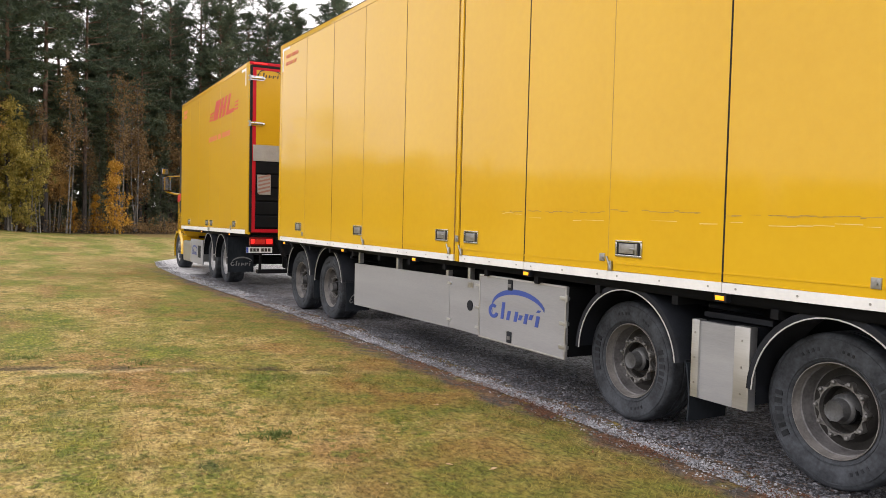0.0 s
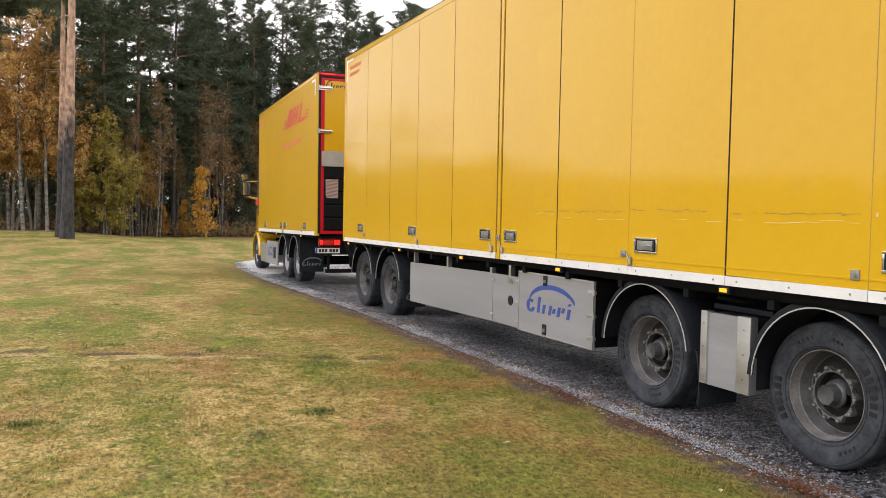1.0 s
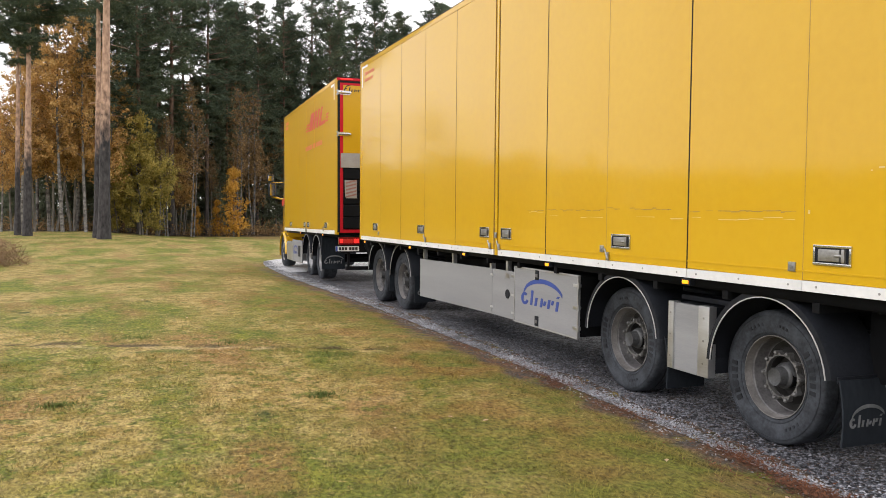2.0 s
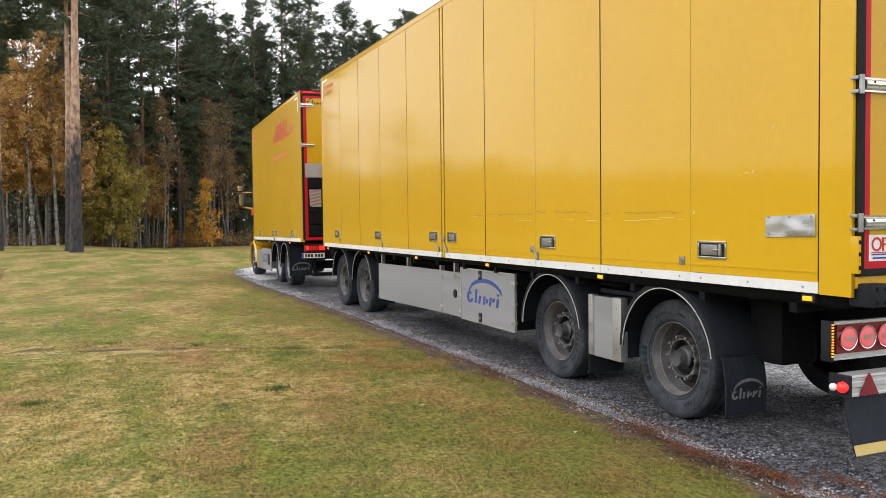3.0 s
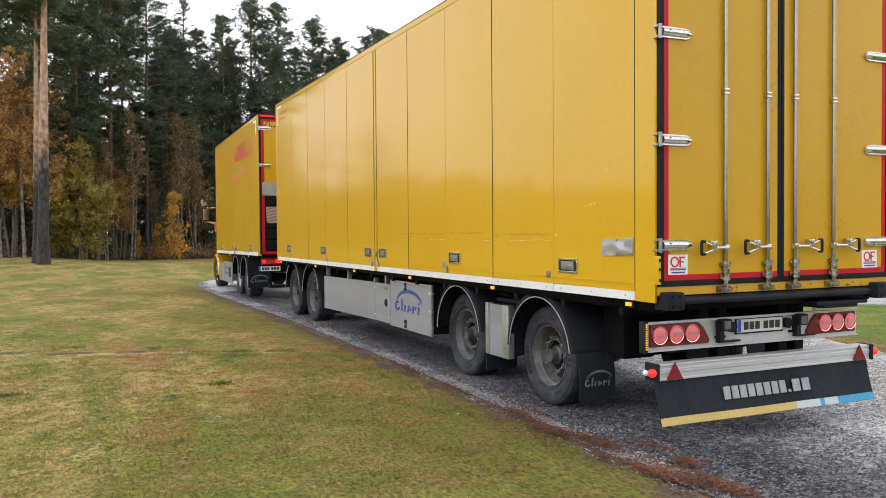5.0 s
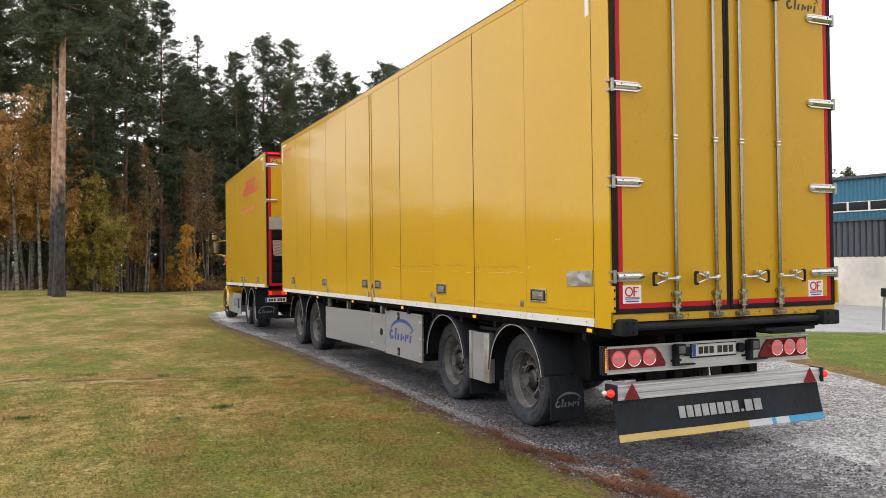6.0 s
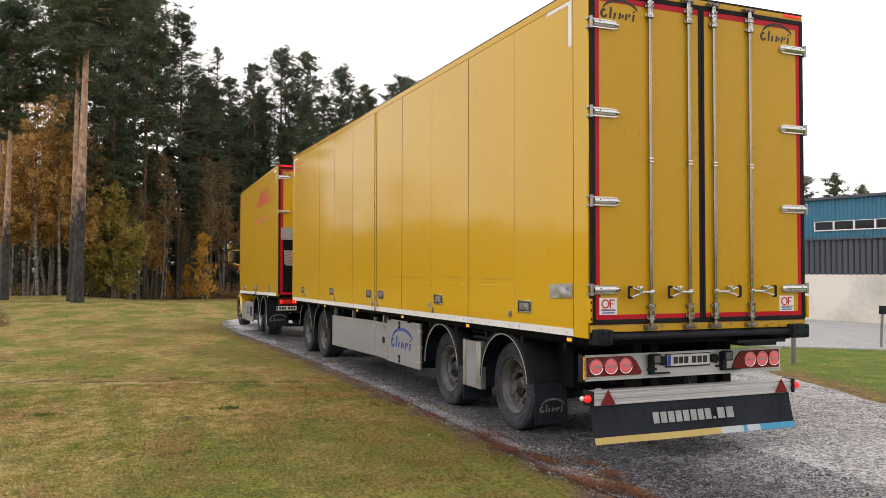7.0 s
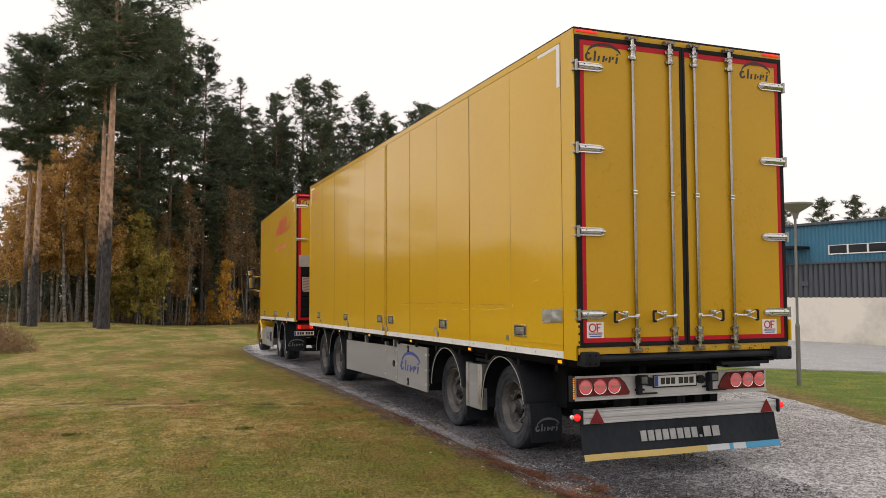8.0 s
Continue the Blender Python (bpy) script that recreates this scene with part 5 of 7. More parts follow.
    for y in (1.92, 3.77, 10.55, 11.92):
        bm = B()
        rod(bm, (-0.95, y, 0.485), (0.95, y, 0.485), 0.075, 14)
        for x in (-0.45, 0.45):
            rod(bm, (x, y - 0.1, 0.55), (x, y - 0.1, 0.95), 0.12, 14)
            cube(bm, x - 0.05, x + 0.05, y - 0.3, y + 0.55, 0.50, 0.60, 0.01)
        part("axle", bm, CHASSIS, t, "black axle with air springs")
        for k, x in ((True, -1.05), (False, 1.05)):
            wheel(t, x if y < 6 else x * 0.98, y, 0.495 if y < 6 else 0.475, spin=(y * 47) % 36, left=k)
    for yc, flap, logo in ((1.855, 0.195, True), (3.67, 0.2, False), (10.44, 0.2, True), (11.8, 0.25, False)):
        mudguard(t, -1.225 if yc < 6 else -1.13, -0.80 if yc < 6 else -0.72, yc, flap=flap, flap_logo=logo)
        mudguard(t, 0.80, 1.2, yc, flap=flap)
    bm = B()
    rod(bm, (-0.55, 0.75, 0.78), (0.3, 0.75, 0.78), 0.14, 20)
    part("air_tank", bm, CHASSIS, t, "black air tank")
    bm = B()
    cube(bm, -0.86, -0.5, 0.98, 1.30, 0.57, 1.05, 0.05)
    part("equipment_box", bm, CHASSIS, t)
    for pts in ([(-1.18, 0.95, 1.10), (-0.7, 0.95, 1.07), (-0.6, 1.1, 1.0)], [(-1.12, 2.9, 1.06), (-0.8, 2.7, 1.0), (-0.6, 2.9, 0.9)], [(-1.1, 9.6, 1.0), (-0.8, 9.9, 0.95), (-0.5, 10.0, 0.9)]):
        part("air_hose", tube(B(), pts, 0.019), BLACK, t)
    bm = B()
    rod(bm, (-1.19, 1.09, 1.128), (-1.19, 1.03, 1.132), 0.016, 10)
    cube(bm, -1.21, -1.17, 1.04, 1.085, 1.10, 1.145, 0.006)
    rod(bm, (-1.19, 1.03, 1.132), (-1.19, 0.80, 1.120), 0.008, 8, 0.013)
    part("drain_valve", bm, STEEL, t, "small grey drain valve with a lever")
    # side boxes
    bm = B()
    cube(bm, -1.20, -0.55, 4.44, 5.89, 0.42, 1.04, 0.012)
    body = part("tool_box", bm, CHASSIS, t, "side tool box with a grey aluminium door")
    bm = B()
    cube(bm, -1.215, -1.19, 4.43, 5.885, 0.40, 1.05, 0.006)
    d = part("box_door", bm, ALU_PANEL, body, "grey aluminium box door with a blue mark")
    bm = B()
    for a, b, c, e in ((4.43, 5.885, 1.035, 1.05), (4.43, 5.885, 0.40, 0.415), (4.43, 4.445, 0.415, 1.035), (5.87, 5.885, 0.415, 1.035)):
        cube(bm, -1.221, -1.213, a, b, c, e, 0.002)
    part("door_edge", bm, ALU, d)
    for z in (0.51, 0.72, 0.945):
        bm = B()
        cube(bm, -1.226, -1.19, 4.415, 4.52, z - 0.016, z + 0.016, 0.004)
        rod(bm, (-1.222, 4.418, z - 0.03), (-1.222, 4.418, z + 0.03), 0.011, 8)
        part("box_hinge", bm, ALU, d)
    for z in (0.475, 0.985):
        bm = B()
        cube(bm, -1.223, -1.21, 5.275, 5.355, z - 0.055, z + 0.055, 0.012)
        lk = part("box_lock", bm, BLACK, d, "black push lock")
        bm = B()
        cube(bm, -1.230, -1.221, 5.292, 5.338, z - 0.025, z + 0.01, 0.004)
        part("lock_button", bm, HUB, lk)
    swoosh_logo(d, lambda u, v: (-1.2155, 5.70 - u * 0.92, 0.70 + v * 0.62), BLUE_INK, (-1, 0, 0))
    bm = B()
    cube(bm, -1.205, -1.18, 5.90, 6.525, 0.41, 0.975, 0.006)
    d2 = part("skirt_hatch", bm, ALU_PANEL, t, "small grey aluminium hatch")
    bm = B()
    rod(bm, (-1.214, 6.08, 0.70), (-1.20, 6.08, 0.70), 0.055, 20)
    part("round_lock", bm, BLACK, d2)
    bm = B()
    cube(bm, -1.208, -1.203, 6.03, 6.14, 0.89, 0.945)
    part("label", bm, STEEL, d2)
    for z in (0.49, 0.70, 0.93):
        bm = B()
        cube(bm, -1.214, -1.19, 5.88, 5.97, z - 0.013, z + 0.013, 0.004)
        part("hatch_hinge", bm, ALU, d2)
    for z in (0.50, 0.90):
        bm = B()
        cube(bm, -1.214, -1.19, 6.49, 6.57, z - 0.013, z + 0.013, 0.004)
        part("hatch_hinge", bm, ALU, d2)
    bm = B()
    prism(bm, [(6.535, 0.41), (9.21, 0.365), (9.21, 0.94), (6.535, 0.975)], "x", -1.205, -1.18)
    cube(bm, -1.18, -1.12, 6.6, 9.2, 0.91, 0.93)
    s = part("side_skirt", bm, ALU_PANEL, t, "long plain grey aluminium side skirt", smooth=20)
    # unseen skirt on the far side, added to keep light from under the floor
    bm = B()
    cube(bm, 1.18, 1.205, 4.5, 9.3, 0.38, 1.0, 0.004)
    part("side_skirt", bm, ALU_PANEL, t)
    for y in (6.62, 6.15, 9.1, 7.9):
        bm = B()
        cube(bm, -1.19, -1.13, y - 0.025, y + 0.025, 0.95, 1.13, 0.004)
        part("skirt_hanger", bm, ALU, t)
    # pallet box between the rear wheels
    bm = B()
    cube(bm, -1.16, -0.86, 2.48, 2.94, 0.42, 0.945, 0.006)
    cube(bm, -1.06, -0.9, 2.4, 3.0, 0.96, 1.0, 0.006)
    c = part("narrow_locker", bm, BLACK, t, "narrow locker with an aluminium front")
    bm = B()
    cube(bm, -1.205, -1.155, 2.56, 2.91, 0.39, 0.945, 0.004)
    part("locker_front", bm, ALU_PANEL, c)
    for a, b in ((2.445, 2.575), (2.89, 2.96)):
        bm = B()
        cube(bm, -1.222, -1.15, a, b, 0.395, 0.955, 0.006)
        e = part("edge_profile", bm, ALU, c, "bright aluminium edge profile")
        for z in (0.5, 0.68, 0.86):
            rv = part("rivet", RIVET, None, e)
            rv.location = (-1.222, (a + b) / 2, z)
    # turntable, front bogie frame and drawbar
    bm = B()
    rod(bm, (0, 11.25, 0.92), (0, 11.25, 1.08), 0.55, 28)
    cube(bm, -0.48, 0.48, 10.2, 12.5, 0.78, 0.92, 0.02)
    part("turntable", bm, CHASSIS, t)
    bm = B()
    tube(bm, [(-0.45, 12.4, 0.8), (0.0, 14.1, 0.62), (0.05, 14.75, 0.6)], 0.05, 10)
    tube(bm, [(0.45, 12.4, 0.8), (0.05, 14.1, 0.62)], 0.05, 10)
    part("drawbar", bm, CHASSIS, t, "black drawbar between trailer and truck")
    for x in (-0.35, -0.2, -0.05):
        part("coupling_hose", tube(B(), [(x, 12.5, 1.05), (x, 12.9, 0.78), (x - 0.05, 13.5, 0.72), (x, 14.2, 0.85), (x, 14.6, 1.0)], 0.017), BLACK, t)
    return t


build_trailer()


# ---- the truck: origin on the ground under the middle of its box's rear face ----
def build_truck():
    th = radians(1.5)
    m = Matrix.Translation((-1.195 + 1.3 * math.cos(th), 14.65 - 1.3 * math.sin(th), 0.0)) @ Matrix.Rotation(-th, 4, "Z") @ Matrix.Rotation(radians(-0.75), 4, "X")
    t = thing("box_truck", m, "yellow box truck with closed tail lift ahead of the trailer", "truck")
    zb, zt, L = 1.15, 4.555, 7.4
    bm = B()
    cube(bm, LX + 0.034, 1.27, 0.04, L - 0.02, zb + 0.02, zt - 0.012)
    part("cargo_body", bm, SEAM, t)
    bm = B()
    cube(bm, LX + 0.004, 1.3, 0, L, zt - 0.012, zt + 0.006, 0.004)
    part("roof", bm, BLACK, t)
    bm = B()
    cube(bm, LX + 0.002, 1.3, L - 0.02, L + 0.02, zb - 0.03, zt - 0.012, 0.006)
    part("front_wall", bm, PAINT, t)
    bm = B()
    cube(bm, 1.27, 1.3, 0.0, L, zb, zt - 0.012, 0.004)
    part("side_wall", bm, PAINT, t)
    bm = B()
    cube(bm, LX - 0.002, LX + 0.034, 0.22, L - 0.02, zt - 0.085, zt - 0.012, 0.005)
    part("top_rail", bm, PAINT, t)
    bm = B()
    cube(bm, LX - 0.002, LX + 0.05, 0.0, 0.215, zb, zt - 0.012, 0.006)
    part("corner_post", bm, PAINT, t)
    seams = [0.22, 1.40, 2.57, 3.68, 4.95, 6.15, 7.37]
    for i, (a, b) in enumerate(zip(seams, seams[1:])):
        g = 0.006 if i in (2, 3) else 0.003
        bm = B()
        cube(bm, LX, LX + 0.032, a + 0.002, b - g, zb + 0.09, zt - 0.088, 0.003)
        part("side_panel", bm, PAINT, t, "yellow folding side panel")
        bm = B()
        cube(bm, LX - 0.004, LX + 0.032, a + 0.003, b - 0.003, zb, zb + 0.086, 0.003)
        part("sill_strip", bm, WHITE, t, "white painted lower rail")
    for y in (1.02, 3.28, 3.78, 6.05):
        side_latch(t, LX - 0.001, y, y + 0.29, 1.28, 1.41)
    for y, z in ((3.62, 1.2), (3.74, 1.2), (1.45, 1.26)):
        bm = B()
        cube(bm, LX - 0.02, LX, y - 0.015, y + 0.015, z - 0.05, z + 0.05, 0.004)
        part("lever_lock", bm, STEEL, t)
    for y in (1.6, 4.6):
        marker_lamp(t, LX + 0.02, y, zb - 0.03)
    # company mark as plain red blocks with speed bars
    def at(u, v):
        return (LX - 0.0005, 3.75 - u * 2.9, 3.70 + v * 0.42)
    bm = B()

    def slab(pts):
        lo = [bm.verts.new(at(u, v)) for u, v in pts]
        hi = [bm.verts.new(w.co + Vector((-0.003, 0, 0))) for w in lo]
        bm.faces.new(hi)
        for k in range(len(pts)):
            bm.faces.new((lo[k], lo[(k + 1) % len(pts)], hi[(k + 1) % len(pts)], hi[k]))
    for u0, u1 in ((0.20, 0.36), (0.40, 0.47), (0.52, 0.59), (0.64, 0.71)):
        slab([(u0 - 0.05, 0.0), (u1 - 0.05, 0.0), (u1 + 0.06, 1.0), (u0 + 0.06, 1.0)])
    slab([(0.40, 0.42), (0.56, 0.42), (0.58, 0.6), (0.42, 0.6)])
    slab([(0.64, 0.0), (0.84, 0.0), (0.86, 0.2), (0.66, 0.2)])
    for v in (0.05, 0.22, 0.39):
        slab([(0.0 + v * 0.1, v), (0.13 + v * 0.1, v), (0.135 + v * 0.1, v + 0.09), (0.005 + v * 0.1, v + 0.09)])
        slab([(0.86 + v * 0.1, v), (0.97 + v * 0.05, v), (0.975 + v * 0.05, v + 0.09), (0.865 + v * 0.1, v + 0.09)])
    part("red_company_mark", bm, RED_INK, t, "red slanted company mark", smooth=0)
    letter_bars(t, lambda u, v: (LX - 0.0005, 3.8 - u * 2.2, 3.24 + v * 0.11), [(0, 0.42, 0, 1, 9), (0.46, 0.6, 0, 1, 4), (0.64, 1.0, 0, 1, 8)], RED_FADED, (-1, 0, 0))
    letter_bars(t, lambda u, v: (LX - 0.0005, 7.1 - u * 0.6, 4.1 + v * 0.26), [(0, 0.9, 0.55, 0.9, 8), (0.0, 0.8, 0.05, 0.4, 7)], RED_FADED, (-1, 0, 0))
    bm = B()
    prism(bm, [(0.24, 4.1), (0.30, 4.1), (0.30, 4.4), (0.6, 4.4), (0.6, 4.45), (0.24, 4.45)], "x", LX - 0.0025, LX + 0.001)
    part("corner_mark", bm, DECAL, t, smooth=0)
    # rear: red and black border, door above, folded tail lift below
    bm = B()
    cube(bm, -1.298, 1.3, -0.01, 0.04, zt - 0.07, zt - 0.012, 0.006)
    part("rear_header", bm, RED, t, "red rear header")
    bm = B()
    cube(bm, -1.22, -0.95, -0.025, -0.008, zt - 0.05, zt - 0.028, 0.004)
    part("top_marker_lamp", bm, REDLAMP, t)
    bm = B()
    cube(bm, -1.285, -1.235, -0.03, 0.04, 1.2, zt - 0.08, 0.006)
    cube(bm, 1.235, 1.285, -0.03, 0.04, 1.2, zt - 0.08, 0.006)
    cube(bm, -1.235, 1.235, -0.03, 0.04, zt - 0.12, zt - 0.08, 0.006)
    part("rear_seal", bm, GASKET, t, "black rubber seal")
    bm = B()
    cube(bm, -1.234, -1.165, -0.026, 0.03, 1.26, zt - 0.122)
    cube(bm, 1.165, 1.234, -0.026, 0.03, 1.26, zt - 0.122)
    cube(bm, -1.165, 1.165, -0.026, 0.03, zt - 0.17, zt - 0.122)
    cube(bm, -1.234, 1.234, -0.026, 0.03, 1.19, 1.258)
    part("red_border", bm, RED, t, "red reflective border", smooth=0)
    bm = B()
    cube(bm, -1.163, 1.163, -0.022, 0.03, 2.92, zt - 0.172, 0.004)
    d = part("rear_door", bm, PAINT_REAR, t, "yellow upper rear door")
    swoosh_logo(d, lambda u, v: (-1.15 + 0.45 * u, -0.0225, 4.28 + v * 0.36), DARK_INK, (0, -1, 0))
    for z in (4.22, 3.33):
        hinge(d, -1.3, -0.99, -0.024, z)
    bm = B()
    cube(bm, -1.22, 1.22, -0.06, 0.02, 2.60, 2.915, 0.008)
    part("lift_edge_panel", bm, GREYSTRIP, t, "scratched grey tail lift edge panel")
    lift_z = [1.27, 1.53, 1.80, 2.07, 2.34, 2.595]
    for a, b in zip(lift_z, lift_z[1:]):
        bm = B()
        prism(bm, [(-0.02, a), (-0.055, a + 0.03), (-0.055, b - 0.02), (-0.03, b), (0.02, b), (0.02, a)], "x", -1.16, 1.16)
        part("lift_slat", bm, CHASSIS, t, "dark ribbed tail lift slat", smooth=20)
    bm = B()
    prism(bm, [(-1.13, 1.98), (-1.10, 1.94), (-0.87, 1.94), (-0.87, 2.33), (-1.14, 2.33)], "y", -0.066, -0.058)
    s = part("warning_board", bm, GREYSTRIP, t, "pale warning board with rusty diagonal stripes", smooth=0)
    bm = B()
    for i in range(5):
        z = 1.95 + i * 0.075
        prism(bm, [(-1.12, z), (-0.88, z + 0.06), (-0.88, z + 0.095), (-1.12, z + 0.035)], "y", -0.070, -0.065)
    part("stripe", bm, pmat("rusty_stripe", (0.26, 0.12, 0.10), (0.36, 0.2, 0.17), 0.5), s, smooth=0)
    # rear lamps, plate, coupling
    bm = B()
    cube(bm, -1.25, -0.78, 0.02, 0.10, 0.93, 1.09, 0.01)
    tl = part("tail_lamp", bm, REDDARK, t, "lit red tail lamp")
    for x0, x1 in ((-1.23, -1.16), (-0.92, -0.80)):
        bm = B()
        cube(bm, x0, x1, 0.008, 0.024, 0.965, 1.055, 0.006)
        part("lit_lens", bm, REDLAMP, tl)
    bm = B()
    cube(bm, -1.15, -0.94, 0.012, 0.024, 0.96, 1.05, 0.006)
    part("dim_lens", bm, REDSOFT, tl)
    plate(t, -1.32, -0.80, 0.03, 0.785, 0.895)
    bm = B()
    cube(bm, -1.2, 1.2, 0.08, 0.2, 0.75, 1.13, 0.01)
    cube(bm, -1.05, 0.4, 0.15, 0.3, 0.36, 0.44, 0.01)
    tube(bm, [(-1.0, 0.15, 0.8), (-1.0, 0.2, 0.42)], 0.03)
    tube(bm, [(-0.7, 0.1, 1.1), (-0.55, 0.0, 0.7), (-0.5, 0.15, 0.5)], 0.05)
    part("coupling_frame", bm, CHASSIS, t)
    for x in (-0.42, 0.42):
        bm = B()
        cube(bm, x - 0.05, x + 0.05, 0.2, 9.2, 0.85, 1.12)
        part("chassis_beam", bm, CHASSIS, t)
    bm = B()
    cube(bm, LX + 0.06, 1.22, 0.1, L - 0.1, 1.09, zb + 0.02)
    part("floor_frame", bm, CHASSIS, t)
    for y, k in ((2.70, "rear"), (4.08, "rear"), (8.75, "front")):
        bm = B()
        rod(bm, (-0.95, y, 0.485), (0.95, y, 0.485), 0.08, 14)
        part("axle", bm, CHASSIS, t)
        wheel(t, -1.12, y, kind=k, spin=y * 31)
        wheel(t, 1.12, y, kind=k, left=False)
    mudguard(t, -1.24, -0.8, 2.66, flap=0.0)
    mudguard(t, -1.24, -0.8, 4.04)
    bm = B()
    cube(bm, -1.25, -0.68, 1.93, 1.95, 0.28, 1.05, 0.004)
    f = part("mud_flap", bm, FLAP, t, "large black mud flap with a pale mark")
    swoosh_logo(f, lambda u, v: (-1.19 + 0.46 * u, 1.928, 0.46 + v * 0.4), FADED_INK, (0, -1, 0))
    # tank and side cover
    bm = B()
    cube(bm, -1.21, -0.6, 6.35, 7.6, 0.27, 0.83, 0.06)
    part("fuel_tank", bm, ALU, t, "bright aluminium fuel tank")
    bm = B()
    cube(bm, -1.235, -1.20, 4.75, 6.32, 0.28, 0.90, 0.01)
    c = part("side_cover", bm, ALU_PANEL, t, "grey aluminium side cover with a faded mark")
    swoosh_logo(c, lambda u, v: (-1.2355, 6.15 - u * 0.7, 0.55 + v * 0.5), BLUE_INK, (-1, 0, 0))
    bm = B()
    cube(bm, -1.245, -1.234, 5.0, 5.3, 0.45, 0.75, 0.01)
    part("lock_plate", bm, BLACK, c)
    # cab
    bm = B()
    prism(bm, [(7.55, 0.95), (8.12, 0.95), (8.15, 1.05), (9.35, 1.05), (9.45, 0.55), (9.75, 0.5), (9.86, 0.9), (9.82, 1.6), (9.62, 2.5), (9.3, 3.15), (8.7, 3.55), (7.65, 3.8), (7.55, 3.6)], "x", -1.19, 1.19)
    bmesh.ops.bevel(bm, geom=[e for e in bm.edges if abs(e.verts[0].co.x - e.verts[1].co.x) < 1e-4], offset=0.05, segments=2, affect="EDGES")
    for v in bm.verts:
        k = smooth01(v.co.y, 8.1, 9.9)
        v.co.x *= 1 - 0.17 * k - 0.05 * smooth01(v.co.z, 2.2, 3.8)
    cab = part("cab", bm, CAB_PAINT, t, "yellow sleeper cab")
    bm = B()
    prism(bm, [(8.35, 1.75), (9.3, 1.75), (9.25, 2.2), (9.1, 2.55), (8.35, 2.6)], "x", -1.19, -1.16)
    for v in bm.verts:
        v.co.x *= 1 - 0.17 * smooth01(v.co.y, 8.1, 9.9) - 0.05 * smooth01(v.co.z, 2.2, 3.8)
    part("side_window", bm, GLASS, cab, smooth=0)
    bm = B()
    prism(bm, [(7.62, 1.6), (8.2, 1.6), (8.2, 3.3), (7.62, 3.6)], "x", -1.205, -1.17)
    part("side_fairing", bm, BLACK, cab, "black side air fairing")
    bm = B()
    prism(bm, [(8.0, 1.95), (8.5, 1.9), (8.52, 2.08), (8.02, 2.14)], "x", -1.215, -1.18)
    part("red_mark", bm, RED_INK, cab, smooth=0)
    bm = B()
    n = 16
    rows = []
    for i in range(n + 1):
        a = radians(-15 + 200 * i / n)
        rows.append([bm.verts.new((x, 8.75 + r * math.cos(a), 0.47 + r * math.sin(a))) for x, r in ((-1.17, 0.54), (-1.17, 0.61), (-1.12, 0.645), (-0.7, 0.645), (-0.7, 0.60), (-1.12, 0.56))])
    for p0, p1 in zip(rows, rows[1:]):
        for i in range(6):
            bm.faces.new((p0[i], p0[(i + 1) % 6], p1[(i + 1) % 6], p1[i]))
    for e in (rows[0], rows[-1]):
        bm.faces.new(e)
    part("wheel_arch", bm, CAB_PAINT, cab, "yellow wheel arch")
    bm = B()
    cube(bm, -1.24, -1.0, 7.62, 8.05, 0.30, 0.42, 0.02)
    part("step", bm, BLACK, cab)
    bm = B()
    tube(bm, [(-0.98, 9.3, 2.69), (-1.20, 9.34, 2.68), (-1.42, 9.36, 2.66)], 0.014)
    part("mirror_arm", bm, CAB_PAINT, cab, "thin yellow upper mirror arm")
    bm = B()
    tube(bm, [(-0.98, 9.3, 2.14), (-1.15, 9.33, 2.15), (-1.38, 9.36, 2.22), (-1.47, 9.36, 2.27)], 0.03)
    part("mirror_arm", bm, CAB_PAINT, cab, "yellow lower mirror arm")
    bm = B()
    cube(bm, -1.515, -1.265, 9.27, 9.42, 2.22, 2.66, 0.045)
    h = part("door_mirror", bm, BLACK, cab, "door mirror in a black housing")
    bm = B()
    cube(bm, -1.505, -1.275, 9.255, 9.275, 2.235, 2.645, 0.008)
    part("mirror_frame", bm, BLACK, h)
    bm = B()
    cube(bm, -1.49, -1.29, 9.250, 9.257, 2.25, 2.63, 0.002)
    part("mirror_glass", bm, MIRROR, h, "mirror glass")
    bm = B()
    cube(bm, -1.56, -1.34, 9.26, 9.42, 2.70, 2.91, 0.05)
    w = part("wide_angle_mirror", bm, BLACK, cab, "small black wide angle mirror")
    bm = B()
    cube(bm, -1.535, -1.365, 9.252, 9.262, 2.725, 2.885, 0.004)
    part("mirror_glass", bm, MIRROR, w)
    return t


build_truck()


# ---- ground, road and yard ----
EDGE_L = [(-60, -1.7), (-8, -1.62), (0.4, -1.6), (1.75, -1.54), (5.2, -1.46), (11, -1.45), (15, -1.5), (18.7, -1.5), (21.5, -1.42), (24, -1.3), (26.6, -0.95), (29, 0.4), (32, 2.6), (36, 8.0), (39, 16.0)]
EDGE_R = [(-60, 3.2), (-8, 3.2), (-3, 3.6), (1.87, 4.87), (5.05, 6.1), (9, 6.6), (14, 6.3), (20, 6.6), (24, 8.4), (27, 12.0), (29, 16.0)]


def along(table, y):
    return float(np.interp(y, [a for a, _ in table], [b for _, b in table]))


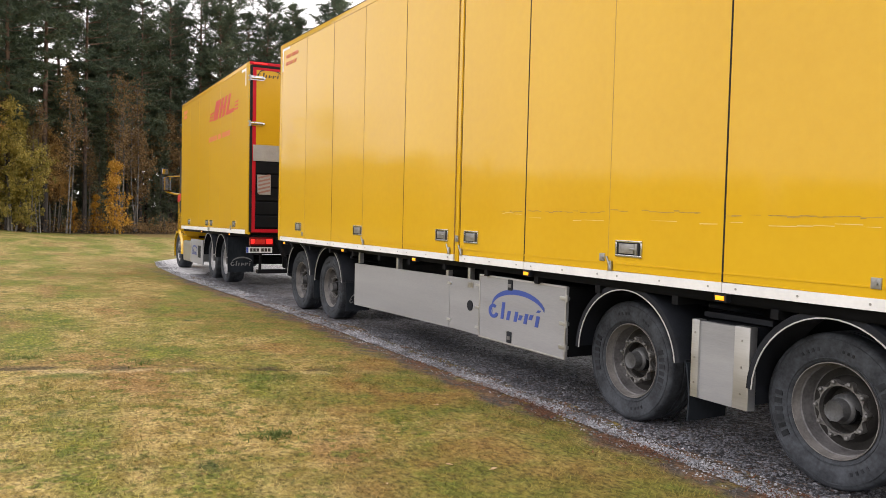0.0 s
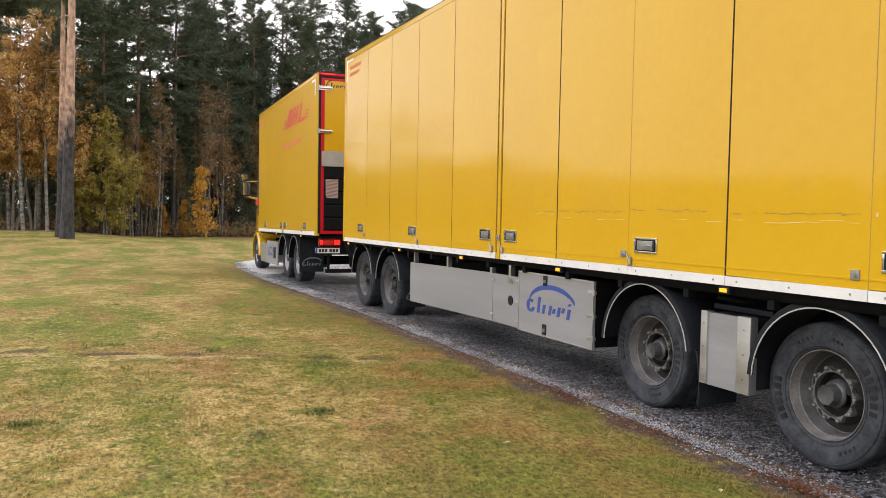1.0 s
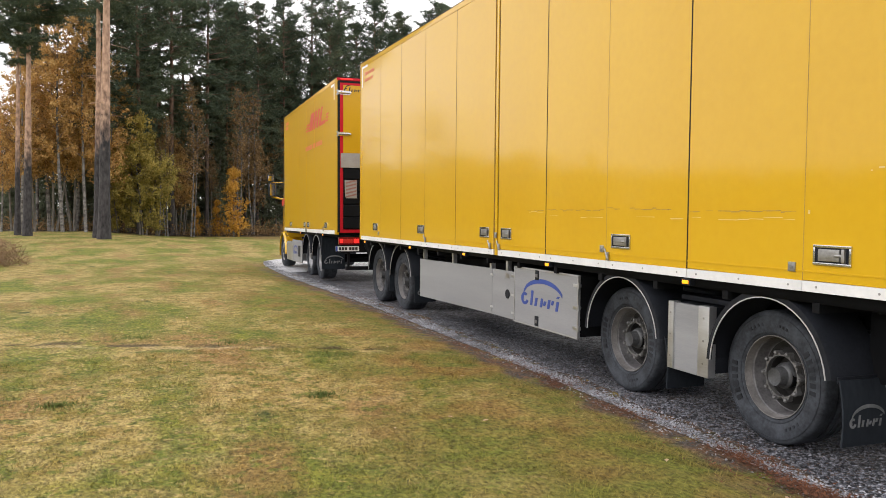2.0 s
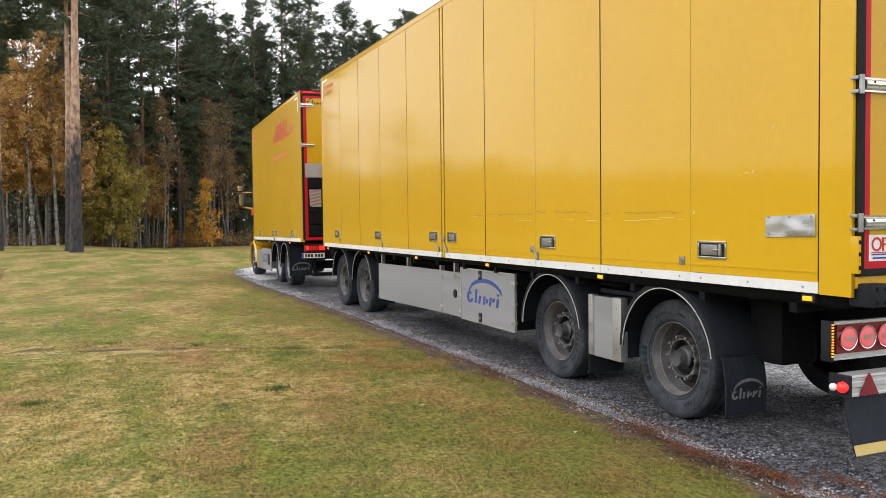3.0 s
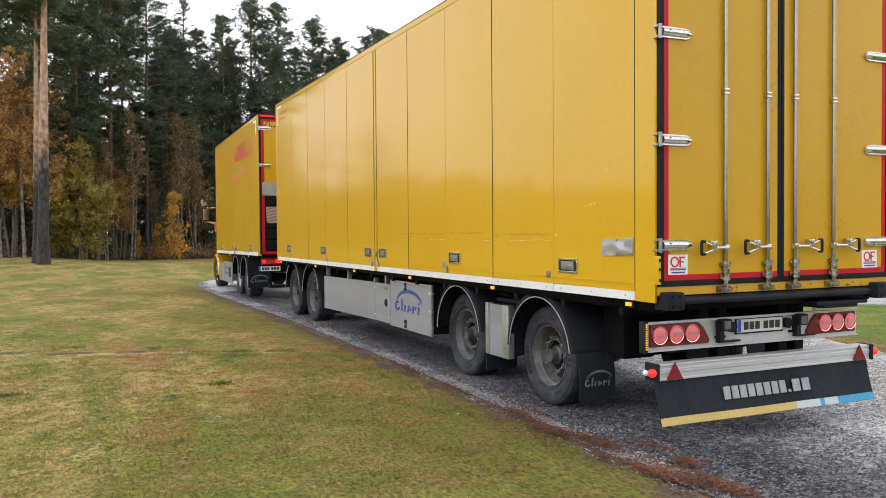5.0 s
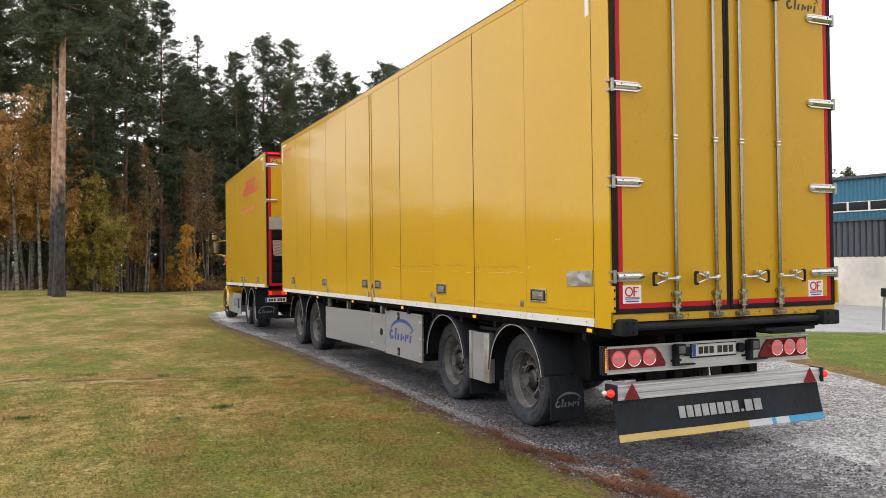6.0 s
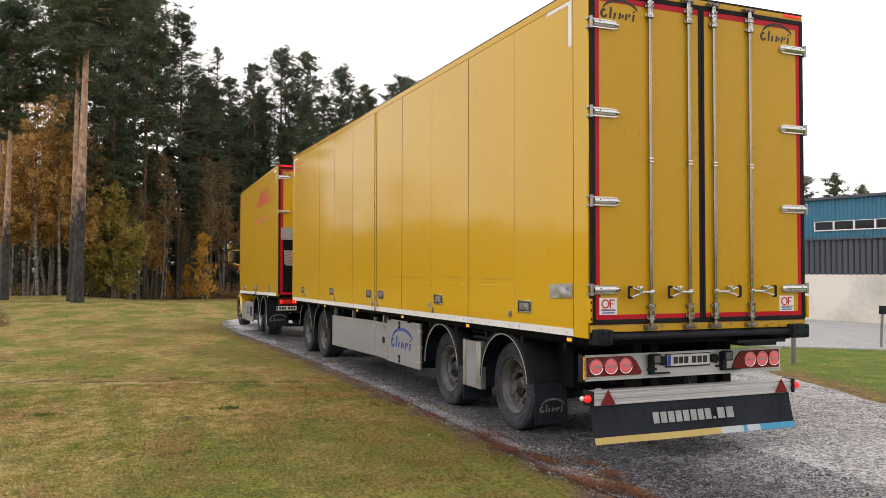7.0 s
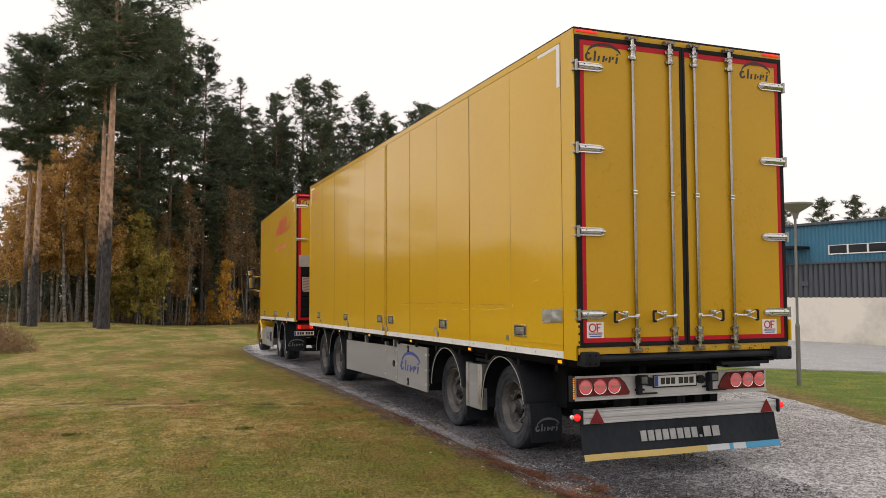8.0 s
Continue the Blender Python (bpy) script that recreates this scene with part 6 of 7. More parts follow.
def ground_z(x, y):
    dip = -0.14 * smooth01(y, 9.0, 24.0) + 0.14 * smooth01(y, 30.0, 46.0) - 0.40 * smooth01(y, 40.0, 58.0) * smooth01(x, -9.0, -2.0)
    lift = 0.055 * smooth01(-x, -along(EDGE_L, min(y, 26)) + 0.05, -along(EDGE_L, min(y, 26)) + 0.7)
    bumps = 0.03 * noise.noise(Vector((x * 0.35, y * 0.35, 0))) + 0.012 * noise.noise(Vector((x * 1.3, y * 1.3, 4)))
    on_lawn = smooth01(-x, -along(EDGE_L, min(y, 26)) + 0.1, -along(EDGE_L, min(y, 26)) + 1.2)
    return dip + lift + bumps * on_lawn - 0.006


def axis_steps(near0, near1, step, far):
    a = list(np.arange(near0, near1, step))
    out, s = near1, step
    while out < far:
        a.append(out)
        s *= 1.35
        out += s
    a.append(far)
    low, s, v = [], step, near0
    while v > -far:
        s *= 1.35
        v -= s
        low.append(v)
    return low[::-1] + a


def grid_object(name, xs, ys, zf, material, label, category):
    verts = [(x, y, zf(x, y)) for y in ys for x in xs]
    nx = len(xs)
    faces = [(j * nx + i, j * nx + i + 1, (j + 1) * nx + i + 1, (j + 1) * nx + i) for j in range(len(ys) - 1) for i in range(nx - 1)]
    me = bpy.data.meshes.new(name)
    me.from_pydata(verts, [], faces)
    me.materials.append(material)
    me.polygons.foreach_set("use_smooth", [True] * len(faces))
    return tagged(new(name, me), label, category, "", "structure")


grid_object("ground", axis_steps(-16, 12, 0.3, 900), axis_steps(-10, 50, 0.35, 900), ground_z, LAWN_GROUND,
                     "autumn lawn in patchy green, straw and rust", "lawn")


def strip_object(name, left, right, y0, y1, step, z_up, material, label, category, cols=14, rag=0.0):
    """A surface between two edges that are given along y."""
    ys = np.arange(y0, y1 + 1e-6, step)
    verts, faces = [], []
    for y in ys:
        a = along(left, y) + rag * (noise.noise(Vector((3.1, y * 0.9, 0))) + 0.6 * noise.noise(Vector((9.1, y * 3.3, 0))))
        b = along(right, y) + rag * (noise.noise(Vector((23.1, y * 0.9, 0))) + 0.6 * noise.noise(Vector((29.1, y * 3.3, 0))))
        for i in range(cols + 1):
            x = a + (b - a) * i / cols
            crown = 0.012 * noise.noise(Vector((x * 0.8, y * 0.8, 7)))
            skirt = -0.03 if i in (0, cols) else 0.0
            dip = -0.14 * smooth01(y, 9.0, 24.0) + 0.14 * smooth01(y, 30.0, 46.0)
            verts.append((x, y, dip + z_up + crown + skirt))
    n = cols + 1
    faces = [(j * n + i, j * n + i + 1, (j + 1) * n + i + 1, (j + 1) * n + i) for j in range(len(ys) - 1) for i in range(cols)]
    me = bpy.data.meshes.new(name)
    me.from_pydata(verts, [], faces)
    me.materials.append(material)
    me.polygons.foreach_set("use_smooth", [True] * len(faces))
    return tagged(new(name, me), label, category, "", "structure")


strip_object("road", EDGE_L, EDGE_R, -40, 38.6, 0.3, 0.006, GRAVEL, "wet grey gravel road with trailer shade in its colour, ragged edge", "road", rag=0.10)

EDGE_P = [(20.6, -1.2), (23.5, -1.35), (26.6, -0.9), (29, 0.5), (32, 2.8), (36, 8.3)]
EDGE_Q = [(20.6, -0.7), (23.5, 0.6), (26.6, 4.0), (29, 8.0), (32, 12.0), (36, 16.0)]
strip_object("road_pale_stretch", EDGE_P, EDGE_Q, 20.6, 36, 0.3, 0.016, PALE_GRAVEL, "pale fresh gravel stretch of the road ahead", "road", rag=0.1)

bm = B()
yard = [(6.0, 14.5), (9.3, 9.0), (12.2, 6.2), (17.0, 2.2), (19.4, 0.5), (19.4, 17.0), (18.6, 40.0), (5.5, 40.0)]
prism(bm, yard[::-1], "z", -0.03, 0.022)
solid("yard_paving", bm, ASPHALT, "pale worn asphalt yard in front of an industrial hall", "paving", kind="structure")


def pieces(name, verts, faces, material, label, category, smooth=False):
    """verts (n, k, 3), faces (m, 3) on each piece: one mesh of kind stuff."""
    n, k, _ = verts.shape
    f = (np.asarray(faces)[None] + (np.arange(n) * k)[:, None, None]).reshape(-1, 3)
    me = bpy.data.meshes.new(name)
    me.vertices.add(n * k)
    me.vertices.foreach_set("co", verts.reshape(-1).astype(np.float32))
    me.loops.add(len(f) * 3)
    me.loops.foreach_set("vertex_index", f.reshape(-1).astype(np.int32))
    me.polygons.add(len(f))
    me.polygons.foreach_set("loop_start", np.arange(0, len(f) * 3, 3, dtype=np.int32))
    me.update(calc_edges=True)
    me.validate()
    me.materials.append(material)
    if smooth:
        me.polygons.foreach_set("use_smooth", [True] * len(f))
    if label:
        return tagged(new(name, me), label, category, "", "stuff")
    return me


RNG = np.random.default_rng(5)


def grass_field():
    """Short lawn blades, thickest where the path passes nearest."""
    def patch(x0, x1, y0, y1, per_m2, length, width, low=0.8):
        n = int((x1 - x0) * (y1 - y0) * per_m2)
        x, y = RNG.uniform(x0, x1, n), RNG.uniform(y0, y1, n)
        edge = np.interp(y, [a for a, _ in EDGE_L], [b for _, b in EDGE_L])
        keep = x < edge - 0.10 - RNG.exponential(0.15, n)
        x, y = x[keep], y[keep]
        return x, y, np.full(len(x), length), np.full(len(x), width), RNG.uniform(low, 1.47, len(x))
    sets = [patch(-9, -1.4, 0.0, 7.0, 3300, 0.047, 0.0052), patch(-11, -1.4, 7.0, 13.0, 1300, 0.042, 0.008, 1.15),
            patch(-7, -1.4, -4.0, 0.0, 1300, 0.042, 0.006), patch(-14, -1.4, 13.0, 24.0, 420, 0.042, 0.013, 1.25)]
    x, y, ln, wd, lean = (np.concatenate(v) for v in zip(*sets))
    n = len(x)
    # a height grid keeps this quick
    gx, gy = np.arange(-16, 0, 0.4), np.arange(-5, 26, 0.4)
    gz = np.array([[ground_z(float(a), float(b)) for a in gx] for b in gy])
    ix, iy = (x - gx[0]) / 0.4, (y - gy[0]) / 0.4
    i0, j0 = ix.astype(int), iy.astype(int)
    fx, fy = ix - i0, iy - j0
    z = gz[j0, i0] * (1 - fx) * (1 - fy) + gz[j0, i0 + 1] * fx * (1 - fy) + gz[j0 + 1, i0] * (1 - fx) * fy + gz[j0 + 1, i0 + 1] * fx * fy
    tuft = np.array([noise.noise(Vector((a * 2.2, b * 2.2, 3))) for a, b in zip(x[::1].tolist(), y.tolist())])
    ln = ln * (0.75 + 0.5 * RNG.random(n)) * (1 + 0.9 * np.clip(tuft, -0.3, 1))
    a = RNG.uniform(0, 2 * np.pi, n)
    d = np.stack([np.cos(a) * np.sin(lean), np.sin(a) * np.sin(lean), np.cos(lean)], -1)
    side = np.stack([-np.sin(a), np.cos(a), np.zeros(n)], -1)
    root = np.stack([x, y, z - 0.004], -1)
    v = np.stack([root - side * wd[:, None] / 2, root + side * wd[:, None] / 2, root + d * ln[:, None]], 1)
    pieces("grass", v, [(0, 1, 2)], LAWN_BLADES, "short patchy autumn grass, green, straw and rust", "grass")


def loose_stones():
    """Crushed stone lying loose along the road's edge and over the road."""
    def some(n, y0, y1, spread, s0, s1, off=0.0):
        y = RNG.uniform(y0, y1, n)
        x = np.interp(y, [a for a, _ in EDGE_L], [b for _, b in EDGE_L]) + off + np.abs(RNG.normal(0, spread, n)) - 0.05
        return x, y, RNG.uniform(s0, s1, n)
    def lay(name, sets, material, label):
        x, y, s = (np.concatenate(v) for v in zip(*sets))
        n = len(x)
        base = np.array([(1, 0, 0), (0, 1, 0), (-1, 0, 0), (0, -1, 0), (0, 0, 0.75), (0, 0, -0.5)], float)
        v = base[None] * s[:, None, None] * (1 + RNG.uniform(-0.35, 0.35, (n, 6, 1))) * RNG.uniform(0.7, 1.2, (n, 1, 3))
        a = RNG.uniform(0, 2 * np.pi, n)
        c, sn = np.cos(a), np.sin(a)
        v = np.stack([v[..., 0] * c[:, None] - v[..., 1] * sn[:, None], v[..., 0] * sn[:, None] + v[..., 1] * c[:, None], v[..., 2]], -1)
        k = np.clip((y - 9.0) / 15.0, 0, 1)
        z = np.where(x > np.interp(y, [a for a, _ in EDGE_L], [b for _, b in EDGE_L]), 0.008, 0.02) - 0.14 * k ** 2 * (3 - 2 * k)
        v = v + np.stack([x, y, z + 0.3 * s], -1)[:, None]
        pieces(name, v, [(0, 1, 4), (1, 2, 4), (2, 3, 4), (3, 0, 4), (2, 1, 5), (0, 3, 5)], material, label, "gravel")

    def field(n, x0, x1, y0, y1, s0, s1):
        return RNG.uniform(x0, x1, n), RNG.uniform(y0, y1, n), RNG.uniform(s0, s1, n)
    lay("loose_gravel", [some(10000, -5, 6, 0.12, 0.004, 0.012, 0.05), some(4500, -3, 9, 0.05, 0.005, 0.011, 0.12), some(4500, 6, 16, 0.15, 0.007, 0.017, 0.04),
                         some(2600, 14, 26, 0.2, 0.010, 0.022, 0.04), some(1500, -5, 12, 0.12, 0.004, 0.010, -0.12)], STONE, "loose grey crushed stone along the road edge")
    lay("road_stones", [field(11000, -1.3, 0.7, -4.5, 2.5, 0.005, 0.014), field(4000, -1.3, -0.3, 2.5, 9.0, 0.005, 0.014)], WET_SHADED_STONE, "dark wet stones in the road, trailer shade in their colour")
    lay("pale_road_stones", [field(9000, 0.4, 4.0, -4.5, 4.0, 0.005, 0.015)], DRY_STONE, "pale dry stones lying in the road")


def needle_litter():
    """Rust-brown needles and bits swept together in drifts along the road's edge."""
    xs, ys = [], []
    for i in range(40):
        cy, dx = (RNG.uniform(-5.5, 9.5) if i < 34 else RNG.uniform(-4.0, 1.2)), RNG.normal(-0.10 if i < 34 else 0.02, 0.12)
        n, ln, w = int(RNG.uniform(30, 150)), RNG.uniform(0.06, 0.3), RNG.uniform(0.02, 0.07)
        y = RNG.normal(cy, ln, n)
        xs.append(np.interp(y, [a for a, _ in EDGE_L], [b for _, b in EDGE_L]) + dx + RNG.normal(0, w, n))
        ys.append(y)
    # thick rusty heaps where the runoff has left them
    for cx, cy, ln, w, n in ((-1.5, 0.48, 0.13, 0.045, 900), (-1.41, -0.8, 0.17, 0.055, 1200), (-1.55, 1.67, 0.16, 0.045, 500), (-1.24, -0.27, 0.07, 0.05, 420), (-1.64, -0.35, 0.13, 0.04, 420), (-1.56, -0.58, 0.16, 0.04, 500),
                             (-1.62, 1.05, 0.2, 0.05, 420), (-1.2, 0.15, 0.12, 0.05, 200), (-1.5, -1.7, 0.2, 0.07, 700), (-1.6, 3.0, 0.22, 0.05, 260), (-1.55, 4.5, 0.25, 0.05, 260)):
        xs.append(RNG.normal(cx, w, n))
        ys.append(RNG.normal(cy, ln, n))
    y = RNG.uniform(-6, 14, 2600)
    xs.append(np.interp(y, [a for a, _ in EDGE_L], [b for _, b in EDGE_L]) + RNG.normal(-0.1, 0.2, 2600))
    ys.append(y)
    x, y = np.concatenate(xs), np.concatenate(ys)
    n = len(x)
    a, ln = RNG.uniform(0, np.pi, n), RNG.uniform(0.012, 0.05, n)
    d = np.stack([np.cos(a), np.sin(a), RNG.uniform(-0.1, 0.35, n)], -1)
    s = np.stack([-np.sin(a), np.cos(a), np.zeros(n)], -1) * RNG.uniform(0.002, 0.009, n)[:, None]
    edge = np.interp(y, [a for a, _ in EDGE_L], [b for _, b in EDGE_L])
    lift = 0.055 * np.clip((edge - 0.05 - x) / 0.65, 0, 1)
    p = np.stack([x, y, 0.022 + lift + RNG.uniform(0, 0.018, n)], -1)
    v = np.stack([p - s, p + s, p + d * ln[:, None]], 1)
    pieces("needle_litter", v, [(0, 1, 2)], LITTER, "rust-brown pine needle litter along the road edge", "litter")


grass_field()
loose_stones()
needle_litter()


# fallen leaves that lie apart on the lawn
def fallen_leaf(x, y, size, turn):
    bm = B()
    pts = [(-0.5, 0), (-0.3, 0.26), (0.05, 0.36), (0.35, 0.2), (0.6, 0), (0.35, -0.22), (0.05, -0.34), (-0.3, -0.25)]
    c = bm.verts.new((0, 0, 0.004))
    ring = [bm.verts.new((u * size, v * size, 0.010 + 0.35 * size * abs(v) + 0.1 * size * u)) for u, v in pts]
    for i in range(8):
        bm.faces.new((c, ring[i], ring[(i + 1) % 8]))
    rod(bm, (-0.8 * size, 0, 0.008), (-0.45 * size, 0, 0.006), 0.0016, 5)
    ob = solid("fallen_leaf", bm, DEAD_LEAF, "dry tan fallen leaf lying on the lawn", "leaf", "fallen leaves on the lawn")
    ob.matrix_basis = pose(x, y, ground_z(x, y) + 0.028, 0, 0, turn)
    return ob


for i, (x, y, s) in enumerate(((-2.89, 2.95, 0.045), (-2.2, 1.63, 0.04), (-4.64, 9.7, 0.06), (-3.1, 3.15, 0.035), (-1.9, 0.9, 0.04), (-3.84, 7.2, 0.04), (-2.4, 4.6, 0.035), (-4.9, 5.9, 0.035), (-5.2, 12.5, 0.05), (-1.62, -0.6, 0.05), (-1.45, -0.25, 0.05), (-2.6, 6.4, 0.035), (-3.6, 3.0, 0.03))):
    fallen_leaf(x, y, s, 50 * i)

# coarse darker tufts in the lawn
def tuft(x, y, n, size, label):
    rng = np.random.default_rng(int(abs(x * 91 + y * 37)))
    a, r = rng.uniform(0, 2 * np.pi, n), np.abs(rng.normal(0, size * 0.5, n))
    px, py = x + r * np.cos(a) * 1.5, y + r * np.sin(a)
    b, lean, ln = rng.uniform(0, 2 * np.pi, n), rng.uniform(0.6, 1.4, n), rng.uniform(0.03, 0.075, n)
    d = np.stack([np.cos(b) * np.sin(lean), np.sin(b) * np.sin(lean), np.cos(lean)], -1) * ln[:, None]
    s = np.stack([-np.sin(b), np.cos(b), np.zeros(n)], -1) * 0.005
    p = np.stack([px, py, np.full(n, ground_z(x, y))], -1)
    pieces("grass_tuft", np.stack([p - s, p + s, p + d], 1), [(0, 1, 2)], TUFT, label, "grass")


TUFT = leaf_mat("dark_green_tuft", [(0.06, 0.09, 0.02), (0.11, 0.145, 0.032), (0.17, 0.19, 0.045)], 0.7, 0.2)
for x, y, n, s in ((-3.84, 4.35, 240, 0.16), (-5.98, 4.65, 260, 0.18), (-5.3, 8.2, 120, 0.3), (-4.3, 7.4, 110, 0.3)):
    tuft(x, y, n, s, "dark green coarse grass tuft in the lawn")


# ---- trees ----
def tapered(bm, pts, radii, seg=8):
    rings = []
    for i, (p, r) in enumerate(zip(pts, radii)):
        d = (Vector(pts[min(i + 1, len(pts) - 1)]) - Vector(pts[max(i - 1, 0)])).normalized()
        q = d.to_track_quat("Z", "Y").to_matrix()
        rings.append([bm.verts.new(Vector(p) + q @ Vector((r * math.cos(2 * math.pi * k / seg), r * math.sin(2 * math.pi * k / seg), 0))) for k in range(seg)])
    for a, b in zip(rings, rings[1:]):
        for k in range(seg):
            bm.faces.new((a[k], a[(k + 1) % seg], b[(k + 1) % seg], b[k]))
    bm.faces.new(rings[-1])
    return bm


def needle_clumps(centres, radius, per, rng, length, width, flat=0.7):
    """Sprays of narrow triangles round each centre."""
    n = len(centres)
    c = np.repeat(np.asarray(centres, float), per, 0)
    rad = np.repeat(np.asarray(radius, float) * np.ones(n), per)
    d = rng.normal(0, 1, (n * per, 3))
    d[:, 2] = d[:, 2] * flat + 0.25
    d /= np.linalg.norm(d, axis=1, keepdims=True)
    start = c + d * (rad * rng.uniform(0.0, 0.75, n * per))[:, None]
    up = rng.normal(0, 1, (n * per, 3))
    s = np.cross(d, up)
    s /= np.linalg.norm(s, axis=1, keepdims=True) + 1e-9
    ln = length * rng.uniform(0.6, 1.3, n * per)
    w = width * rng.uniform(0.6, 1.4, n * per)
    tip = start + d * ln[:, None]
    return np.stack([start - s * w[:, None], start + s * w[:, None], tip + s * w[:, None] * 0.3], 1)


def limb_set(rng, trunk_at, z_values, reach, rise, per_level, bend=0.25):
    """Limbs as polylines from the trunk: lists of points."""
    limbs = []
    for z in z_values:
        for _ in range(per_level):
            a = rng.uniform(0, 2 * math.pi)
            r = reach(z) * rng.uniform(0.55, 1.1)
            up = rise(z) * rng.uniform(0.6, 1.3)
            o = trunk_at(z)
            pts = []
            for k in range(5):
                u = k / 4
                aa = a + 0.35 * u * rng.uniform(-1, 1)
                pts.append((o[0] + r * u * math.cos(aa), o[1] + r * u * math.sin(aa), z + up * u + bend * r * u * u * (0.5 if up > 0 else 0.25)))
            limbs.append(pts)
    return limbs


def pine(seed, height, crown_from, spread, lean=0.0, thin=1.0, girth=0.19, spray=(0.24, 0.026), bark=None, label="tall Scots pine, bare orange upper trunk, dark uneven crown"):
    """A tall Scots pine: bare trunk, dead stubs, whorls of limbs with tufted sprays and gaps, a leader on top. Returns its thing."""
    rng = np.random.default_rng(seed)
    t = thing("pine_tree", Matrix(), label, "tree", "pines at the forest edge")
    sway = rng.uniform(-1, 1, 4)

    def trunk_at(z):
        u = z / height
        return (lean * z * 0.05 + 0.25 * sway[0] * math.sin(2.2 * u + sway[1]) * u, 0.25 * sway[2] * math.sin(2.6 * u + sway[3]) * u)
    bm = B()
    zs = np.linspace(-0.15, height - 0.1, 14)
    tapered(bm, [(*trunk_at(max(z, 0)), z) for z in zs], [girth * (1.25 if z < 0.1 else 1) * (1 - 0.88 * max(0, z / height)) + 0.012 for z in zs], 10)
    z0 = crown_from

    def reach(z):
        u = min(1.0, max(0.0, (z - z0) / (height - z0)))
        return spread * (1.02 - u ** 2.0) ** 0.62 * (0.45 + 0.55 * min(1, 3.0 * u)) * (0.72 + 0.4 * math.sin(2.1 * z + 1.7 * seed) ** 2)
    levels, z = [], z0
    while z < height - 0.35:
        levels.append(z)
        z += rng.uniform(0.3, 0.62) * (1.15 - 0.5 * (z - z0) / (height - z0))
    limbs = limb_set(rng, trunk_at, levels, reach, lambda z: 0.75 * reach(z) * ((z - z0) / (height - z0) - 0.18), 4, 0.22)
    for z in rng.uniform(z0 * 0.4, z0, 9):
        a, r = rng.uniform(0, 6.28), rng.uniform(0.4, 1.3)
        o = trunk_at(z)
        tapered(bm, [(o[0], o[1], z), (o[0] + r * math.cos(a), o[1] + r * math.sin(a), z - 0.15)], [0.022, 0.006], 4)
    centres, rad = [], []
    for pts in limbs:
        tapered(bm, pts[::2], [0.035, 0.022, 0.008], 3)
        r = math.dist(pts[0][:2], pts[-1][:2])
        for _ in range(int((4 + 5.6 * r) * thin * rng.uniform(0.5, 1.4))):
            u = rng.uniform(0.18, 1.0) ** 0.62
            k = min(3, int(u * 4))
            f = u * 4 - k
            p = np.array(pts[k]) * (1 - f) + np.array(pts[k + 1]) * f
            centres.append(p + rng.normal(0, 0.06 + 0.09 * r, 3) * (1, 1, 0.4))
            rad.append(rng.uniform(0.05, 0.19))
    for k in range(int(14 * thin)):
        h = rng.uniform(0, 1.5)
        centres.append(np.array((*trunk_at(height), height + 0.1 - h)) + rng.normal(0, 0.05 + 0.17 * h, 3) * (1, 1, 0.3))
        rad.append(0.1 + 0.08 * h)
    part("trunk", bm, bark or BARK_PINE, t)
    v = needle_clumps(centres, rad, 12, rng, spray[0] * 1.05, spray[1] * 0.78, 0.6)
    me = pieces("crown", v, [(0, 1, 2)], NEEDLES, "", "")
    part("crown", me, None, t)
    return t


def spruce(seed, height, spread):
    """A dark forest spruce with hanging layers."""
    rng = np.random.default_rng(seed)
    t = thing("spruce_tree", Matrix(), "dark green forest spruce with drooping layers", "tree", "spruces in the forest")
    bm = B()
    zs = np.linspace(-0.1, height, 9)
    tapered(bm, [(0, 0, z) for z in zs], [0.15 * (1 - 0.9 * max(0, z / height)) + 0.01 for z in zs], 8)
    def reach(z):
        return spread * (1 - z / height) ** 0.75 + 0.15
    levels = np.linspace(1.2, height - 0.3, int(height * 2.2))
    limbs = limb_set(rng, lambda z: (0, 0), levels, reach, lambda z: -0.35 * reach(z), 4, 0.12)
    centres, rad = [], []
    for pts in limbs:
        tapered(bm, pts[::2], [0.025, 0.015, 0.006], 3)
        for _ in range(6):
            u = rng.uniform(0.15, 1.02)
            k = min(3, int(u * 4))
            f = u * 4 - k
            p = np.array(pts[k]) * (1 - f) + np.array(pts[k + 1]) * f
            centres.append(p + rng.normal(0, 0.16, 3))
            rad.append(rng.uniform(0.16, 0.34))
    part("trunk", bm, BARK_GREY, t)
    me = pieces("crown", needle_clumps(centres, rad, 10, rng, 0.40, 0.065, 0.5), [(0, 1, 2)], NEEDLES_DARK, "", "")
    part("crown", me, None, t)
    return t


def leaf_sprays(centres, rad, per, rng, size):
    n = len(centres) * per
    c = np.repeat(np.asarray(centres, float), per, 0) + rng.normal(0, 1, (n, 3)) * np.repeat(np.asarray(rad, float), per)[:, None]
    a, b = rng.normal(0, 1, (n, 3)), rng.normal(0, 1, (n, 3))
    a /= np.linalg.norm(a, axis=1, keepdims=True)
    b = np.cross(a, b)
    b /= np.linalg.norm(b, axis=1, keepdims=True) + 1e-9
    s = (size * rng.uniform(0.6, 1.35, n))[:, None]
    return np.stack([c - a * s * 0.6, c + b * s * 0.42, c + a * s * 0.6, c - b * s * 0.42], 1)


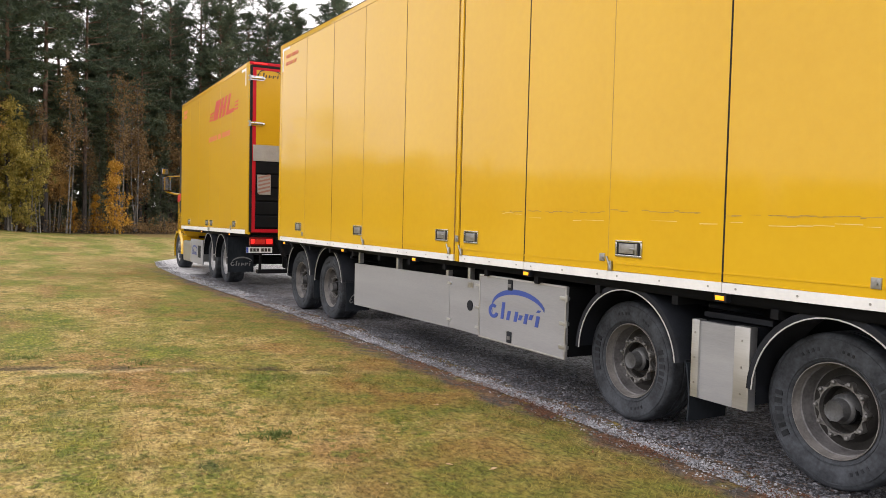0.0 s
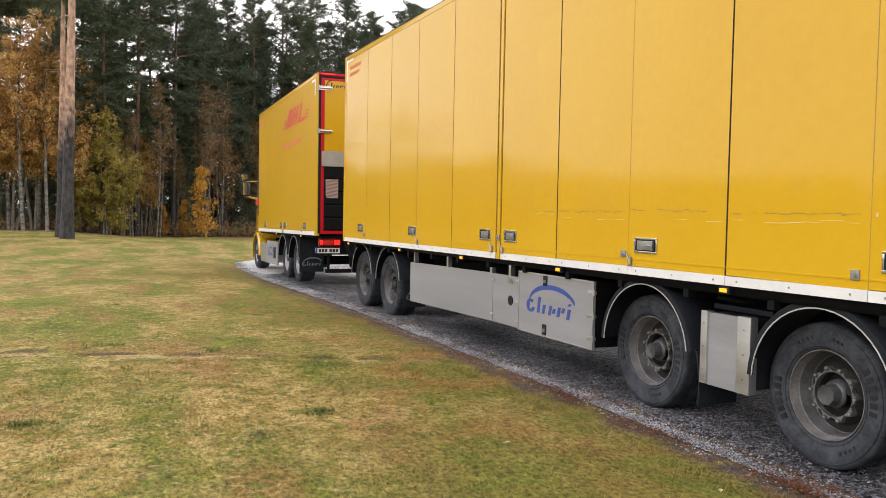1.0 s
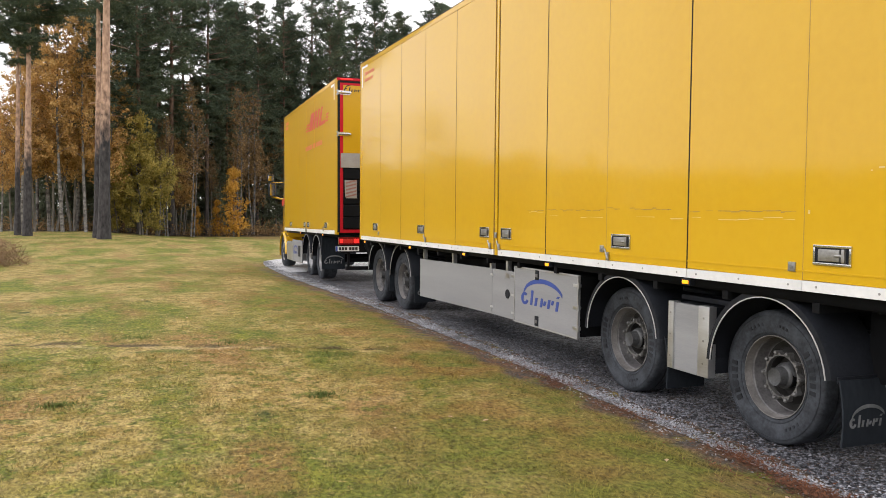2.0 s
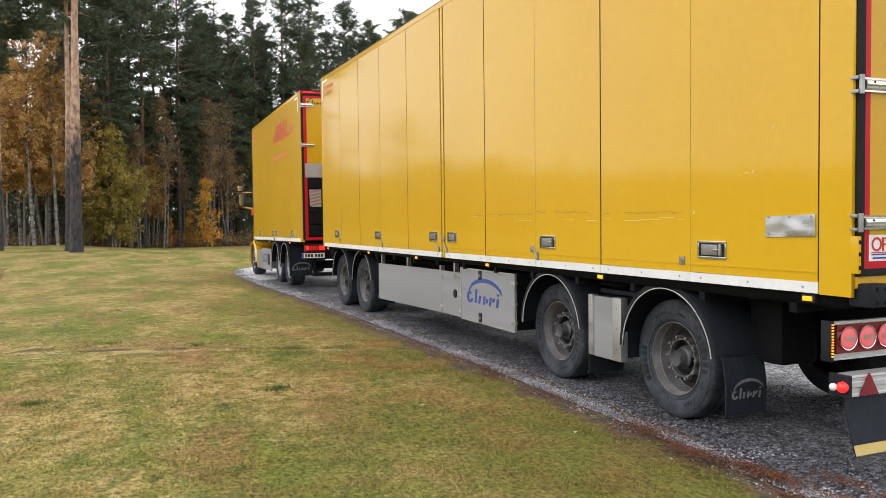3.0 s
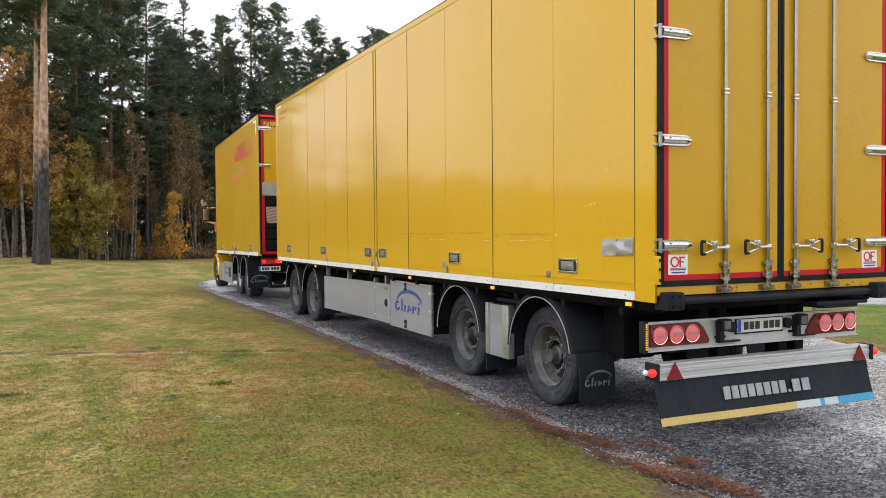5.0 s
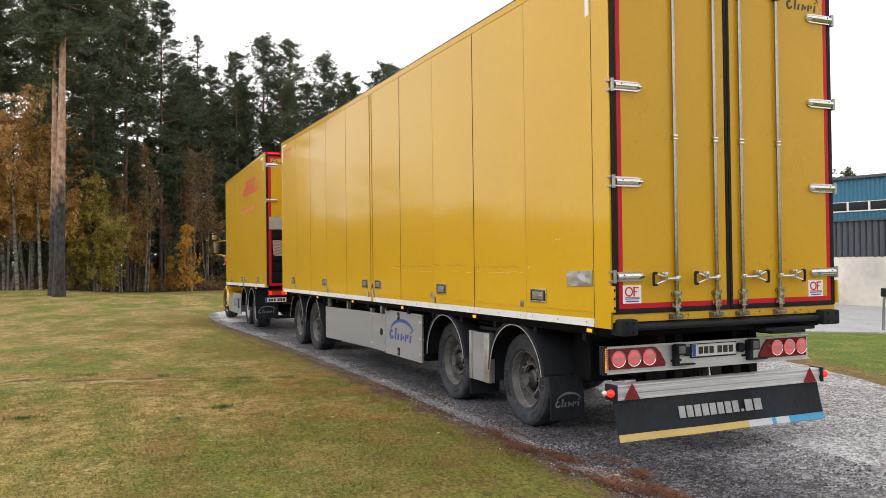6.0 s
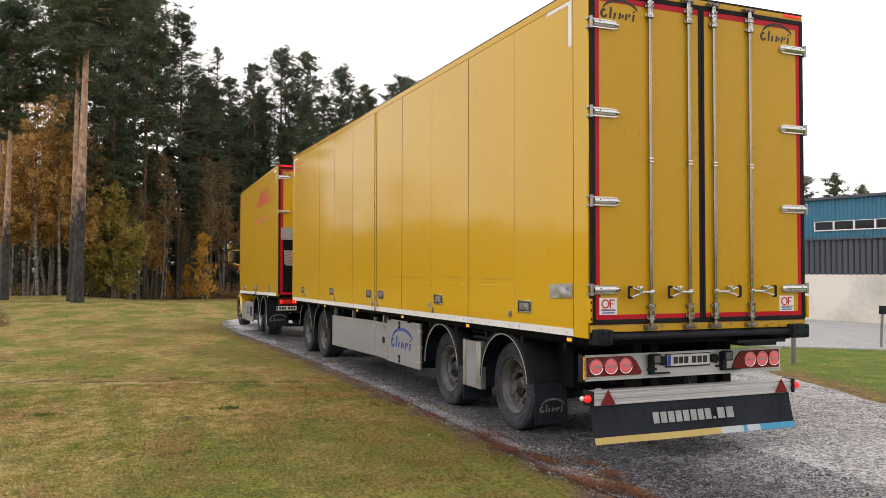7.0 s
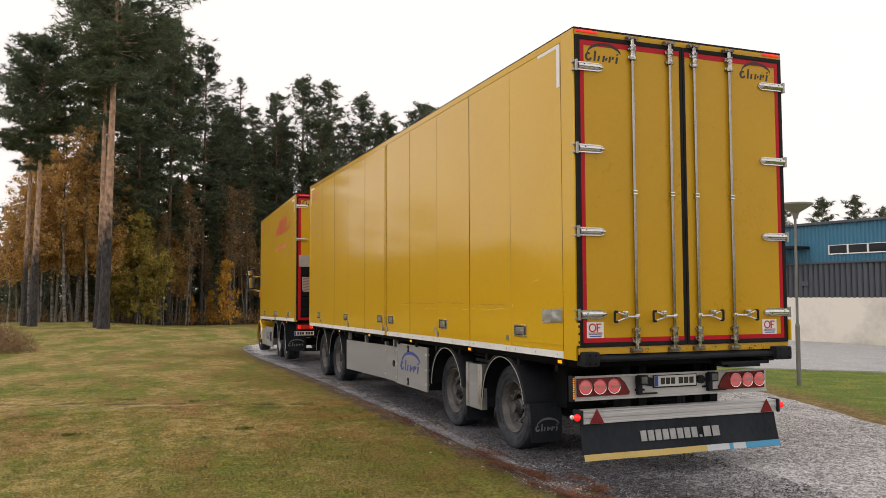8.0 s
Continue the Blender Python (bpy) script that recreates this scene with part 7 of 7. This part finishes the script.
def birch(seed, height, spread, leaves, bark, name, label, density=1.0, crown_from=0.3, stems=1, size=0.09, lean=0.10, girth=0.0085, cone=False):
    """A slender broadleaf tree: one or more thin stems, fine upright limbs, small leaves in loose tufts along hanging twigs."""
    rng = np.random.default_rng(seed)
    t = thing(name, Matrix(), label, "tree", "broadleaf trees at the forest edge")
    bm = B()
    centres, rad = [], []
    for k in range(stems):
        a = rng.uniform(0, 6.28)
        tilt = (lean * math.cos(a) * k, lean * math.sin(a) * k)
        wob = rng.uniform(-0.3, 0.3, 2)
        h = height * (1 - 0.16 * k)

        def trunk_at(z, tilt=tilt, wob=wob, h=h, k=k):
            u = max(0, z) / h
            return (0.22 * k + tilt[0] * z + wob[0] * math.sin(3 * u), tilt[1] * z + wob[1] * math.sin(3.4 * u))
        zs = np.linspace(-0.1, h, 10)
        tapered(bm, [(*trunk_at(z), z) for z in zs], [(girth * height) * (1 - 0.9 * max(0, z / h)) + 0.006 for z in zs], 7)
        levels = np.sort(rng.uniform(h * crown_from, h * 0.98, int(h * 2.6)))

        def reach(z, h=h):
            u = (z / h - crown_from) / (1 - crown_from)
            if cone:
                return spread * (1.05 - u) ** 0.8
            return spread * (0.35 + 0.75 * math.sin(math.pi * min(1, 0.15 + 0.8 * u)))
        for pts in limb_set(rng, trunk_at, levels, reach, lambda z: (0.25 if cone else 0.55) * reach(z), 2, 0.05):
            tapered(bm, pts[::2], [0.016, 0.010, 0.004], 3)
            for _ in range(5):
                u = rng.uniform(0.2, 1.05)
                j = min(3, int(u * 4))
                f = u * 4 - j
                p = np.array(pts[j]) * (1 - f) + np.array(pts[j + 1]) * f + rng.normal(0, 0.10, 3)
                p[2] -= rng.exponential(0.22)
                centres.append(p)
                rad.append(rng.uniform(0.05, 0.17))
    part("trunk", bm, bark, t)
    v = leaf_sprays(centres, rad, max(3, int(11 * density)), rng, size)
    me = pieces("crown", v, [(0, 1, 2), (0, 2, 3)], leaves, "", "")
    part("crown", me, None, t)
    return t


def place_copies(proto, spots):
    """The first spot takes the built tree, the others take copies."""
    for i, (x, y, turn, s) in enumerate(spots):
        m = Matrix.Translation((x, y, ground_z(x, y) - 0.05)) @ Matrix.Rotation(radians(turn), 4, "Z")
        if i == 0:
            ob = proto
        else:
            ob = copy_thing(proto, m)
        ob.matrix_basis = m @ Matrix.Diagonal((s, s, s, 1))


rnd = random.Random(11)
T = lambda x, y, s=1.0: (x, y, rnd.uniform(0, 360), s)

# old pines that stand out on the lawn at the forest's near corner
place_copies(pine(1, 23.5, 14.2, 5.4, 0.4, 2.3, 0.30, (0.30, 0.04)), [(-6.6, 44.0, 0, 1.0), (-10.8, 49.5, 10, 0.77)])
place_copies(pine(2, 21.5, 13.6, 3.8, 0.4, 1.9, 0.22, (0.30, 0.04)), [(-7.0, 46.2, 5, 0.93), (-11.4, 50.5, 330, 0.74)])
# dense pines of the edge, whose crowns hang low
DENSE = "dense dark Scots pine with a low hanging crown"
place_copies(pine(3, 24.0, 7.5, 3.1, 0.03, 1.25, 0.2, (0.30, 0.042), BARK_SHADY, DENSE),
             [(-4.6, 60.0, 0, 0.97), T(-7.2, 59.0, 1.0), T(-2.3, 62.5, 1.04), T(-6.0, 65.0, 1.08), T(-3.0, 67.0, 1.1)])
# slender pines farther along, tops apart against the sky
SLIM = "slender Scots pine with a narrow tufted crown"
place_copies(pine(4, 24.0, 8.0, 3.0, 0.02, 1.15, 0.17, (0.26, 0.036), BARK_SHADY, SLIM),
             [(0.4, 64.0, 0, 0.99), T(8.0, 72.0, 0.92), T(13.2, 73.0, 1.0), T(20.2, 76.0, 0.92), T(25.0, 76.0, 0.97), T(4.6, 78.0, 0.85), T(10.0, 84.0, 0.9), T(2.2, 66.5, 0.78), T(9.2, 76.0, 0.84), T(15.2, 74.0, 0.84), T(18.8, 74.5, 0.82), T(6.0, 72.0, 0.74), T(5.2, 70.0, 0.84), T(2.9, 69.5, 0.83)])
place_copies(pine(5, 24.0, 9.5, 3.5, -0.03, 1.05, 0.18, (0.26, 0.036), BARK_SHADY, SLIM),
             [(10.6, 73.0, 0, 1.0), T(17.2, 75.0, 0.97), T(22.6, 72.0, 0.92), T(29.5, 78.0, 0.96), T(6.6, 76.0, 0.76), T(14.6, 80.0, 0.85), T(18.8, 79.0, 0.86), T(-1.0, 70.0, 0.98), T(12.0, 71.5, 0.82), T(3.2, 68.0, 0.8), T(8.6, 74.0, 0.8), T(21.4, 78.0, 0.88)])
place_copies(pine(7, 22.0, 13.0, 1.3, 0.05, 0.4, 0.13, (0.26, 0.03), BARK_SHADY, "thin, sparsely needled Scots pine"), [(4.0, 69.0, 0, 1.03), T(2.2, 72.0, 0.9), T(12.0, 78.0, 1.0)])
spots = [T(x + rnd.uniform(-0.6, 0.6), y + rnd.uniform(-1, 1), s * rnd.uniform(0.92, 1.08)) for x, y, s in
         ((-9, 72, 0.85), (-4, 72, 1.1), (-0.5, 68, 0.9), (1.8, 70, 1.05), (3.0, 72, 1.2), (5.0, 74, 1.15), (6.2, 70, 0.7), (8.2, 74, 1.0), (9.4, 71, 0.8), (11.6, 75, 1.05), (13.8, 77, 1.1), (16, 74, 0.95), (18.2, 78, 1.1), (20.5, 78, 1.1), (24, 80, 1.2), (28, 82, 1.2), (32, 84, 1.2), (-7, 70, 0.9), (-2.2, 66, 0.7), (2.0, 66.5, 0.6), (15, 71.5, 0.7), (22, 75, 0.9), (-11, 66, 0.7), (-5, 68.5, 0.8), (7.0, 79, 1.1), (-13.2, 68, 0.5), (-9.6, 67, 0.66), (-12.0, 73, 0.7), (-8.2, 65.5, 0.6))]
place_copies(spruce(21, 15.0, 2.6), spots)
spots = [T(x + rnd.uniform(-1.5, 1.5), y + rnd.uniform(-2, 2), rnd.uniform(1.1, 1.45)) for x, y in
         ((-9, 86), (-6, 82), (-2, 80), (1, 86), (5.5, 86), (10.5, 88), (15, 88), (20, 88), (25, 90), (30, 92), (36, 90), (-4, 97), (8, 97), (16, 97), (26, 100), (33, 99))]
place_copies(spruce(22, 12.0, 2.3), spots)

# broadleaf trees along the edge
place_copies(birch(31, 15.0, 1.9, LEAF_ORANGE, BARK_BIRCH, "birch_tree", "slender white-stemmed birch with thin rust-orange autumn leaves", 1.8, 0.33, 1, 0.12, girth=0.0085),
             [(-9.45, 57.0, 0, 0.98), T(-8.05, 57.2, 0.95), T(-13.2, 58.0, 0.55), T(-11.9, 57.0, 0.8), T(-10.5, 60.0, 1.05), T(-7.2, 60.5, 0.92), T(-8.8, 61.0, 1.08), T(-12.6, 61.5, 0.65), T(-6.3, 62.0, 0.85), T(-11.6, 64.0, 1.0)])
place_copies(birch(37, 10.5, 1.5, LEAF_ORANGE, BARK_GREY, "birch_tree", "young birch with a loose crown of rust-orange leaves", 2.0, 0.40, 2, 0.115),
             [(-10.2, 59.0, 0, 1.0), T(-7.4, 58.6, 1.0), T(-12.7, 59.0, 0.85), T(-8.9, 59.4, 1.05), T(-11.2, 58.2, 0.95), T(-2.2, 63.0, 0.68), T(-1.4, 64.0, 0.6), T(-14.2, 59.0, 0.6)])
place_copies(birch(32, 8.6, 1.9, LEAF_GREEN, BARK_GREY, "birch_tree", "bushy young birch with yellow-green leaves", 2.6, 0.08, 3, 0.115), [(-4.6, 59.3, 0, 0.98), T(-3.5, 59.8, 0.86), T(-5.5, 62.0, 0.9), T(-6.0, 61.0, 0.66)])
place_copies(birch(33, 6.3, 1.25, LEAF_GOLD, BARK_GREY, "aspen_tree", "small golden-orange young aspen", 2.6, 0.10, 1, 0.10, cone=True), [(2.0, 60.0, 0, 1.02), T(0.95, 61.8, 0.55), T(-0.4, 62.5, 0.45)])
place_copies(birch(34, 11.5, 0.9, LEAF_BROWN, BARK_BIRCH, "birch_tree", "thin pale-stemmed birch with few brown leaves", 0.5, 0.45, 2, 0.10, 0.04, 0.005), [(-1.02, 61.0, 0, 1.0), T(2.65, 62.2, 1.0), T(-2.7, 59.6, 0.75), T(4.2, 65.0, 1.0)])
place_copies(birch(35, 8.5, 1.3, LEAF_BROWN, BARK_GREY, "rowan_tree", "young rowan with rust-brown leaves", 1.7, 0.35, 2, 0.11), [(-1.9, 63.5, 0, 0.85), T(2.4, 67.0, 0.9), T(-2.9, 64.0, 0.95), T(4.4, 67.0, 0.95), T(7.6, 71.0, 1.15), T(-5.2, 65.0, 1.1), T(10.6, 71.0, 1.1), T(14.2, 73.0, 1.1)])
spots = [T(rnd.uniform(-12, 16), rnd.uniform(63, 74), rnd.uniform(0.8, 1.3)) for _ in range(36)]
place_copies(birch(36, 9.0, 0.7, LEAF_BROWN, BARK_GREY, "sapling", "thin bare forest sapling", 0.7, 0.4, girth=0.006), spots)


def undergrowth():
    """Brown bilberry, brush and low twigs on the forest floor."""
    rng = np.random.default_rng(61)
    n = 2000
    x, y = rng.uniform(-24, 30, n), 61.0 + np.abs(rng.normal(0, 8, n))
    h = rng.uniform(0.15, 0.9, n) * np.where(rng.random(n) < 0.12, 1.8, 1.0)
    c = np.stack([x, y, h * 0.6 - np.where(x > -5.5, 0.38, 0.0)], -1)
    v = leaf_sprays(c, 0.22 + 0.2 * h, 20, rng, 0.11)
    pieces("undergrowth", v, [(0, 1, 2), (0, 2, 3)], LEAF_BROWN, "brown undergrowth and brush on the forest floor", "undergrowth")


undergrowth()


def brush_heap():
    rng = np.random.default_rng(71)
    n = 5200
    u = rng.normal(0, 1, (n, 3))
    u /= np.linalg.norm(u, axis=1, keepdims=True)
    p = u * np.array((1.9, 1.5, 1.0)) * rng.uniform(0.2, 1, n)[:, None] ** 0.5
    p[:, 2] = np.abs(p[:, 2])
    d = rng.normal(0, 1, (n, 3)) * (0.7, 0.7, 0.5) + (0, 0, 0.5)
    d /= np.linalg.norm(d, axis=1, keepdims=True)
    s = np.cross(d, rng.normal(0, 1, (n, 3)))
    s /= np.linalg.norm(s, axis=1, keepdims=True)
    ln = rng.uniform(0.15, 0.5, n)[:, None]
    v = np.stack([p - s * 0.007, p + s * 0.007, p + d * ln], 1) + np.array((-10.1, 25.3, ground_z(-10.1, 25.3) - 0.02))
    pieces("brush_heap", v, [(0, 1, 2)], BRUSH, "heap of dry brown brush and tall dead grass on the lawn", "brush")


brush_heap()


def far_woods():
    """Woods round the open ground, too far off to tell the trees apart."""
    rng = np.random.default_rng(81)
    def row(x0, y0, x1, y1, n, h0, h1, depth, per, length, width):
        cs, rs = [], []
        for _ in range(n):
            u = rng.uniform()
            x, y = x0 + (x1 - x0) * u + rng.normal(0, depth), y0 + (y1 - y0) * u + rng.normal(0, depth)
            h = rng.uniform(h0, h1)
            for k in range(12):
                z = h * (0.08 + 0.9 * k / 11)
                cs.append((x + rng.normal(0, 0.8 * (1.15 - k / 11) + 0.2), y + rng.normal(0, 0.8 * (1.15 - k / 11) + 0.2), z))
                rs.append(1.9 * (1.12 - k / 11))
        return needle_clumps(cs, rs, per, rng, length, width, 0.8)
    # rows at negative y are unseen, added to close the ring for reflections
    coarse, fine = (7, 1.5, 0.34), (40, 0.60, 0.14)
    v = np.concatenate([row(-60, 165, -180, 90, 240, 8.5, 11, 5, *coarse), row(-33, 87, -41, 80, 34, 6.5, 8.5, 2.5, *fine), row(-15, 79, -33, 87, 36, 4.5, 7.0, 2.0, *fine), row(-180, 90, -150, -60, 200, 7, 9, 6, *coarse),
                        row(-150, -60, -60, -150, 110, 9, 14, 6, *coarse), row(-60, -150, 120, -150, 160, 12, 18, 7, *coarse), row(120, -150, 150, 20, 110, 12, 17, 7, *coarse),
                        row(150, 20, 60, 130, 120, 8, 10.5, 6, *fine), row(60, 130, -42, 120, 190, 14, 19, 7, 10, 0.9, 0.2)])
    pieces("far_woods", v, [(0, 1, 2)], NEEDLES_DARK, "distant dark conifer woods round the open ground, partly unseen", "forest")


far_woods()
place_copies(pine(6, 15.5, 6.0, 2.2, 0.0, 1.0, 0.2, (0.3, 0.042)), [(45.4, 41.9, 0, 0.62), T(46.8, 39.9, 0.62), T(43.0, 43.6, 0.58), T(48.6, 39.0, 0.56), T(41.0, 45.0, 0.5)])


# ---- industrial hall beyond the yard ----
def build_hall():
    ax, ay = 19.06, 18.5
    ang = math.degrees(math.atan2(-0.983, 0.182))
    t = thing("industrial_hall", pose(ax, ay, 0, 0, 0, ang), "industrial hall, blue and dark grey cladding over concrete base", "building")
    # local x along the front, local y into the hall
    s0, s1 = -22.0, 16.0
    bm = B()
    cube(bm, s0, s1, 0.02, 24, -0.3, 1.72)
    part("concrete_base", bm, CONCRETE, t, "stained pale concrete base wall")
    bm = B()
    for s in (4.9, 8.9, -3.0):
        cube(bm, s - 0.008, s + 0.008, 0.008, 0.03, 0.0, 1.72)
    part("wall_joint", bm, GREY_STEEL, t)
    bm = B()
    cube(bm, s0, s1, 0.12, 24, 1.72, 3.02)
    part("wall_core", bm, GREY_STEEL, t)
    bm = B()
    cube(bm, s0, s1, -0.06, 0.12, 2.99, 3.05, 0.005)
    part("flashing", bm, GREY_STEEL, t, "dark sheet metal flashing")
    bm = B()
    cube(bm, s0, s1, 0.15, 24, 3.02, 4.52)
    part("upper_core", bm, BLUE_STEEL, t)
    board = B()
    prism(board, [(0.0, 0.0), (0.04, -0.05), (0.165, -0.05), (0.205, 0.0), (0.205, 0.05), (0.0, 0.05)], "z", 1.70, 2.99)
    bme = mesh_of("cladding_board", board, GREY_STEEL, 0)
    n = int((12 + 14) / 0.22)
    for i in range(n):
        ob = part("cladding_board", bme, None, t)
        ob.location = (-10 + i * 0.22, 0.07, 0)
    # blue ribs, left out where the window band runs
    bm = B()
    w0, w1 = 1.85, 9.6
    s = -12.0
    while s < 14:
        spans = ((3.05, 3.33), (3.69, 4.50)) if w0 - 0.05 < s + 0.05 < w1 + 0.05 else ((3.05, 4.50),)
        for a, b in spans:
            prism(bm, [(s, 0.15), (s + 0.03, 0.115), (s + 0.07, 0.115), (s + 0.10, 0.15)], "z", a, b)
        s += 0.155
    part("blue_ribbed_cladding", bm, BLUE_STEEL, t, "ribbed blue steel cladding", smooth=0)
    bm = B()
    cube(bm, s0 - 0.1, s1 + 0.1, 0.0, 24.2, 4.50, 4.60, 0.01)
    part("roof_edge", bm, GREY_STEEL, t, "dark roof edge")
    for i in range(10):
        a = w0 + i * 0.775
        bm = B()
        for x0, x1, z0, z1 in ((a, a + 0.775, 3.33, 3.37), (a, a + 0.775, 3.67, 3.69), (a, a + 0.032, 3.37, 3.67), (a + 0.743, a + 0.775, 3.37, 3.67)):
            cube(bm, x0, x1, 0.07, 0.16, z0, z1, 0.004)
        w = part("window", bm, WINFRAME, t, "white framed window in a long band")
        bm = B()
        cube(bm, a + 0.032, a + 0.743, 0.11, 0.12, 3.37, 3.67)
        part("pane", bm, GLASS, w)
    bm = B()
    cube(bm, -6.0, 1.05, -0.9, 0.15, 3.59, 3.69, 0.01)
    part("canopy", bm, BLACK, t, "dark flat canopy")
    bm = B()
    cube(bm, 0.72, 1.05, -0.04, 0.08, 2.16, 2.34, 0.01)
    part("vent_box", bm, GREY_STEEL, t)
    return t


build_hall()


# ---- lamp post and small post by the yard ----
def build_lamp():
    t = thing("street_lamp", pose(7.29, 5.95, 0.0), "grey lamp post with shallow dish head in the grass", "lamp post")
    bm = B()
    rod(bm, (0, 0, -0.3), (0, 0, 1.2), 0.044, 16)
    part("base_tube", bm, LAMPPOST, t)
    bm = B()
    rod(bm, (0, 0, 1.2), (0.02, 0, 3.46), 0.027, 14)
    rod(bm, (0, 0, 1.18), (0, 0, 1.24), 0.048, 16, 0.03)
    part("pole", bm, LAMPPOST, t)
    bm = B()
    lathe(bm, [(0.045, 3.36), (0.06, 3.44), (0.08, 3.48), (0.34, 3.635), (0.345, 3.665), (0.30, 3.675), (0.0, 3.69)], 32, Matrix.Translation((0.03, 0, 0)))
    part("dish_head", bm, pmat("grey_lamp_dish", (0.20, 0.20, 0.20), (0.32, 0.32, 0.315), 0.4, 0.55), t, "grey shallow dish lamp head")


build_lamp()


def build_post():
    t = thing("marker_post", pose(11.7, 7.57, 0.0, 0, 4, 0), "leaning grey post with a small dark box on top", "post")
    bm = B()
    rod(bm, (0, 0, -0.2), (0, 0, 0.85), 0.03, 10)
    part("post", bm, LAMPPOST, t)
    bm = B()
    cube(bm, -0.06, 0.30, -0.05, 0.05, 0.80, 1.0, 0.012)
    part("box", bm, BLACK, t, "small dark box")


build_post()
